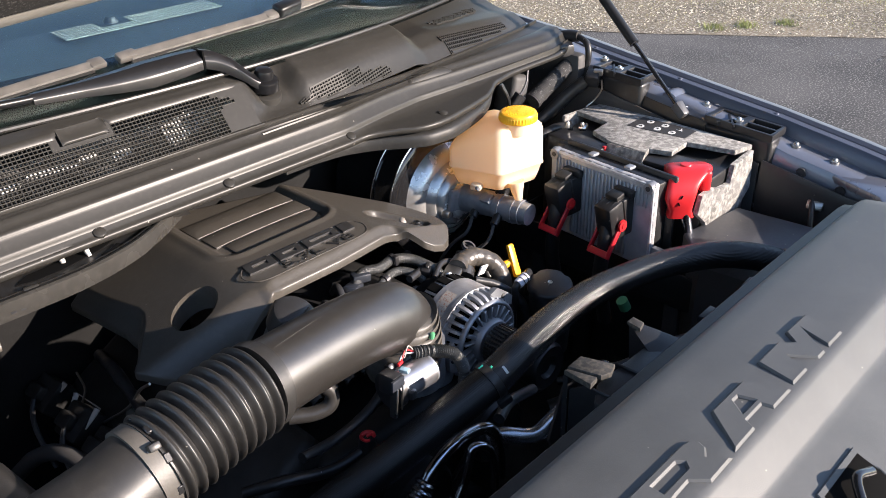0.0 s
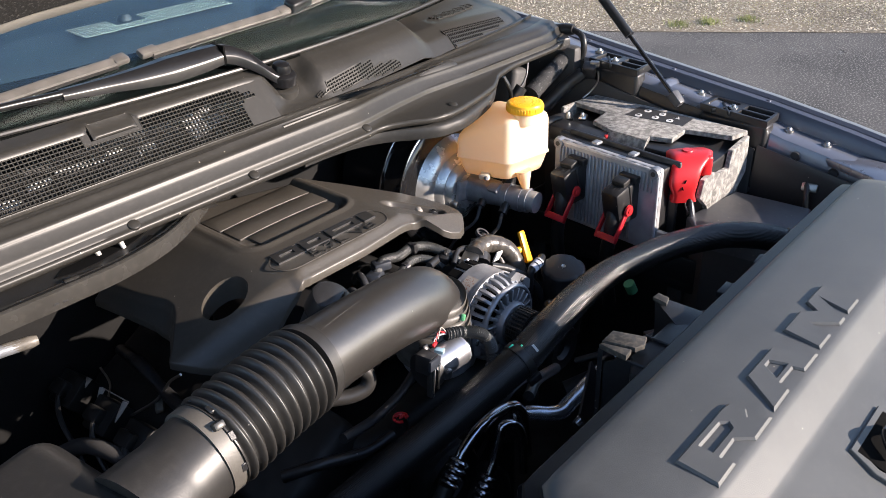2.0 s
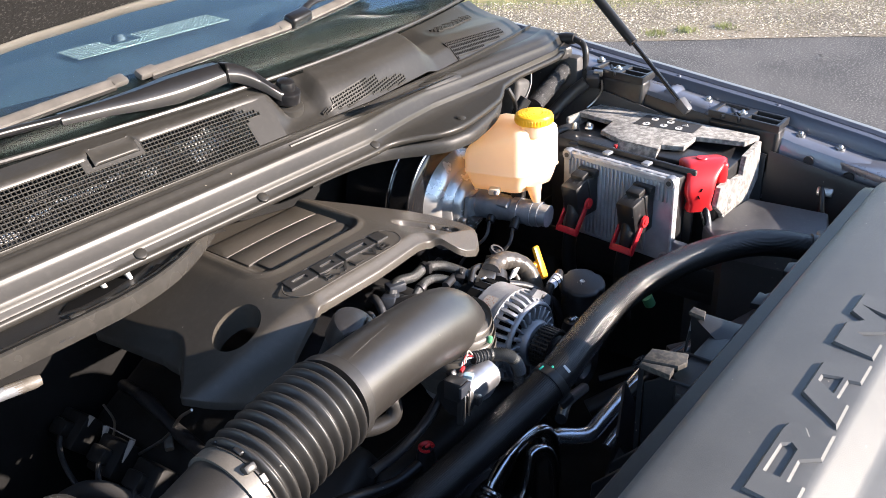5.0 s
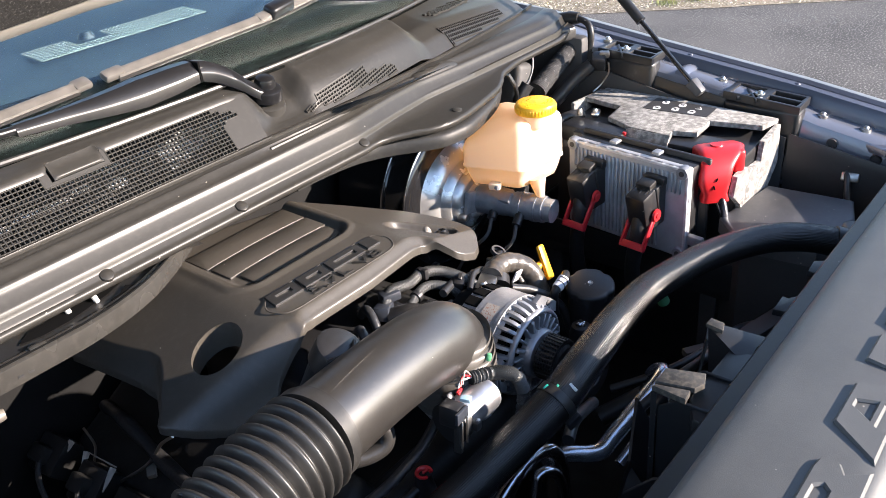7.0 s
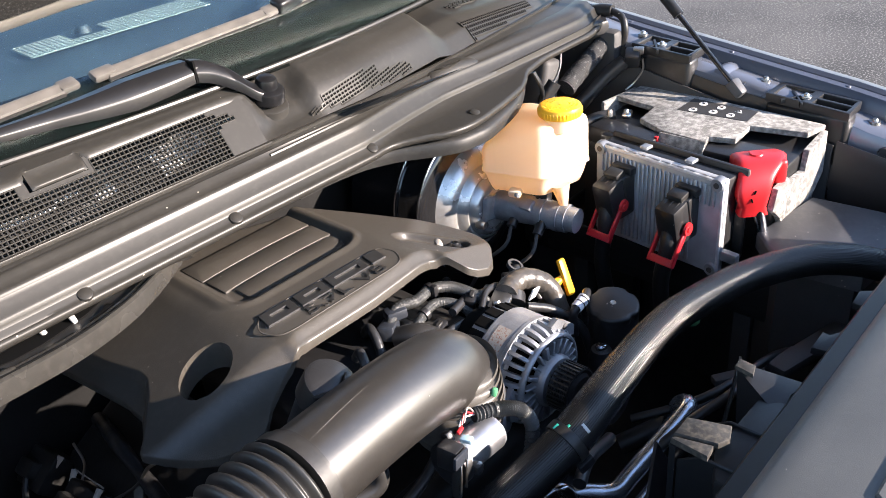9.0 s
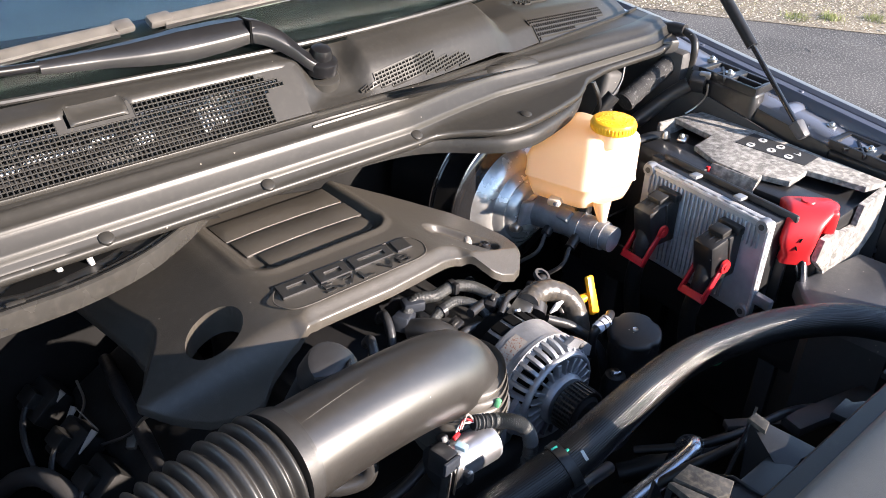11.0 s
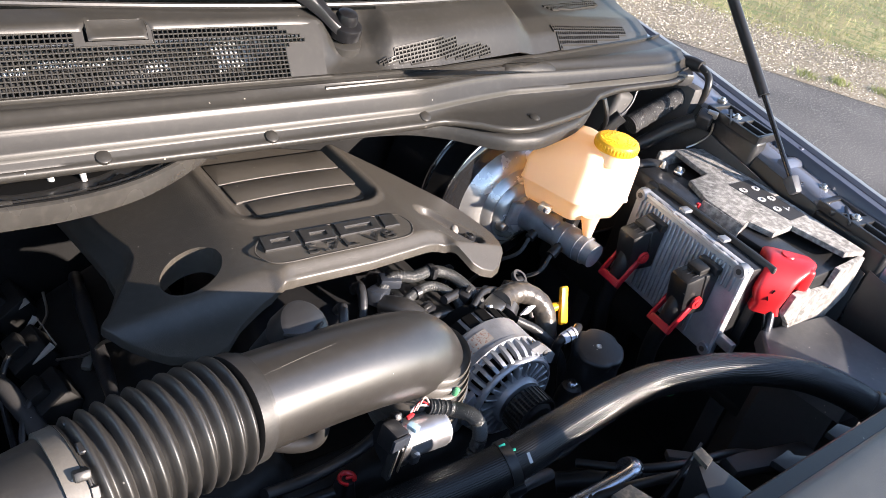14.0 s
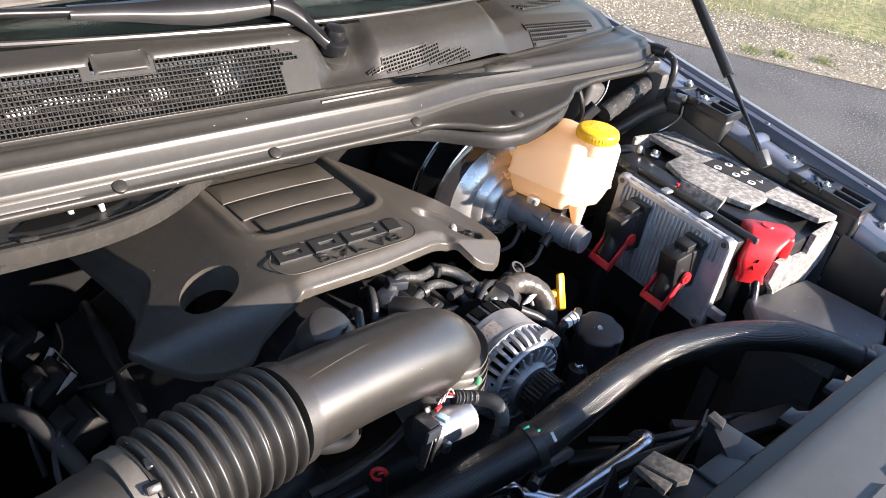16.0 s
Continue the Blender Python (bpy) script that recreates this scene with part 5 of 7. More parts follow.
# ---- brake booster, master cylinder and reservoir ----
boost = thing("brake_booster", (1.06, 1.0, 1.02), "gloss black and bare steel brake booster drum", "brake booster")
BM = Matrix.Translation((1.047, 1.12, 1.120)) @ Euler((radians(90), 0, 0)).to_matrix().to_4x4()
part("drum", lathe([(0.0, -0.03), (0.09, -0.03), (0.1265, -0.01), (0.1270, 0.086), (0.1290, 0.089), (0.1290, 0.097), (0.1270, 0.099), (0.1270, 0.138), (0.1285, 0.140), (0.1285, 0.144), (0.1250, 0.147), (0.112, 0.149), (0.094, 0.150)], BM, 72), GLOSS, boost)
# bright metal bands on the drum's rims stand in for sky reflections
for q in (0.0930, 0.1420):
    part("rim", lathe([(0.1280, q - 0.0022), (0.1303, q - 0.0012), (0.1303, q + 0.0012), (0.1280, q + 0.0022)], BM, 72), ALU, boost, "crimped rim in bright metal for its sky reflection")
part("face", lathe([(0.098, 0.148), (0.094, 0.152), (0.088, 0.160), (0.080, 0.167), (0.072, 0.171), (0.068, 0.1705), (0.066, 0.173), (0.062, 0.180), (0.057, 0.1835), (0.053, 0.1825), (0.051, 0.186), (0.046, 0.193), (0.040, 0.195), (0.033, 0.195), (0.030, 0.202), (0, 0.204)], BM, 72), BOOSTER, boost)
for a in (20, 200):
    bolt(boost, (1.047 + 0.043 * math.cos(radians(a)), 0.928, 1.120 + 0.043 * math.sin(radians(a))), 0.009, 0.012, STEEL, (0, -1, 0), "nut")
master = thing("master_cylinder", (1.07, 0.85, 1.10), "cast aluminium brake master cylinder", "master cylinder")
part("barrel", tube([(1.052, 0.925, 1.124), (1.061, 0.86, 1.124), (1.069, 0.800, 1.124)], [0.027, 0.0225, 0.0225], 28, 3), CAST, master)
part("end_plug", tube([(1.068, 0.808, 1.1242), (1.0705, 0.785, 1.1238)], 0.0195, 24, 2), CAST, master)
part("collar", tube([(1.0625, 0.850, 1.124), (1.0640, 0.838, 1.124)], 0.0250, 28, 2), CAST, master)
part("collar", tube([(1.0665, 0.822, 1.124), (1.0675, 0.812, 1.124)], 0.0238, 28, 2), CAST, master)
part("boss", rbox((0.020, 0.022, 0.014), T(1.047, 0.862, 1.140, 0, -40, 0), 0.003, 2), CAST, master)
part("flange", rbox((0.085, 0.010, 0.04), T(1.051, 0.920, 1.122, 0, 12, 2), 0.004), CAST, master)
for y in (0.835, 0.885):
    part("port", tube([(1.05, y, 1.12), (1.028, y - 0.004, 1.105)], 0.008, 12, 2), BLACK, master)
    part("brake_pipe", tube([(1.028, y - 0.004, 1.105), (1.005, y - 0.01, 1.085), (0.99, y + 0.02, 1.05), (0.985, y + 0.06, 0.98)], 0.0032, 8), DULL, master)

tank = thing("brake_fluid_reservoir", (1.08, 0.87, 1.15), "milky plastic brake fluid reservoir with yellow screw cap", "reservoir")
def quad_rows(levels):
    rows = []
    for pts in levels:
        row = []
        for i in range(len(pts)):
            a, b, d = (Vector(pts[(i + k) % len(pts)]) for k in (-1, 0, 1))
            for k in range(5):
                t = k / 4
                p1, p2 = b + (a - b).normalized() * 0.012, b + (d - b).normalized() * 0.012
                q = (p1 * (1 - t) ** 2 + b * 2 * t * (1 - t) + p2 * t * t)
                row.append((q.x, q.y, q.z))
        rows.append(row)
    return rows
BODY = [(1.030, 0.818), (1.130, 0.797), (1.138, 0.945), (1.004, 0.920)]
def ring_of(f, heights):
    return [((x - 1.082) * f + 1.082, (y - 0.867) * f + 0.867, z) for (x, y), z in zip(BODY, heights)]
levels = [ring_of(0.74, [1.166] * 4), ring_of(0.82, [1.1685] * 4), ring_of(0.885, [1.182] * 4), ring_of(0.945, [1.1985] * 4), ring_of(0.988, [1.2005] * 4), ring_of(0.988, [1.2035] * 4), ring_of(0.972, [1.206] * 4),
          ring_of(0.965, [1.266, 1.264, 1.248, 1.230]), ring_of(0.93, [1.275, 1.273, 1.257, 1.239]), ring_of(0.84, [1.280, 1.279, 1.266, 1.249]), ring_of(0.50, [1.284, 1.284, 1.279, 1.270])]
bm = loft(quad_rows(levels), 0, closed=True)
bmesh.ops.holes_fill(bm, edges=[e for e in bm.edges if e.is_boundary])
bmesh.ops.recalc_face_normals(bm, faces=bm.faces)
part("bottle", bm, MILKY, tank, angle=60)
part("neck", lathe([(0.027, 0), (0.027, 0.020), (0.0, 0.020)], T(1.082, 0.823, 1.266), 32), MILKY, tank)
CAPX, CAPY, CAPZ = 1.082, 0.823, 1.2955
cap = part("cap", lathe([(0.0, 0.0065), (0.0275, 0.0065), (0.0305, 0.0050), (0.0318, 0.0022), (0.0325, -0.007), (0.0318, -0.009), (0.027, -0.009)], T(CAPX, CAPY, CAPZ), 48), YELLOW, tank, "yellow ribbed screw cap")
for k in range(40):
    a = 2 * math.pi * k / 40
    part("rib", rbox((0.0014, 0.0024, 0.008), Matrix.Translation((CAPX + math.cos(a) * 0.0322, CAPY + math.sin(a) * 0.0322, CAPZ - 0.0030)) @ Euler((0, 0, a)).to_matrix().to_4x4(), 0.0004, 1), YELLOW, cap)
for r, n0 in ((0.0255, 32), (0.0200, 26), (0.0145, 18)):
    for k in range(n0):
        a = 2 * math.pi * k / n0
        if k % 6:
            part("printed_bar", rbox((0.0013, 0.0032, 0.0010), Matrix.Translation((CAPX + math.cos(a) * r, CAPY + math.sin(a) * r, CAPZ + 0.0067)) @ Euler((0, 0, a + (1.57 if k % 3 else 0.6))).to_matrix().to_4x4(), 0.0), YELLOW, cap)
part("cap_arrow", rbox((0.010, 0.0022, 0.0012), T(CAPX, CAPY, CAPZ + 0.0070, 0, 0, 35), 0.0, 1), YELLOW, cap)
part("foot", rbox((0.026, 0.020, 0.012), T(1.026, 0.866, 1.172, 0, 0, 20), 0.004), MILKY, tank)
bolt(tank, (1.016, 0.857, 1.172), 0.004, 0.004, CAST, (-0.4, -0.9, 0), "screw")
part("mount_tab", tube([(1.068, 0.815, 1.180), (1.069, 0.812, 1.160), (1.071, 0.810, 1.142)], [0.015, 0.010, 0.006], 14), MILKY, tank)
part("outlet", tube([(1.075, 0.85, 1.165), (1.073, 0.85, 1.14)], 0.013, 16, 2), BLACK, tank)

# ---- engine control module ----
ecm = thing("engine_control_module", (1.17, 0.71, 1.05), "finned cast aluminium engine control module with two plugs", "control module")
EM = T(1.1650, 0.7085, 1.1280, 0, 0, -6.0)
def eb(size, at, bevel=0.002, seg=2, rot=(0, 0, 0)):
    return rbox(size, EM @ pose(*at, *rot), bevel, seg)
part("housing", eb((0.013, 0.230, 0.158), (0.0075, 0, 0), 0.004, 3), CASTDARK, ecm)
for k in range(27):
    y = -0.100 + 0.200 * k / 26
    short = y < -0.062 or y > 0.066
    h = 0.034 if short else 0.136
    part("rib", eb((0.005, 0.0036, h), (-0.0005, y, 0.050 if short else -0.002), 0.0012, 1), CASTDARK, ecm)
for k in range(11):
    part("rim_tooth", eb((0.005, 0.006 + 0.010 * random.random(), 0.0022), (0.003, -0.105 + 0.021 * k + 0.004 * random.random(), 0.0785), 0.0014, 1), CAST, ecm)
for k in range(7):
    part("rim_tooth", eb((0.005, 0.0022, 0.006 + 0.010 * random.random()), (0.003, -0.1145, 0.066 - 0.021 * k + 0.004 * random.random()), 0.0014, 1), CAST, ecm)
PALERIM = material("worn_bright_aluminium", (0.55, 0.55, 0.56), 0.5, metal=0.2, grain=(300, 0.6), blotch=(60, 0.3))
part("rim", eb((0.004, 0.226, 0.005), (0.0005, 0, 0.0755), 0.0012, 1), PALERIM, ecm, "worn bright rim")
part("rim", eb((0.004, 0.005, 0.150), (0.0005, -0.1125, 0.0), 0.0012, 1), PALERIM, ecm, "worn bright rim")
for y, z in ((0.104, 0.070), (-0.104, 0.070), (-0.104, -0.070)):
    part("boss", lathe([(0.0035, 0.004), (0.0095, 0.004), (0.011, 0.0), (0.011, -0.01)], EM @ pose(0.0, y, z, 0, -90, 0), 18), CAST, ecm)
    part("screw", lathe([(0, 0.003), (0.0045, 0.003), (0.0045, 0.0)], EM @ pose(-0.002, y, z, 0, -90, 0), 12), DULL, ecm)
part("back_plate", eb((0.026, 0.224, 0.150), (0.0275, 0.0, 0.0), 0.004), BLACK, ecm)
part("rear_cover", eb((0.008, 0.240, 0.146), (0.045, -0.006, 0.010), 0.003), BLACK, ecm)
for y in (0.035, -0.045):
    part("spring_clip", eb((0.016, 0.014, 0.005), (0.022, y, 0.083), 0.0015), CAST, ecm)
part("mount_lug", eb((0.012, 0.030, 0.018), (0.010, -0.126, -0.045), 0.004), CAST, ecm)
for y, z in ((0.052, 0.0), (-0.062, 0.0)):
    plug = part("plug", eb((0.040, 0.034, 0.070), (-0.022, y, z + 0.015), 0.004, 2, (0, 0, 0)), BLACK, ecm, "black plug with red lever")
    part("plug_cover", eb((0.036, 0.036, 0.060), (-0.044, y, z + 0.018), 0.006, 2, (0, -14, 0)), BLACK, plug)
    part("plug_latch", eb((0.020, 0.026, 0.010), (-0.034, y, z + 0.054), 0.002, 2, (0, -14, 0)), SATIN, plug)
    part("plug_seam", eb((0.003, 0.038, 0.062), (-0.026, y, z + 0.020), 0.001, 1, (0, -14, 0)), SATIN, plug)
    part("plug_back", eb((0.014, 0.038, 0.014), (-0.010, y, z + 0.053), 0.003, 2), BLACK, plug)
    for k in range(3):
        part("plug_ridge", eb((0.030, 0.0026, 0.0030), (-0.040, y - 0.010 + 0.010 * k, z + 0.049), 0.0008, 1, (0, -14, 0)), SATIN, plug)
    for s in (-1, 1):
        part("lever_arm", eb((0.060, 0.0050, 0.0100), (-0.052, y + s * 0.0195, z - 0.016), 0.0015, 1, (0, -56, 0)), DARKRED, plug)
    part("lever_bar", eb((0.012, 0.0440, 0.0100), (-0.067, y, z - 0.040), 0.0020, 2, (0, -56, 0)), DARKRED, plug)
    part("lever_pivot", lathe([(0, 0.0050), (0.004, 0.0050), (0.0045, 0.0035), (0.0095, 0.0035), (0.0105, 0.0)], EM @ pose(-0.038, y - 0.0215, z + 0.008, 90, 0, 0), 18), RED, plug)
    part("cable", tube([EM @ Vector((-0.048, y, z + 0.004)), EM @ Vector((-0.052, y, z - 0.03)), EM @ Vector((-0.035, y + 0.02, z - 0.11)), EM @ Vector((0.0, y + 0.03, z - 0.22))], 0.013, 12), TAPE, plug)

# ---- battery ----
batt = thing("battery", (1.325, 0.72, 1.0), "black battery in a grey speckled felt jacket", "battery")
part("case", rbox((0.172, 0.330, 0.190), T(1.326, 0.722, 1.095, 0, 0, 1), 0.006, 2), BLACK, batt)
part("lid_step", rbox((0.060, 0.300, 0.016), T(1.275, 0.722, 1.192, 0, 0, 1), 0.004, 2), BLACK, batt)
top = [(1.350, 0.892), (1.424, 0.880), (1.402, 0.552), (1.358, 0.562), (1.341, 0.645), (1.284, 0.642), (1.272, 0.680), (1.251, 0.674), (1.257, 0.752), (1.282, 0.806), (1.336, 0.812)]
part("felt_top", prism(top, 1.2025, 1.2115, None, 0.0025, 2), FELT, batt, "grey speckled felt cover with a cut edge")
part("felt_flap", prism([(0, 0), (0.078, 0), (0.080, 0.045), (0.074, 0.060), (0.004, 0.052)], -0.004, 0.004, Matrix.Translation((1.2525, 0.674, 1.2095)) @ Euler((0, 0, radians(90))).to_matrix().to_4x4() @ Euler((radians(90 + 22), 0, 0)).to_matrix().to_4x4() @ Matrix.Diagonal((1, -1, 1, 1)), 0.002), FELT, batt)
part("felt_front", prism([(1.400, 1.202), (1.330, 1.196), (1.322, 1.165), (1.285, 1.168), (1.262, 1.178), (1.225, 1.176), (1.215, 1.145), (1.245, 1.12), (1.262, 1.092), (1.32, 1.08), (1.36, 1.095), (1.405, 1.13)], -0.004, 0.005, Matrix.Translation((0, 0.551, 0)) @ Euler((radians(90), 0, 0)).to_matrix().to_4x4(), 0.002), FELT, batt, "grey felt front panel")
part("felt_back", rbox((0.09, 0.008, 0.16), T(1.36, 0.893, 1.13, 0, 0, -8), 0.003), FELT, batt)
lab = prism([(1.352, 0.656), (1.397, 0.658), (1.400, 0.772), (1.343, 0.772)], 1.2115, 1.2122, None)
part("warning_label", lab, LABELBLACK, batt, "black warning label with round white symbols")
for x, y, k in ((1.385, 0.747, 0), (1.354, 0.750, 1), (1.384, 0.715, 1), (1.361, 0.718, 0), (1.381, 0.684, 2), (1.361, 0.688, 1)):
    sym = lathe([(0, 0.0006), (0.0082, 0.0006), (0.0082, 0.0)], T(x, y, 1.2122) @ Matrix.Diagonal((1.0, 0.8, 1.0, 1.0)), 20) if k < 2 else prism([(-0.007, -0.005), (0.007, -0.005), (0.0, 0.006)], 0, 0.0006, T(x, y, 1.2122, 0, 0, 30))
    part("symbol", sym, WHITE, batt)
    part("symbol_bar", rbox((0.0070, 0.0018, 0.0006), T(x, y, 1.2131, 0, 0, 30 + 40 * k), 0.0), LABELBLACK, batt)
    part("symbol_bar", rbox((0.0016, 0.0060, 0.0006), T(x + 0.001, y, 1.2133, 0, 0, -20 + 50 * k), 0.0), LABELBLACK, batt)
red = thing("terminal_cap", (1.24, 0.60, 1.15), "red plastic positive terminal cover on the battery corner", "terminal cover")
RC = T(1.232, 0.600, 0, 0, 0, -45)
def red_block(name, size, at, bevel, tilt=(0, 0, 0), taper=1.0):
    part(name, rbox(size, RC @ pose(*at, *tilt), bevel, 3, taper), RED, red)
PATH_RED = [(0.019, 0.020, 1.2010, 0.074, 0.020), (0.019, -0.002, 1.2035, 0.078, 0.024), (0.012, -0.020, 1.2010, 0.066, 0.026), (0.001, -0.033, 1.1895, 0.054, 0.028),
            (-0.004, -0.040, 1.1720, 0.048, 0.026), (-0.002, -0.039, 1.1540, 0.038, 0.023), (0.000, -0.037, 1.1400, 0.045, 0.022)]
spine = curve([q[:3] for q in PATH_RED], 5)
rows = []
for i, c in enumerate(spine):
    along = (spine[min(i + 1, len(spine) - 1)] - spine[max(i - 1, 0)]).normalized()
    across = Vector((1, 0, 0))
    out = across.cross(along).normalized()
    u = i / (len(spine) - 1) * (len(PATH_RED) - 1)
    k = min(int(u), len(PATH_RED) - 2)
    w, th = (PATH_RED[k][j] + (PATH_RED[k + 1][j] - PATH_RED[k][j]) * (u - k) for j in (3, 4))
    ring_pts = []
    for q in range(24):
        a = 2 * math.pi * q / 24
        cx, cy = math.cos(a), math.sin(a)
        ring_pts.append(RC @ (c + across * (w / 2 * math.copysign(abs(cx) ** 0.4, cx)) + out * (th / 2 * math.copysign(abs(cy) ** 0.4, cy))))
    rows.append(ring_pts)
saddle = loft(rows, 0, closed=True)
bmesh.ops.holes_fill(saddle, edges=[e for e in saddle.edges if e.is_boundary])
bmesh.ops.recalc_face_normals(saddle, faces=saddle.faces)
part("hood", saddle, RED, red, angle=50)
red_block("side_wing", (0.020, 0.036, 0.038), (0.042, -0.008, 1.1935), 0.006)
# small near-black bars on the surface paint the shade of two slots
for at, turn in (((-0.004, -0.0525, 1.180), 30), ((-0.008, -0.0535, 1.168), -20)):
    part("vent_slot_shade", rbox((0.0022, 0.002, 0.0065), RC @ pose(*at, -14, turn, 0), 0.0006, 1), HOLESHADE, red)
part("button", lathe([(0, 0.003), (0.009, 0.003), (0.011, 0.0)], T(1.240, 0.590, 1.2145, 0, 0, 0), 18), RED, red)
part("cable_lug", tube([(1.208, 0.568, 1.152), (1.212, 0.560, 1.118), (1.22, 0.556, 1.09)], [0.0095, 0.0085, 0.007], 14), ALU, red, "bright crimped cable lug")
neg = thing("negative_terminal", (1.27, 0.84, 1.19), "bright clamp and fuse block beside the battery", "terminal")
part("clamp", rbox((0.026, 0.016, 0.010), T(1.302, 0.842, 1.204, 0, 0, 25), 0.004), ALU, neg)
bolt(neg, (1.292, 0.838, 1.211), 0.0045, 0.006, STEEL)
bolt(neg, (1.270, 0.856, 1.211), 0.005, 0.010, STEEL, (0, 0, 1), "stud")
part("fuse_block", rbox((0.045, 0.120, 0.030), T(1.245, 0.810, 1.190, 0, 0, -6), 0.004), BLACK, neg)
part("fuse_lock", rbox((0.006, 0.006, 0.018), T(1.240, 0.752, 1.198, 0, 0, 0), 0.001), RED, neg, "red lock tab")
part("cable", tube([(1.29, 0.86, 1.205), (1.26, 0.885, 1.20), (1.22, 0.90, 1.17), (1.2, 0.91, 1.05)], 0.009, 12), TAPE, neg)
part("module_bracket", rbox((0.018, 0.17, 0.03), T(1.214, 0.752, 1.188, 0, 0, -5), 0.004), BLACK, neg)
tray = thing("battery_tray", (1.30, 0.72, 0.61), "black plastic battery tray bolted to the inner fender", "battery tray")
part("base", rbox((0.23, 0.42, 0.03), T(1.30, 0.72, 0.985), 0.008), BLACK, tray)
for dx, dy, sx, sy in ((-0.112, 0, 0.006, 0.42), (0.112, 0, 0.006, 0.42), (0, -0.207, 0.23, 0.006), (0, 0.207, 0.23, 0.006)):
    part("lip", rbox((sx, sy, 0.05), T(1.30 + dx, 0.72 + dy, 1.015), 0.002), BLACK, tray)
for dx, dy in ((-0.08, -0.15), (0.08, -0.15), (-0.08, 0.15), (0.08, 0.15)):
    part("leg", rbox((0.03, 0.03, 0.36), T(1.30 + dx, 0.72 + dy, 0.79), 0.004), DULL, tray)

# ---- black box and brackets by the fender ----
fuse = thing("power_distribution_box", (1.28, 0.47, 0.62), "black plastic box lid, partly dusty, behind the headlamp", "fuse box")
part("lid", prism([(1.205, 0.562), (1.352, 0.540), (1.362, 0.405), (1.30, 0.385), (1.17, 0.40), (1.16, 0.52)], 1.085, 1.112, None, 0.006, 3), DUSTY, fuse)
part("body", prism([(1.21, 0.552), (1.345, 0.53), (1.352, 0.41), (1.30, 0.395), (1.18, 0.41), (1.17, 0.51)], 0.62, 1.0848, None), DULL, fuse)


def fender_bracket(x, y, z, ln, h):
    ob = thing("fender_bracket", (x, y, z - h), "black ribbed plastic bracket clipped to the fender rail", "bracket", "fender brackets")
    part("body", rbox((0.036, ln, h), T(x - 0.016, y, z - h / 2 - 0.008, 0, 0, -2), 0.008, 3), BLACK, ob)
    part("rim", prism([(-0.036, -ln / 2), (0.036, -ln / 2 + 0.004), (0.036, ln / 2), (-0.034, ln / 2)], -0.010, 0.004, T(x - 0.004, y, z, 3, 0, -2) @ Matrix.Diagonal((0.82, 1, 1, 1)), 0.002, 2,
                      [[(-0.028, -ln / 2 + 0.008), (-0.004, -ln / 2 + 0.008), (-0.004, -0.006), (-0.028, -0.006)], [(0.004, -ln / 2 + 0.010), (0.028, -ln / 2 + 0.010), (0.028, -0.006), (0.004, -0.006)],
                       [(-0.028, 0.010), (0.028, 0.010), (0.028, ln / 2 - 0.010), (-0.028, ln / 2 - 0.010)]]), BLACK, ob)
    part("cross", rbox((0.060, 0.004, 0.008), T(x - 0.012, y + ln * 0.18, z, 0, 0, 35), 0.001), BLACK, ob)
    part("cross", rbox((0.060, 0.004, 0.008), T(x - 0.012, y + ln * 0.18, z, 0, 0, -35), 0.001), BLACK, ob)
    part("washer", lathe([(0, 0.003), (0.0085, 0.003), (0.0092, 0.0)], T(x - 0.006, y + 0.012, z + 0.002), 18), STEEL, ob)
    bolt(ob, (x - 0.006, y + 0.012, z + 0.004), 0.0045, 0.005, STEEL)
    part("plug", lathe([(0, 0.004), (0.010, 0.004), (0.012, 0.0)], T(x - 0.034, y - 0.01, z - 0.06, 0, -90, 0), 18), BLACK, ob)
    return ob


fender_bracket(1.452, 0.850, 1.2760, 0.115, 0.125)
fender_bracket(1.456, 0.592, 1.2270, 0.135, 0.150)

# ---- wipers ----
BLADE_LINE = [(0.560, 1.0985, 1.4660), (0.70, 1.1050, 1.4690), (0.82, 1.1110, 1.4720), (0.93, 1.124, 1.4780), (1.05, 1.142, 1.487)]
BLADE_PASS = [(0.10, 1.070, 1.4535), (0.33, 1.087, 1.4600), (0.43, 1.0940, 1.4635), (0.505, 1.0985, 1.4655)]


def pressed_bar(stations, n=6):
    """A pressed channel along stations of (x, y, z, width, height): narrow flat top, bevelled front, upright skirts."""
    mid = curve([q[:3] for q in stations], n)
    rows = []
    for i, p in enumerate(mid):
        u = i / (len(mid) - 1) * (len(stations) - 1)
        k = min(int(u), len(stations) - 2)
        w, h = (stations[k][j] + (stations[k + 1][j] - stations[k][j]) * (u - k) for j in (3, 4))
        rows.append([(p.x, p.y + dy * w, p.z + dz * h) for dy, dz in ((-0.50, -0.55), (-0.50, -0.12), (-0.46, 0.02), (-0.14, 0.44), (-0.06, 0.50), (0.34, 0.50), (0.44, 0.42), (0.50, 0.20), (0.50, -0.55))])
    bm = loft(rows, 0, closed=True)
    bmesh.ops.holes_fill(bm, edges=[e for e in bm.edges if e.is_boundary])
    bmesh.ops.recalc_face_normals(bm, faces=bm.faces)
    return bm


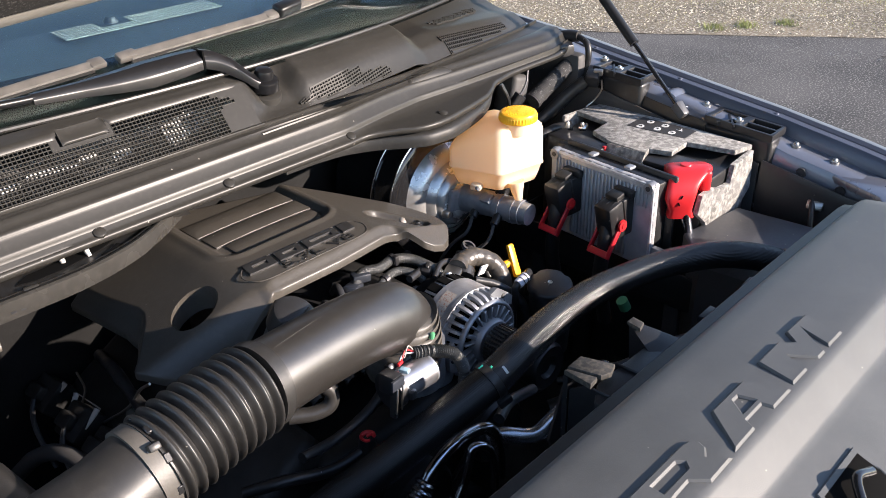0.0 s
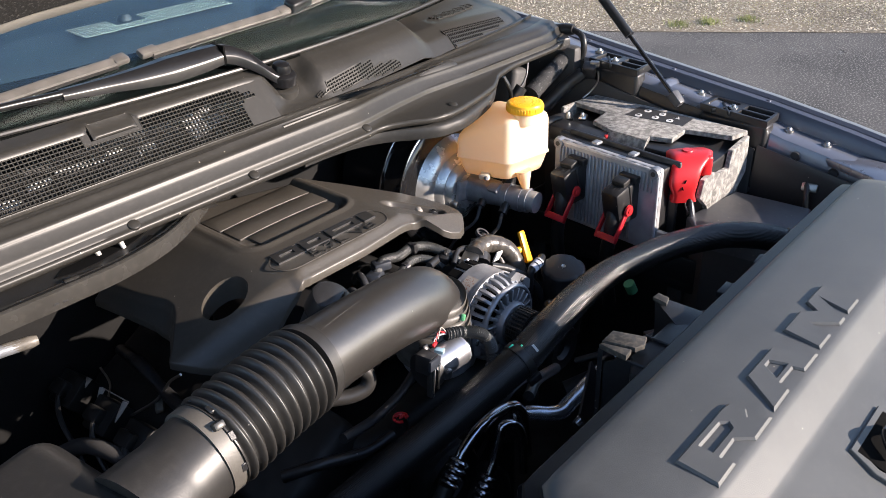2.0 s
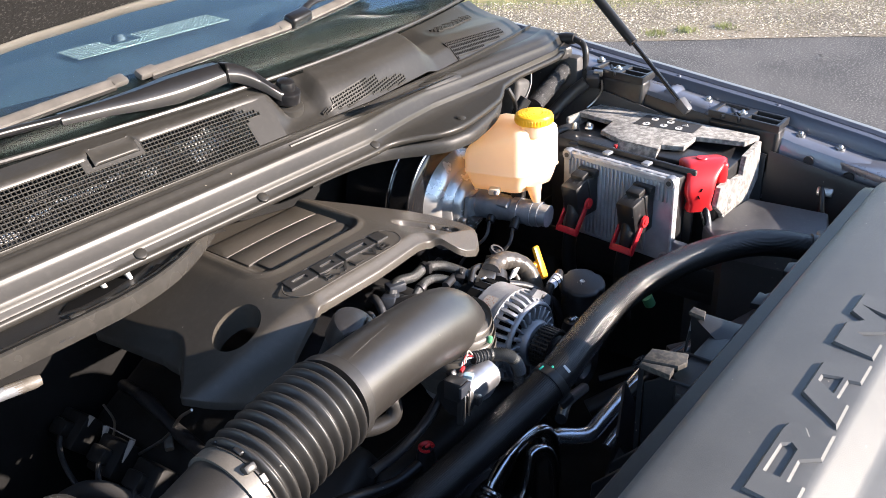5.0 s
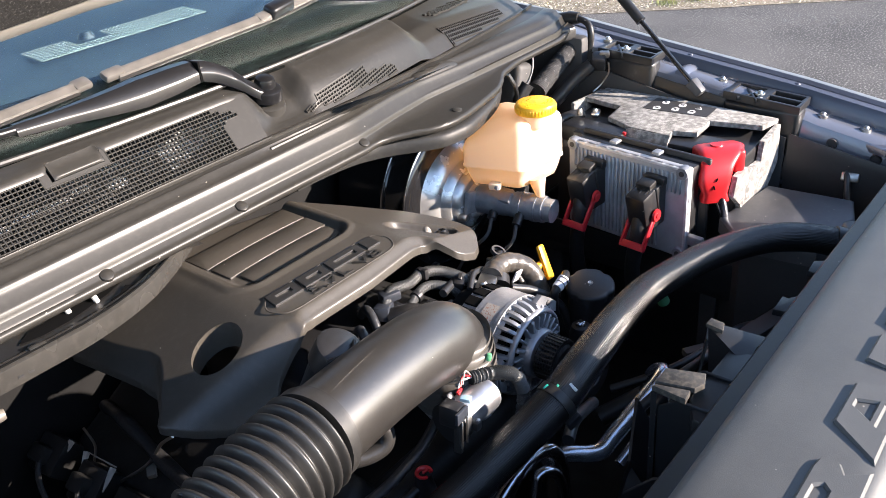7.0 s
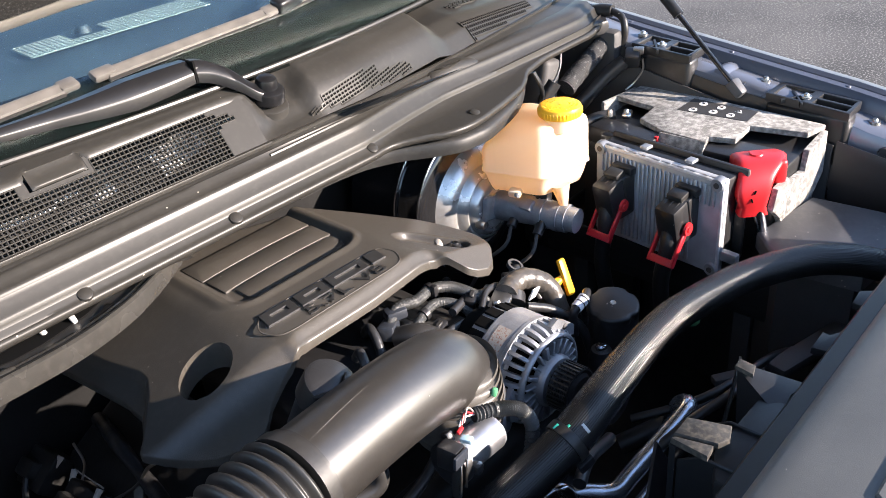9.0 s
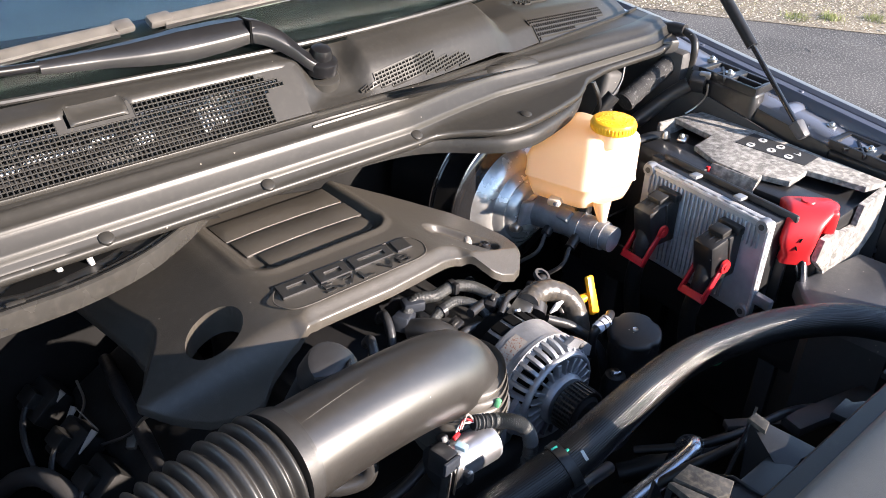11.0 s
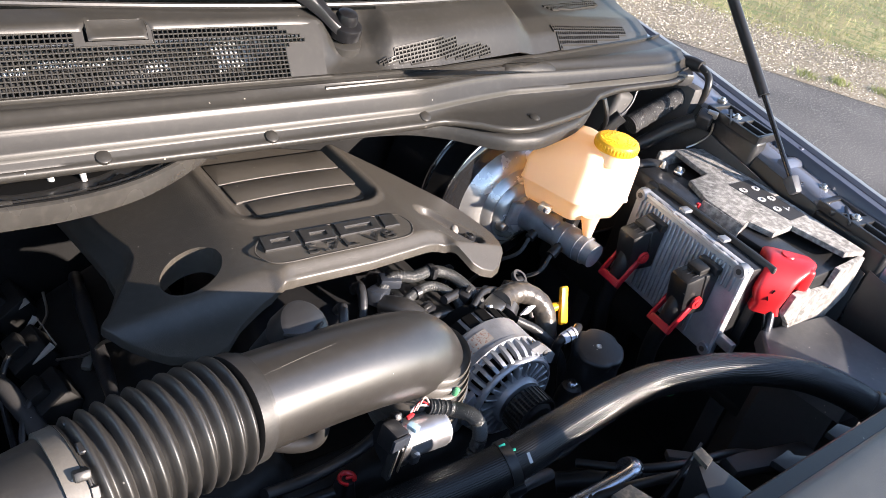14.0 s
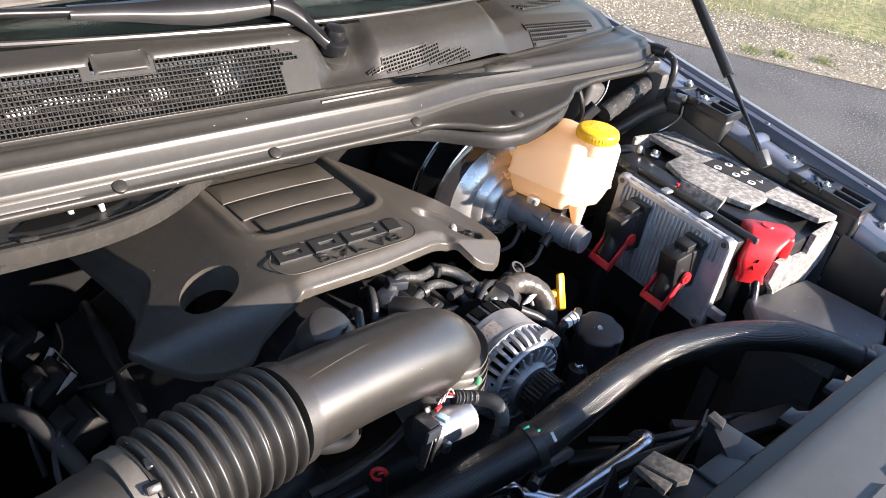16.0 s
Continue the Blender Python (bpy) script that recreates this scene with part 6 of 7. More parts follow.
def flat_blade(line):
    """A flat wiper blade: low spoiler ridge on a thin wide strip."""
    rows = []
    for p in curve(line, 6):
        rows.append([(p.x, p.y + dy, p.z + dz) for dy, dz in ((-0.0085, -0.004), (-0.0085, -0.001), (-0.003, 0.0035), (0.0, 0.0058), (0.002, 0.0060), (0.0035, 0.0048), (0.0085, 0.0010), (0.0085, -0.002))])
    bm = loft(rows, 0, closed=True)
    bmesh.ops.holes_fill(bm, edges=[e for e in bm.edges if e.is_boundary])
    bmesh.ops.recalc_face_normals(bm, faces=bm.faces)
    return bm


wiper = thing("windscreen_wiper", (0.72, 1.01, 1.40), "satin black wiper with pivot nut and spring cover", "wiper")
part("nut", lathe([(0, 0.0150), (0.007, 0.0147), (0.0120, 0.0120), (0.0142, 0.0065), (0.0146, -0.003)], T(0.718, 1.012, 1.4135, 14, 0, 0), 28), WIPER, wiper)
part("knuckle", lathe([(0, 0.010), (0.017, 0.010), (0.0205, 0.0075), (0.0215, 0.004), (0.0215, -0.007), (0.019, -0.009), (0, -0.009)], T(0.718, 1.012, 1.4035, 14, 0, 0), 32), WIPER, wiper)
part("spindle", lathe([(0.010, 0.004), (0.0125, 0.003), (0.0125, -0.006), (0.0165, -0.007), (0.0165, -0.012)], T(0.718, 1.014, 1.3935, 14, 0, 0), 24), STEEL, wiper)
part("root", pressed_bar([(0.722, 1.012, 1.4035, 0.034, 0.016), (0.700, 1.016, 1.4130, 0.031, 0.022), (0.678, 1.027, 1.4340, 0.029, 0.026), (0.655, 1.038, 1.4490, 0.029, 0.026), (0.637, 1.044, 1.4550, 0.030, 0.024)]), WIPER, wiper, angle=30)
part("spring_cover", pressed_bar([(0.633, 1.0450, 1.4550, 0.031, 0.024), (0.600, 1.048, 1.4530, 0.035, 0.028), (0.555, 1.050, 1.4510, 0.034, 0.030), (0.510, 1.051, 1.4510, 0.027, 0.024), (0.460, 1.052, 1.4530, 0.018, 0.017), (0.400, 1.0525, 1.4560, 0.014, 0.012)]), WIPER, wiper, angle=30)
passenger_blade = part("blade", flat_blade(BLADE_PASS), BLADE, wiper, "dusty grey wiper blade")
part("rubber", tube([(x, y - 0.004, z - 0.007) for x, y, z in BLADE_PASS], 0.0026, 6, 6), RUBBER, passenger_blade)
part("end_clip", rbox((0.024, 0.019, 0.010), T(0.512, 1.0988, 1.4665, 22, -3, 3), 0.004, 2), BLADE, passenger_blade)
part("rod", tube([(0.404, 1.0525, 1.456), (0.38, 1.053, 1.457), (0.31, 1.054, 1.460), (0.10, 1.060, 1.463), (-0.1, 1.064, 1.464)], 0.0052, 10, 4), WIPER, wiper)
# near-black block paints the shade in the joint between root and spring cover
part("hinge_gap_shade", rbox((0.0026, 0.030, 0.026), T(0.6355, 1.0447, 1.4545, 0, 0, 0), 0.0), HOLESHADE, wiper)
part("hinge_pin", lathe([(0, 0.002), (0.004, 0.002), (0.005, 0.0)], T(0.640, 1.0335, 1.4545, 70, 0, 0), 14), BLACK, wiper)
part("pivot_seat", lathe([(0.014, 0.0), (0.0225, -0.0005), (0.025, -0.002), (0.026, -0.006), (0.028, -0.012)], T(0.718, 1.014, 1.3925, 18, 0, 0), 32), COWL, cowl)
driver = thing("windscreen_wiper", (0.846, 1.11, 1.465), "black wiper arm on a dusty grey flat blade", "wiper")
blade = part("blade", flat_blade(BLADE_LINE), BLADE, driver, "dusty grey wiper blade")
part("rubber", tube([(x, y - 0.004, z - 0.008) for x, y, z in BLADE_LINE], 0.0030, 6, 6), RUBBER, blade)
for x, y, z in ((0.556, 1.0985, 1.467), (0.815, 1.1105, 1.4725)):
    part("end_clip", rbox((0.030, 0.017, 0.011), T(x, y, z, 25, -3, 3), 0.004, 2), BLADE, blade)
part("adapter", rbox((0.050, 0.024, 0.020), T(0.846, 1.112, 1.478, 20, -6, 8), 0.006, 3), WIPER, driver)
part("rod", tube([(0.852, 1.114, 1.484), (0.905, 1.128, 1.494), (0.985, 1.130, 1.490), (1.07, 1.115, 1.476), (1.17, 1.11, 1.455)], [0.0055, 0.0060, 0.0085, 0.0110, 0.0130], 14, 8, flat=0.6), WIPER, driver)
part("nut", lathe([(0, 0.012), (0.011, 0.010), (0.0125, 0.0)], T(1.175, 1.112, 1.462), 20), WIPER, driver)

# pale tone that paints sunlit edges beside the ignition coils
LITEDGE = material("sunlit_edge_tone", (0.30, 0.26, 0.22), 0.5, grain=(300, 0.3))

# ---- small parts between cover, tube and alternator ----
def hose_thing(name, pts, r, mat, label, cat="hose", n=8, seg=14):
    ob = thing(name, pts[0], label, cat)
    part("line", tube(pts, r, seg, n), mat, ob)
    return ob


SILVERTAPE = material("shiny_brown_tape", (0.062, 0.055, 0.047), 0.33, metal=0.0, grain=(140, 0.8), blotch=(60, 0.3))
h = hose_thing("wiring_harness", [(0.690, 0.812, 1.135), (0.716, 0.822, 1.150), (0.742, 0.811, 1.152), (0.771, 0.811, 1.154), (0.796, 0.793, 1.150), (0.812, 0.757, 1.135), (0.82, 0.74, 1.11)], lambda s: 0.0078 + 0.0003 * math.sin(s * 1500), LOOM, "ribbed grey wiring harness in front of the engine cover", "wiring", 20)
part("tie", tube([(0.765, 0.8115, 1.154), (0.772, 0.811, 1.154)], 0.0102, 16, 2), BLACK, h)
part("tie_head", rbox((0.008, 0.008, 0.016), T(0.769, 0.803, 1.156), 0.002), BLACK, h)
h = hose_thing("wiring_harness", [(0.690, 0.782, 1.12), (0.735, 0.795, 1.138), (0.765, 0.795, 1.142), (0.785, 0.772, 1.135), (0.795, 0.752, 1.11)], lambda s: 0.0068 + 0.0003 * math.sin(s * 1500), LOOM, "thinner ribbed wiring harness below the first", "wiring", 20)
part("tie", tube([(0.736, 0.795, 1.138), (0.743, 0.7955, 1.139)], 0.0090, 16, 2), BLACK, h)
h = hose_thing("taped_hose", [(0.838, 0.740, 1.136), (0.858, 0.748, 1.136), (0.885, 0.745, 1.134), (0.908, 0.728, 1.118), (0.912, 0.712, 1.090), (0.908, 0.70, 1.05), (0.90, 0.69, 0.98)], lambda s: 0.0150 + 0.0003 * math.sin(s * 420), SILVERTAPE, "hose wrapped in shiny brown-black tape beside the alternator", "hose", 16, 20)
part("paper_tag", rbox((0.020, 0.003, 0.018), T(0.880, 0.726, 1.120, 20, 15, 10), 0.001), WHITE, h, "white paper tag")
part("cuff", tube([(0.843, 0.735, 1.120), (0.853, 0.742, 1.127)], 0.018, 18, 2), BLACK, h)
b = thing("engine_bracket", (0.825, 0.735, 1.10), "oily metal bracket behind the alternator", "bracket")
part("plate", rbox((0.060, 0.026, 0.008), T(0.822, 0.738, 1.133, 8, -10, 20), 0.002), STEEL, b)
part("tab", rbox((0.016, 0.030, 0.008), T(0.846, 0.748, 1.138, 0, 0, 20), 0.002), BLACK, b)
bolt(b, (0.812, 0.735, 1.138), 0.006, 0.006, STEEL)
part("post", rbox((0.010, 0.010, 0.040), T(0.795, 0.805, 1.140), 0.002), BLACK, b)
ring = thing("coolant_elbow", (0.90, 0.78, 1.1), "small black coolant elbow with pale ring", "elbow")
part("elbow", tube([(0.880, 0.752, 1.105), (0.890, 0.766, 1.126), (0.902, 0.772, 1.129), (0.915, 0.766, 1.112), (0.92, 0.75, 1.08)], 0.0085, 16), TAPE, ring)
part("ring", lathe([(0.0080, 0.002), (0.0115, 0.002), (0.0120, 0.0), (0.0115, -0.004), (0.0080, -0.004)], T(0.899, 0.772, 1.138, 25, 10, 0), 24), DULL, ring)
inj = thing("fuel_rail", (0.66, 0.80, 1.08), "black fuel rail with injector plugs under the cover", "fuel rail")
part("rail", tube([(0.52, 0.790, 1.105), (0.70, 0.800, 1.105)], 0.011, 16, 2), SATIN, inj)
for x in (0.575, 0.655):
    part("injector", tube([(x, 0.795, 1.11), (x + 0.004, 0.770, 1.085), (x + 0.006, 0.755, 1.06)], 0.010, 14, 4), BLACK, inj)
    part("plug", rbox((0.020, 0.028, 0.018), T(x + 0.004, 0.778, 1.125, -35, 0, 0), 0.003), BLACK, inj)
part("loop", tube([(0.672, 0.838, 1.13), (0.668, 0.822, 1.148), (0.662, 0.803, 1.140), (0.654, 0.785, 1.115)], 0.0062, 12), TAPE, inj)
part("connector", rbox((0.034, 0.022, 0.020), T(0.690, 0.812, 1.136, 0, 15, 30), 0.003), GREYPLUG, inj, "slate grey connector")
part("connector", rbox((0.028, 0.020, 0.014), T(0.712, 0.820, 1.147, 0, 0, -20), 0.003), GREYPLUG, inj, "grey connector")
part("rear_boot", tube([(0.688, 0.80, 1.132), (0.705, 0.775, 1.135), (0.72, 0.755, 1.125)], [0.012, 0.016, 0.017], 16), RUBBER, inj)
for k in range(5):
    x = 0.54 + 0.03 * k
    part("runner", tube([(x, 0.83, 1.10), (x + 0.01, 0.79, 1.085 - 0.004 * k), (x + 0.015, 0.74, 1.05)], 0.009, 10, 5), SATIN, inj)

extra = thing("engine_wiring", (0.70, 0.78, 1.10), "tangle of black taped wires and plugs beside the alternator", "wiring")
for pts, r in (([(0.616, 0.790, 1.150), (0.612, 0.775, 1.165), (0.604, 0.755, 1.150), (0.60, 0.735, 1.12)], 0.0062), ([(0.560, 0.80, 1.13), (0.60, 0.775, 1.125), (0.66, 0.77, 1.14), (0.70, 0.765, 1.135)], 0.0052),
               ([(0.760, 0.765, 1.142), (0.80, 0.775, 1.138), (0.835, 0.775, 1.128), (0.86, 0.79, 1.115)], 0.0060), ([(0.79, 0.742, 1.140), (0.815, 0.755, 1.146), (0.84, 0.762, 1.140), (0.868, 0.775, 1.12)], 0.0045),
               ([(0.70, 0.735, 1.13), (0.735, 0.75, 1.132), (0.765, 0.755, 1.128)], 0.0050), ([(0.855, 0.72, 1.115), (0.885, 0.70, 1.10), (0.91, 0.672, 1.07), (0.92, 0.66, 1.02)], 0.0065)):
    part("wire", tube(pts, r, 10, 10), TAPE, extra)
for x, y, z, a in ((0.800, 0.768, 1.140, 30), (0.735, 0.768, 1.130, 10), (0.868, 0.758, 1.134, 60)):
    plug = part("plug", rbox((0.026, 0.016, 0.014), T(x, y, z, 8, -10, a), 0.0025, 2), BLACK, extra)
    part("latch", rbox((0.012, 0.006, 0.004), T(x, y - 0.002, z + 0.008, 8, -10, a), 0.001, 1), SATIN, plug)
dip = thing("dipstick", (0.96, 0.74, 1.0), "yellow T-shaped oil dipstick handle", "dipstick")
part("handle", rbox((0.0155, 0.008, 0.056), T(0.9690, 0.737, 1.0945, -24, 5, 0), 0.003, 2, 0.9), YELLOW, dip)
part("stub", tube([(0.966, 0.741, 1.092), (0.948, 0.747, 1.086), (0.941, 0.749, 1.083)], [0.0055, 0.0085, 0.0095], 14, 2), YELLOW, dip)
part("tube", tube([(0.946, 0.752, 1.088), (0.94, 0.76, 1.05), (0.93, 0.77, 0.95)], 0.006, 10), STEEL, dip)
pump = thing("steering_pump_cap", (0.945, 0.64, 1.0), "round dark pump reservoir with moulded lid", "reservoir")
SCALLOP = [(r * math.cos(a), r * math.sin(a)) for a, r in ((2 * math.pi * k / 60, 0.0355 - 0.0030 * max(0.0, math.cos(2 * math.pi * k / 60 * 4 + 0.6)) ** 6) for k in range(60))]
part("lid", prism(SCALLOP, -0.010, 0.002, T(0.943, 0.642, 1.100, 6, -6, 0), 0.005, 3), BLACK, pump)
part("lid_eye", lathe([(0.0, 0.0), (0.0022, 0.0), (0.0034, 0.0012), (0.0042, 0.0)], T(0.943, 0.642, 1.1022, 6, -6, 0), 14), STEEL, pump)
part("body", lathe([(0.033, 0), (0.034, -0.05), (0.030, -0.11), (0, -0.11)], T(0.945, 0.642, 1.090), 28), BLACK, pump)
TAGWHITE = material("white_tag_plastic", (0.55, 0.57, 0.64), 0.5, grain=(300, 0.1), blotch=(60, 0.2))
tag = thing("hose_tag", (0.915, 0.66, 1.09), "white plastic sleeve tag with dark marking on a pipe", "tag")
part("tag", tube([(0.900, 0.672, 1.1055), (0.920, 0.672, 1.1110)], [0.0078, 0.0086], 18, 2), TAGWHITE, tag)
for k in range(3):
    part("mark", tube([(0.9075 + 0.004 * k, 0.6715, 1.1078 + 0.0010 * k), (0.9090 + 0.004 * k, 0.6715, 1.1082 + 0.0010 * k)], 0.0084 + 0.0002 * k, 10 + k, 1), LABELBLACK, tag) if k != 1 else None
part("pipe", tube([(0.902, 0.676, 1.06), (0.896, 0.674, 1.09), (0.899, 0.672, 1.105), (0.921, 0.672, 1.111), (0.940, 0.682, 1.104), (0.948, 0.690, 1.06)], 0.0062, 12), BLACK, tag)
sens = thing("idler_bolt", (0.895, 0.635, 1.0), "dark idler stud with bright hex head", "bolt")
part("stud", lathe([(0, 0.0), (0.013, 0.0), (0.017, -0.012), (0.018, -0.05)], T(0.893, 0.628, 1.062), 20), BLACK, sens)
bolt(sens, (0.893, 0.628, 1.063), 0.008, 0.007, ALU)

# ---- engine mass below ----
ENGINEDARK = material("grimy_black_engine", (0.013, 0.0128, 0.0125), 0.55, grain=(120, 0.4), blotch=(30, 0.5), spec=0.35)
block_e = thing("engine_block", (0.62, 0.85, 0.62), "dark grimy engine block and heads in shadow", "engine")
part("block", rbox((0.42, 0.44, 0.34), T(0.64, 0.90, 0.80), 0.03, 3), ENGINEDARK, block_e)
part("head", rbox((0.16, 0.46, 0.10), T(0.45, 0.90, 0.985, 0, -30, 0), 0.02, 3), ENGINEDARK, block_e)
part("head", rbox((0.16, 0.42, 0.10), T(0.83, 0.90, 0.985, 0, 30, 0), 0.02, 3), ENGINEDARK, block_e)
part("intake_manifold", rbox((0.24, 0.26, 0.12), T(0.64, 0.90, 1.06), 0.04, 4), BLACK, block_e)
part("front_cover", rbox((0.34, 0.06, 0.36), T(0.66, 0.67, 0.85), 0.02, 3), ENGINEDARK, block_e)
for x, z, r in ((0.78, 0.93, 0.055), (0.62, 0.90, 0.06), (0.68, 0.78, 0.085), (0.90, 0.98, 0.04)):
    part("belt_pulley", lathe([(0, 0.0), (r * 0.4, 0.0), (r * 0.5, 0.008), (r * 0.9, 0.010), (r, 0.004), (r, -0.02)], T(x, 0.615, z, 90, 0, 0), 32), BLACK, block_e)
part("belt", tube([(0.78, 0.625, 0.99), (0.72, 0.625, 0.90), (0.62, 0.625, 0.84)], 0.010, 8, 4, flat=0.3), RUBBER, block_e)
marker = thing("transmission_line_clip", (0.55, 0.63, 1.03), "small red C-shaped clip on a dark fitting", "clip")
part("clip", tube([(0.551 + 0.0085 * math.cos(a), 0.634 + 0.0085 * math.sin(a), 1.052) for a in [radians(-40 + 32 * k) for k in range(10)]], 0.0030, 8, 3, flat=0.7), RED, marker)
part("clip_tongue", rbox((0.009, 0.0032, 0.004), T(0.554, 0.634, 1.0525, 0, 0, -10), 0.001, 1), RED, marker)
part("fitting", lathe([(0, 0.004), (0.010, 0.003), (0.012, -0.01), (0.016, -0.03)], T(0.552, 0.637, 1.046), 18), BLACK, marker)
part("line", tube([(0.552, 0.637, 1.03), (0.50, 0.65, 1.02), (0.44, 0.67, 1.03), (0.40, 0.70, 1.02)], 0.008, 10), BLACK, marker)
hose_thing("breather_hose", [(0.470, 0.655, 1.180), (0.494, 0.645, 1.164), (0.505, 0.638, 1.148), (0.499, 0.637, 1.133), (0.480, 0.645, 1.128), (0.455, 0.660, 1.130)], 0.0095, RUBBER, "grey rubber breather hose looping under the tube")
hose_thing("vacuum_line", [(0.44, 0.62, 1.10), (0.50, 0.63, 1.085), (0.555, 0.635, 1.09), (0.60, 0.64, 1.11)], 0.0065, BLACK, "thin black line under the intake tube")

# passenger-side cylinder bank: coils, plugs and wires deep in shadow
coils = thing("ignition_coils", (0.36, 1.0, 0.98), "dark ignition coils and plugs along the cylinder head", "ignition coil")
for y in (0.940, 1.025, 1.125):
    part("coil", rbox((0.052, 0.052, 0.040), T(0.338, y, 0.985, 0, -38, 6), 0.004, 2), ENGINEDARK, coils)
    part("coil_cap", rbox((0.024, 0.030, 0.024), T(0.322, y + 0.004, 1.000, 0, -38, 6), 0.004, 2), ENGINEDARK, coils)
    part("wire", tube([(0.318, y, 1.005), (0.30, y - 0.02, 0.99), (0.29, y - 0.05, 0.97), (0.29, y - 0.09, 0.93)], 0.004, 8), TAPE, coils)
# slivers draw sunlight on the edges of the dark coil boxes
for a, b in (((0.329, 1.104, 0.990), (0.354, 1.099, 1.014)), ((0.329, 0.988, 1.003), (0.355, 0.997, 1.019)), ((0.332, 1.049, 0.996), (0.353, 1.059, 1.016)), ((0.353, 1.060, 1.016), (0.360, 1.000, 1.014))):
    a, b = Vector(a), Vector(b)
    wide = 0.0045 if b.y < a.y + 0.02 and abs(a.y - b.y) < 0.02 else 0.0012
    part("lit_edge_sliver", tube([a, a.lerp(b, 0.5), b], [0.0008, wide * 0.7, wide], 6, 3, flat=0.35), LITEDGE, coils, "pale sliver painted as a sunlit box edge")
part("wire", tube([(0.400, 0.905, 1.085), (0.392, 0.925, 1.068), (0.386, 0.945, 1.040), (0.378, 0.965, 1.018), (0.36, 1.0, 0.99)], 0.0022, 8), STEEL, coils, "thin pale wire")
part("wire", tube([(0.372, 1.095, 1.025), (0.368, 1.066, 1.012), (0.352, 1.045, 1.005)], 0.0018, 8), STEEL, coils, "thin pale wire")
part("connector", rbox((0.020, 0.012, 0.010), T(0.383, 0.954, 1.016, 0, -20, 55), 0.002), CREAM, coils, "cream connector")
part("connector", rbox((0.016, 0.012, 0.014), T(0.370, 1.185, 1.0, 0, 0, 20), 0.002), BLUE, coils, "blue connector")
ac = hose_thing("ac_line", [(-0.06, 1.15, 1.12), (0.0, 1.05, 1.16), (0.10, 0.985, 1.185), (0.16, 0.978, 1.196), (0.200, 0.972, 1.200), (0.236, 0.966, 1.199)], [0.007, 0.007, 0.007, 0.0075, 0.0078, 0.0080], CAST, "bright crimped pipe fitting under the seal flap", "pipe")
part("white_cap", tube([(0.216, 0.970, 1.200), (0.245, 0.964, 1.1985), (0.255, 0.962, 1.198)], [0.0080, 0.0080, 0.0060], 20, 4), CREAM, ac, "cream plastic service cap")
for k in range(9):
    part("crimp", tube([(0.105 + 0.011 * k, 0.986 - 0.0017 * k, 1.187 + 0.0016 * k), (0.110 + 0.011 * k, 0.985 - 0.0017 * k, 1.188 + 0.0016 * k)], 0.0092 + 0.0010 * (k % 2), 18, 1), CAST if k % 3 else TAPE, ac)
hose_thing("heater_hose", [(0.25, 1.10, 0.90), (0.27, 1.04, 0.96), (0.29, 0.98, 0.99), (0.31, 0.90, 0.98), (0.33, 0.80, 0.95)], 0.012, DULL, "black heater hose running along the engine side")
hose_thing("wiring_bundle", [(0.42, 1.12, 1.02), (0.40, 1.02, 1.05), (0.39, 0.93, 1.04), (0.375, 0.84, 1.05), (0.36, 0.76, 1.03)], lambda s: 0.009 + 0.001 * math.sin(s * 900), TAPE, "taped wiring bundle beside the cover", "wiring", 14)

# ---- cooler pipes ----
def crimped(name, pts, r, at, way, label):
    ob = thing(name, pts[0], label, "pipe")
    part("pipe", tube(pts, r, 18, 8), ALU, ob)
    w = Vector(way).normalized()
    for k in range(4):
        a = Vector(at) - w * (0.002 + 0.010 * k)
        part("crimp", tube([a, a - w * 0.003, a - w * 0.007], [r + 0.0034, r + 0.0064, r + 0.0034], 20, 3), ALU, ob)
    part("rubber_end", tube([Vector(at) - w * 0.040, Vector(at) - w * 0.10 + Vector((-0.01, 0.0, -0.02)), Vector(at) - w * 0.15 + Vector((-0.03, 0.02, -0.08))], r + 0.003, 16, 5), RUBBER, ob)
    return ob


crimped("cooler_pipe", [(0.572, 0.549, 1.016), (0.582, 0.549, 1.026), (0.605, 0.549, 1.038), (0.633, 0.549, 1.042), (0.667, 0.549, 1.037), (0.683, 0.541, 1.033), (0.693, 0.535, 1.007), (0.695, 0.533, 0.947)], 0.0088, (0.572, 0.549, 1.016), (0.01, 0.0, 0.01), "polished aluminium cooler pipe with crimped collar")
crimped("cooler_pipe", [(0.608, 0.53, 0.974), (0.62, 0.53, 0.992), (0.629, 0.53, 1.017), (0.637, 0.53, 1.036), (0.653, 0.522, 1.032), (0.663, 0.516, 1.006), (0.665, 0.514, 0.946)], 0.0066, (0.608, 0.53, 0.974), (0.012, 0.0, 0.018), "thinner aluminium cooler pipe with crimped collar")
PIPEALU = material("pale_aluminium_pipe", (0.60, 0.62, 0.66), 0.24, metal=0.92, grain=(200, 0.05), blotch=(40, 0.12))
upper = thing("cooler_pipe", (0.80, 0.50, 1.0), "polished aluminium pipe running beside the fan shroud", "pipe")
part("pipe", tube([(0.690, 0.555, 1.006), (0.712, 0.538, 1.006), (0.730, 0.518, 1.003), (0.744, 0.508, 1.004), (0.765, 0.505, 1.011), (0.81, 0.498, 1.027), (0.853, 0.491, 1.042), (0.870, 0.491, 1.046), (0.884, 0.498, 1.042), (0.890, 0.512, 1.026), (0.888, 0.52, 0.99)], 0.0115, 20, 8), PIPEALU, upper)
part("lower_pipe", tube([(0.752, 0.488, 0.984), (0.80, 0.482, 1.002), (0.862, 0.473, 1.024)], 0.0070, 16, 4), PIPEALU, upper)
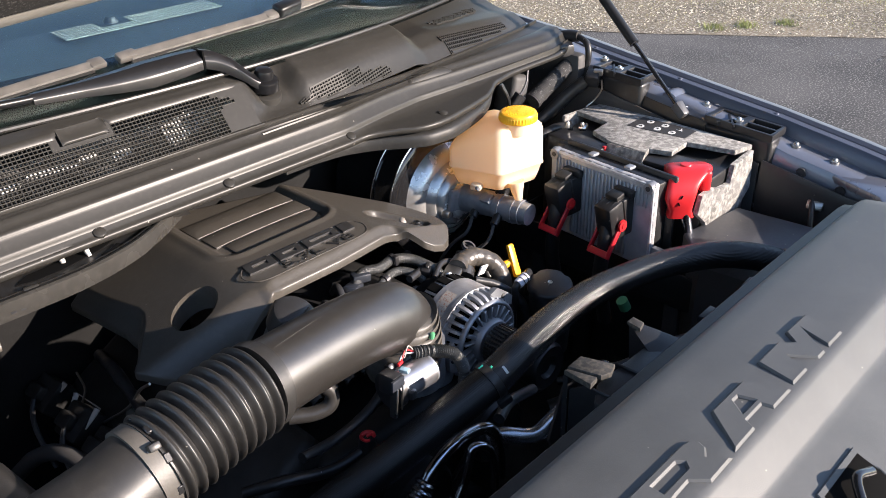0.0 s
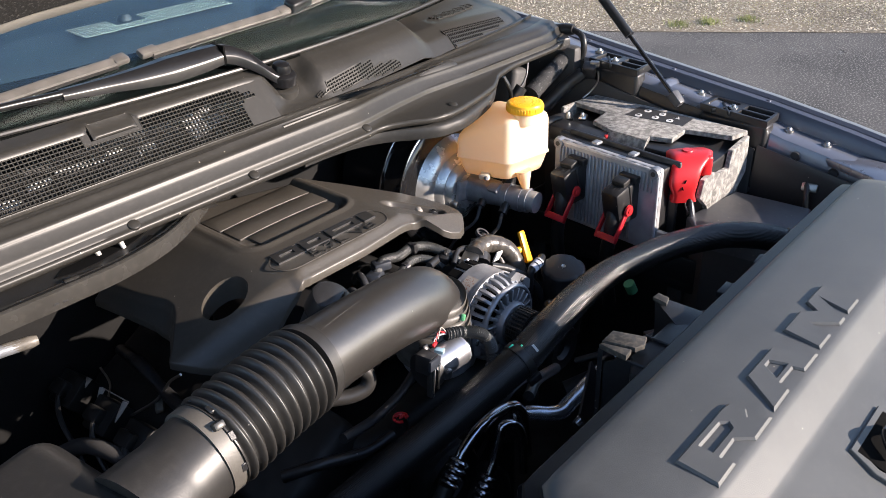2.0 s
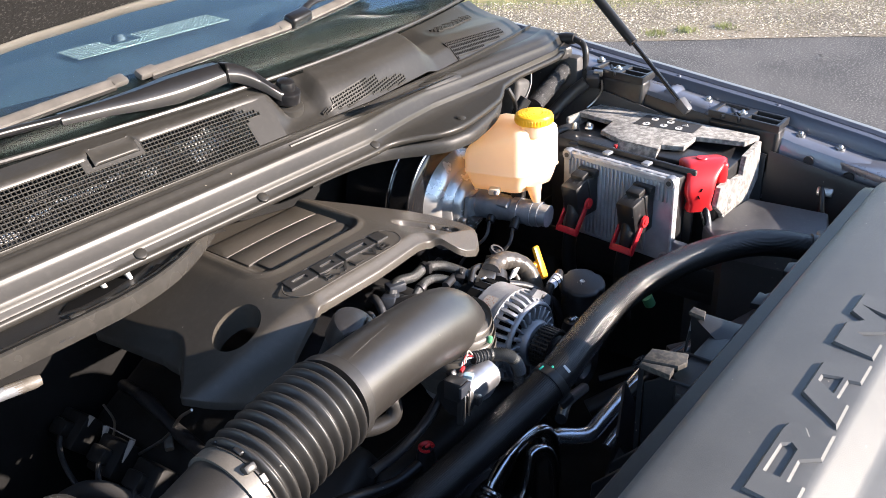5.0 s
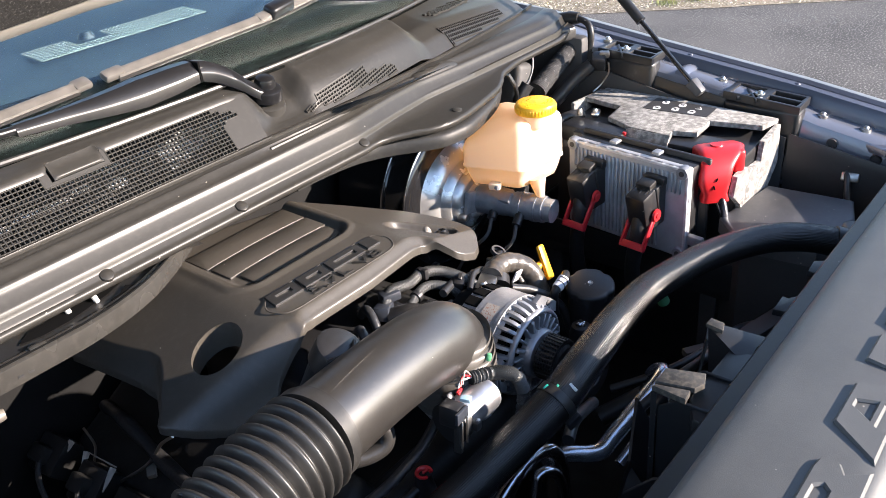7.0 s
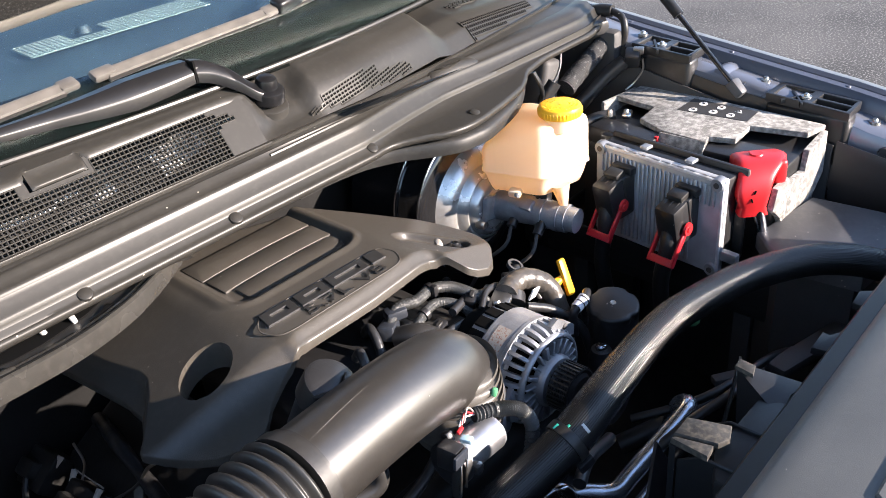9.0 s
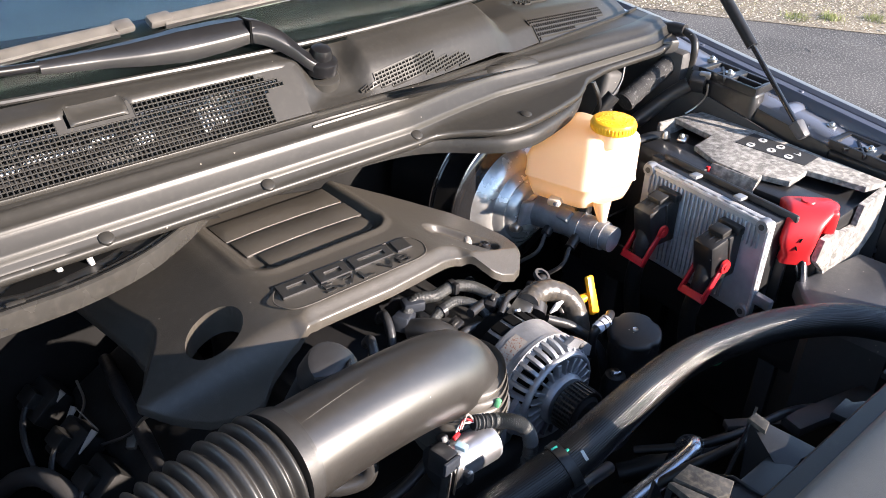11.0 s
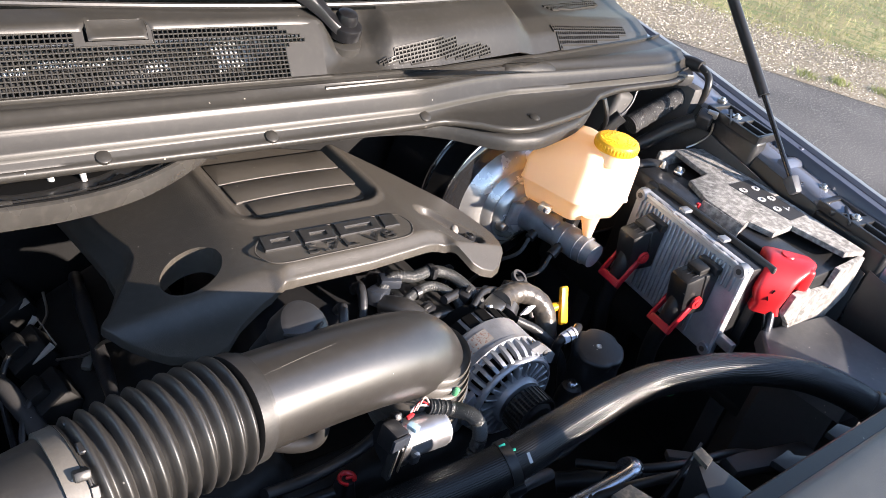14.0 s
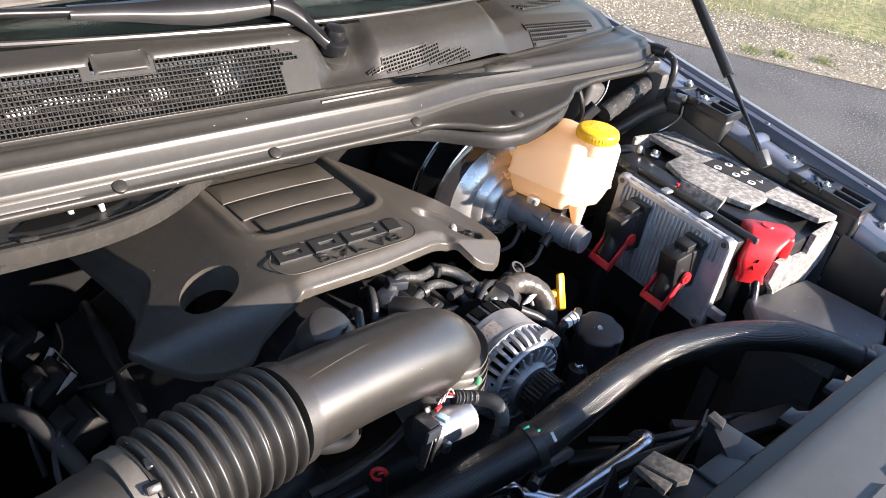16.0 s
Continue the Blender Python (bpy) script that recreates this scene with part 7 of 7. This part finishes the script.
hose_thing("cooler_hose", [(0.66, 0.505, 1.085), (0.70, 0.52, 1.08), (0.76, 0.53, 1.06)], 0.0075, BLACK, "thin dark line below the radiator hose")

# ---- fan shroud behind the radiator cover ----
TABDUST = material("dust_covered_plastic", (0.026, 0.0245, 0.022), 0.65, grain=(260, 0.3), blotch=(45, 0.35), fleck=(160, 0.46, 0.70, (0.080, 0.070, 0.055)))
fan = thing("fan_shroud", (0.8, 0.38, 0.9), "black plastic fan shroud with stiffening ribs and tabs", "fan shroud")
part("deck", loft([[(x, 0.327, 1.196), (x, 0.338, 1.175), (x, 0.350, 1.14), (x, 0.362, 1.09), (x, 0.368, 1.0), (x, 0.368, 0.80)] for x in (0.42, 0.55, 0.70, 0.85, 1.0, 1.15, 1.22)], 0.004), DARKSHROUD, fan)


def rib_plate(x0, x1, pts, label=""):
    """An upright rib between two cross positions, given by its outline in (y, z)."""
    bm = bmesh.new()
    a = [bm.verts.new((x0, y, z)) for y, z in pts]
    b = [bm.verts.new((x1, y, z)) for y, z in pts]
    bm.faces.new(a)
    bm.faces.new(b[::-1])
    for i in range(len(pts)):
        j = (i + 1) % len(pts)
        bm.faces.new((a[j], a[i], b[i], b[j]))
    bmesh.ops.recalc_face_normals(bm, faces=bm.faces)
    bmesh.ops.bevel(bm, geom=bm.edges[:], offset=0.0012, segments=1, affect="EDGES")
    return part("rib", bm, DARKSHROUD, fan, label)


part("tab", prism([(0.650, 0.398), (0.675, 0.399), (0.688, 0.362), (0.672, 0.356), (0.660, 0.361)], 1.2190, 1.2255, None, 0.002), TABDUST, fan, "dusty shroud tab")
part("tab", prism([(0.644, 0.398), (0.648, 0.396), (0.657, 0.364), (0.642, 0.362)], 1.2170, 1.2240, None, 0.0015), TABDUST, fan, "dusty shroud tab")
part("tab_skirt", prism([(0.642, 0.392), (0.675, 0.394), (0.675, 0.399), (0.642, 0.398)], 1.10, 1.2175, None), DARKSHROUD, fan)
part("ledge", prism([(0.660, 0.366), (0.756, 0.365), (0.760, 0.335), (0.630, 0.335), (0.632, 0.350)], 1.1950, 1.2130, None, 0.004), DARKSHROUD, fan)
part("ledge_wall", prism([(0.676, 0.361), (0.756, 0.360), (0.756, 0.366), (0.676, 0.367)], 1.06, 1.196, None), DARKSHROUD, fan)
part("step", prism([(0.690, 0.366), (0.722, 0.366), (0.722, 0.392), (0.690, 0.392)], 1.10, 1.1850, None, 0.004), DARKSHROUD, fan)
wedge = bmesh.new()
tip, tip2, near, far_foot, mid = (wedge.verts.new(q) for q in ((0.765, 0.394, 1.2245), (0.774, 0.394, 1.2245), (0.738, 0.338, 1.2080), (0.800, 0.338, 1.2080), (0.768, 0.342, 1.2150)))
low = [wedge.verts.new(q) for q in ((0.766, 0.388, 1.14), (0.773, 0.388, 1.14), (0.742, 0.338, 1.14), (0.784, 0.338, 1.14))]
for q in ((tip, mid, near), (tip, tip2, mid), (tip2, far_foot, mid), (near, mid, far_foot), (tip, near, low[2], low[0]), (tip2, tip, low[0], low[1]), (far_foot, tip2, low[1], low[3])):
    wedge.faces.new(q)
bmesh.ops.recalc_face_normals(wedge, faces=wedge.faces)
part("wedge", wedge, DARKSHROUD, fan, "wedge-shaped stiffening rib")
part("wedge_cap", prism([(0.763, 0.396), (0.776, 0.396), (0.774, 0.380), (0.760, 0.376)], 1.2235, 1.2285, None, 0.0015), TABDUST, fan, "dusty rib end")
part("tab", prism([(0.876, 0.363), (0.909, 0.364), (0.908, 0.356), (0.935, 0.340), (0.880, 0.340)], 1.1860, 1.1940, None, 0.002), DARKSHROUD, fan)
part("tab", prism([(0.985, 0.360), (1.012, 0.362), (1.030, 0.340), (0.985, 0.340)], 1.1820, 1.1900, None, 0.002), DARKSHROUD, fan)
for x in (0.645, 0.700):
    rib_plate(x, x + 0.003, [(0.338, 1.2170), (0.370, 1.2160), (0.392, 1.200), (0.392, 1.10), (0.338, 1.10)])
for x in (0.50, 0.56, 0.60):
    rib_plate(x, x + 0.004, [(0.335, 1.160), (0.372, 1.150), (0.405, 1.110), (0.410, 1.05), (0.39, 1.05), (0.335, 1.145)])
for k in range(7):
    a = 2 * math.pi * k / 7 + 0.3
    part("fan_blade", loft([[(0.80 + math.cos(a) * r - math.sin(a) * w, 0.44 + q, 0.92 + math.sin(a) * r + math.cos(a) * w) for w, q in ((-0.035, 0.012), (0.0, 0.0), (0.035, -0.012))] for r in (0.06, 0.14, 0.225)], 0.003), BLACK, fan)
part("hub", lathe([(0, 0.03), (0.05, 0.028), (0.062, 0.018), (0.065, -0.02)], T(0.80, 0.46, 0.92, -90, 0, 0), 32), BLACK, fan)
hose_thing("bypass_hose", [(0.90, 0.60, 0.90), (0.96, 0.55, 0.93), (1.03, 0.51, 0.95), (1.10, 0.50, 0.93), (1.15, 0.53, 0.88)], 0.015, RUBBER, "dark coolant hose low beside the fan shroud")
hose_thing("steering_line", [(0.86, 0.56, 1.00), (0.90, 0.50, 1.03), (0.96, 0.47, 1.04), (1.04, 0.46, 1.03), (1.12, 0.45, 1.00)], 0.006, BLACK, "thin black steering line under the radiator hose", "pipe")
hose_thing("cooler_line", [(0.80, 0.50, 1.02), (0.84, 0.47, 1.06), (0.90, 0.45, 1.07), (0.95, 0.46, 1.05), (0.97, 0.49, 1.00)], 0.0065, RUBBER, "dark looping cooler line behind the fan shroud", "pipe")
solid("green_plug", tube([(1.100, 0.607, 1.008), (1.108, 0.603, 0.990)], 0.010, 14, 2), GREEN, "small green plastic plug near the hose", "plug")
solid("radiator_core", rbox((0.92, 0.05, 0.62), T(0.84, 0.30, 0.87), 0.004), DULL, "dark radiator core behind the grille", "radiator")
hose_thing("headlamp_wire", [(1.425, 0.44, 1.14), (1.40, 0.43, 1.125), (1.385, 0.42, 1.08), (1.37, 0.41, 1.02)], 0.005, TAPE, "black headlamp wire hanging on the inner rail", "wiring")
sidebox = thing("headlamp_bracket", (1.24, 0.42, 1.1), "black plastic bracket beside the hose end", "bracket")
part("arm", rbox((0.16, 0.03, 0.016), T(1.10, 0.43, 1.02, 0, 4, -12), 0.004), DULL, sidebox)
part("strut", rbox((0.20, 0.016, 0.012), T(1.08, 0.46, 0.99, 0, 0, -35), 0.003), DULL, sidebox)

# ---- rear corner by the driver's hinge ----
FOAM = material("black_foam", (0.022, 0.022, 0.023), 0.85, grain=(140, 1.0), blotch=(60, 0.4), fleck=(260, 0.58, 0.68, (0.10, 0.10, 0.10)))
corner = thing("wiring_harness", (1.40, 0.95, 1.2), "black taped wiring harness at the rear fender corner", "wiring")
part("sheath", tube([(1.310, 0.972, 1.224), (1.345, 0.970, 1.241), (1.380, 0.968, 1.256), (1.430, 0.966, 1.279)], lambda s: 0.0172 + 0.0005 * math.sin(s * 300) + 0.0003 * math.sin(s * 1710 + 1), 16, 40), FOAM, corner, "fuzzy black foam sheath")
part("trunk", tube([(1.30, 0.985, 1.15), (1.345, 0.955, 1.195), (1.375, 0.930, 1.232), (1.395, 0.905, 1.258)], 0.013, 14, 6), TAPE, corner)
part("connector", rbox((0.030, 0.026, 0.026), T(1.402, 0.894, 1.264, 0, -20, 25), 0.004), BLACK, corner)
part("connector_clip", rbox((0.010, 0.018, 0.012), T(1.408, 0.886, 1.276, 0, -20, 25), 0.002), STEEL, corner)
part("pale_wire", tube([(1.412, 0.880, 1.262), (1.414, 0.880, 1.240), (1.408, 0.892, 1.218), (1.395, 0.902, 1.205)], 0.0022, 8), STEEL, corner, "pale grey wire")
hinge = thing("hinge_cable", (1.45, 0.98, 1.28), "black cable and boot by the hood hinge", "cable")
part("boot", tube([(1.438, 1.020, 1.318), (1.446, 0.985, 1.324), (1.448, 0.965, 1.326)], [0.0125, 0.0135, 0.0110], 16, 4), BLACK, hinge)
part("cable", tube([(1.448, 0.968, 1.326), (1.446, 0.945, 1.318), (1.442, 0.935, 1.300), (1.440, 0.936, 1.272), (1.43, 0.94, 1.24)], 0.0065, 12), BLACK, hinge)
part("rear_cable", tube([(1.438, 1.018, 1.318), (1.42, 1.05, 1.330), (1.40, 1.08, 1.335)], 0.006, 10), BLACK, hinge)
wires = thing("cowl_drain_wires", (1.23, 0.95, 1.25), "pale and dark wires looping under the cowl end", "wiring")
part("dark_wire", tube([(1.185, 0.948, 1.296), (1.192, 0.940, 1.275), (1.205, 0.945, 1.252), (1.215, 0.955, 1.235)], 0.004, 8), BLACK, wires)
part("pale_wire", tube([(1.272, 0.955, 1.300), (1.262, 0.950, 1.280), (1.246, 0.950, 1.262), (1.225, 0.955, 1.250)], 0.0020, 8), GREYPLUG, wires)
part("sheath", tube([(1.24, 0.945, 1.262), (1.225, 0.955, 1.235), (1.215, 0.965, 1.19)], 0.012, 12), TAPE, wires)
part("side_duct", rbox((0.05, 0.05, 0.16), T(1.28, 1.01, 1.20, 0, 14, 0), 0.012, 3), DULL, wires)
solid("cowl_end_cap", prism([(1.30, 1.005), (1.42, 0.955), (1.455, 0.99), (1.45, 1.08), (1.34, 1.08)], 1.295, 1.318, None, 0.006, 2), BLACK, "black plastic end cap of the cowl by the hinge", "cowl cap")
solid("side_wall_rear", rbox((0.03, 0.25, 0.5), T(1.425, 1.06, 1.05), 0.01), DULL, "dark rear inner wall below the hinge", "panel", kind="structure")

# ---- roadside ----
random.seed(4)
def scatter_stones():
    verts, faces = [], []
    for k in range(20000):
        s, d = random.uniform(-7.5, 5.5), 6.84 + 1.5 * random.random() ** 0.8
        r = random.uniform(0.004, 0.012)
        c = EDGE_N * d + EDGE_T * s + Vector((0, 0, 0.004 + r * 0.25))
        base = len(verts)
        for q in ((1, 0, 0), (0, 1, 0), (-1, 0, 0), (0, -1, 0), (0, 0, 0.75), (0, 0, -0.75)):
            verts.append(tuple(c[i] + q[i] * r * random.uniform(0.65, 1.15) for i in range(3)))
        for a, b in ((0, 1), (1, 2), (2, 3), (3, 0)):
            faces.append((base + a, base + b, base + 4))
            faces.append((base + b, base + a, base + 5))
    me = bpy.data.meshes.new("gravel_stones")
    me.from_pydata(verts, [], faces)
    me.materials.append(STONE)
    return tagged(new("gravel_stones", me), "loose pale gravel stones beside the tarmac", "gravel", kind="stuff")


def blades(name, count, place, size, mat, label):
    verts, faces = [], []
    for k in range(count):
        p = place()
        a, h = random.uniform(0, math.tau), size * random.uniform(0.5, 1.2)
        w = Vector((math.cos(a), math.sin(a), 0)) * 0.0028
        lean = Vector((random.uniform(-0.5, 0.5), random.uniform(-0.5, 0.5), 1)) * h
        base = len(verts)
        verts += [tuple(p - w), tuple(p + w), tuple(p + lean * 0.55 + w * 0.7), tuple(p + lean + Vector((0, 0, -0.15 * h)))]
        faces += [(base, base + 1, base + 2), (base, base + 2, base + 3)]
    me = bpy.data.meshes.new(name)
    me.from_pydata(verts, [], faces)
    me.materials.append(mat)
    return tagged(new(name, me), label, "grass", kind="stuff")


scatter_stones()
STRAW = material("dry_straw", (0.34, 0.31, 0.14), 0.7, blotch=(2.0, 0.4))
blades("grass", 26000, lambda: EDGE_N * (8.0 + 4.5 * random.random() ** 1.3) + EDGE_T * random.uniform(-6.5, 5.0), 0.032, GRASS, "green and yellow roadside grass beyond the gravel")
blades("straw", 12000, lambda: EDGE_N * (6.95 + 1.6 * random.random()) + EDGE_T * random.uniform(-6.5, 5.0), 0.018, STRAW, "short dry straw lying over the gravel")
blades("dry_grass", 26000, lambda: EDGE_N * (7.9 + 5.5 * random.random()) + EDGE_T * random.uniform(-6.5, 5.0), 0.035, STRAW, "dry straw-coloured grass beyond the gravel")
for s, d in ((-0.74, 7.02), (-0.99, 7.10), (-1.31, 7.2)):
    blades("grass_tuft", 150, lambda: EDGE_N * (d + random.gauss(0, 0.05)) + EDGE_T * (s + random.gauss(0, 0.045)) + Vector((0, 0, 0.004)), 0.045, GRASS, "small green grass tuft growing in the gravel")


def scuffs():
    """Pale arcs scratched into the tarmac."""
    verts, faces = [], []
    spots = [(5.665, 2.697), (5.967, 2.438), (6.167, 2.391), (6.181, 2.017), (6.265, 1.687), (6.0, 2.9), (5.2, 2.5)]
    for k in range(70):
        x, y = spots[k % 7]
        c = Vector((x + random.gauss(0, 0.09), y + random.gauss(0, 0.09), 0))
        a, ln, bend = 0.4 + random.gauss(0, 0.5), random.uniform(0.03, 0.14), random.uniform(-0.9, 0.9)
        w = random.uniform(0.002, 0.005)
        base = len(verts)
        for i in range(7):
            t = i / 6
            ang = a + bend * t
            p = c + Vector((math.cos(ang), math.sin(ang), 0)) * ln * t
            side = Vector((-math.sin(ang), math.cos(ang), 0)) * w * (0.25 + math.sin(math.pi * t) * random.uniform(0.5, 1.0))
            verts += [tuple(p + side + Vector((0, 0, 0.0035))), tuple(p - side + Vector((0, 0, 0.0035)))]
            if i:
                faces.append((base + 2 * i - 2, base + 2 * i - 1, base + 2 * i + 1, base + 2 * i))
    me = bpy.data.meshes.new("tarmac_scratches")
    me.from_pydata(verts, [], faces)
    me.materials.append(SCUFF)
    tagged(new("tarmac_scratches", me), "pale scratches worn into the dark tarmac", "scratches", kind="stuff")


scuffs()
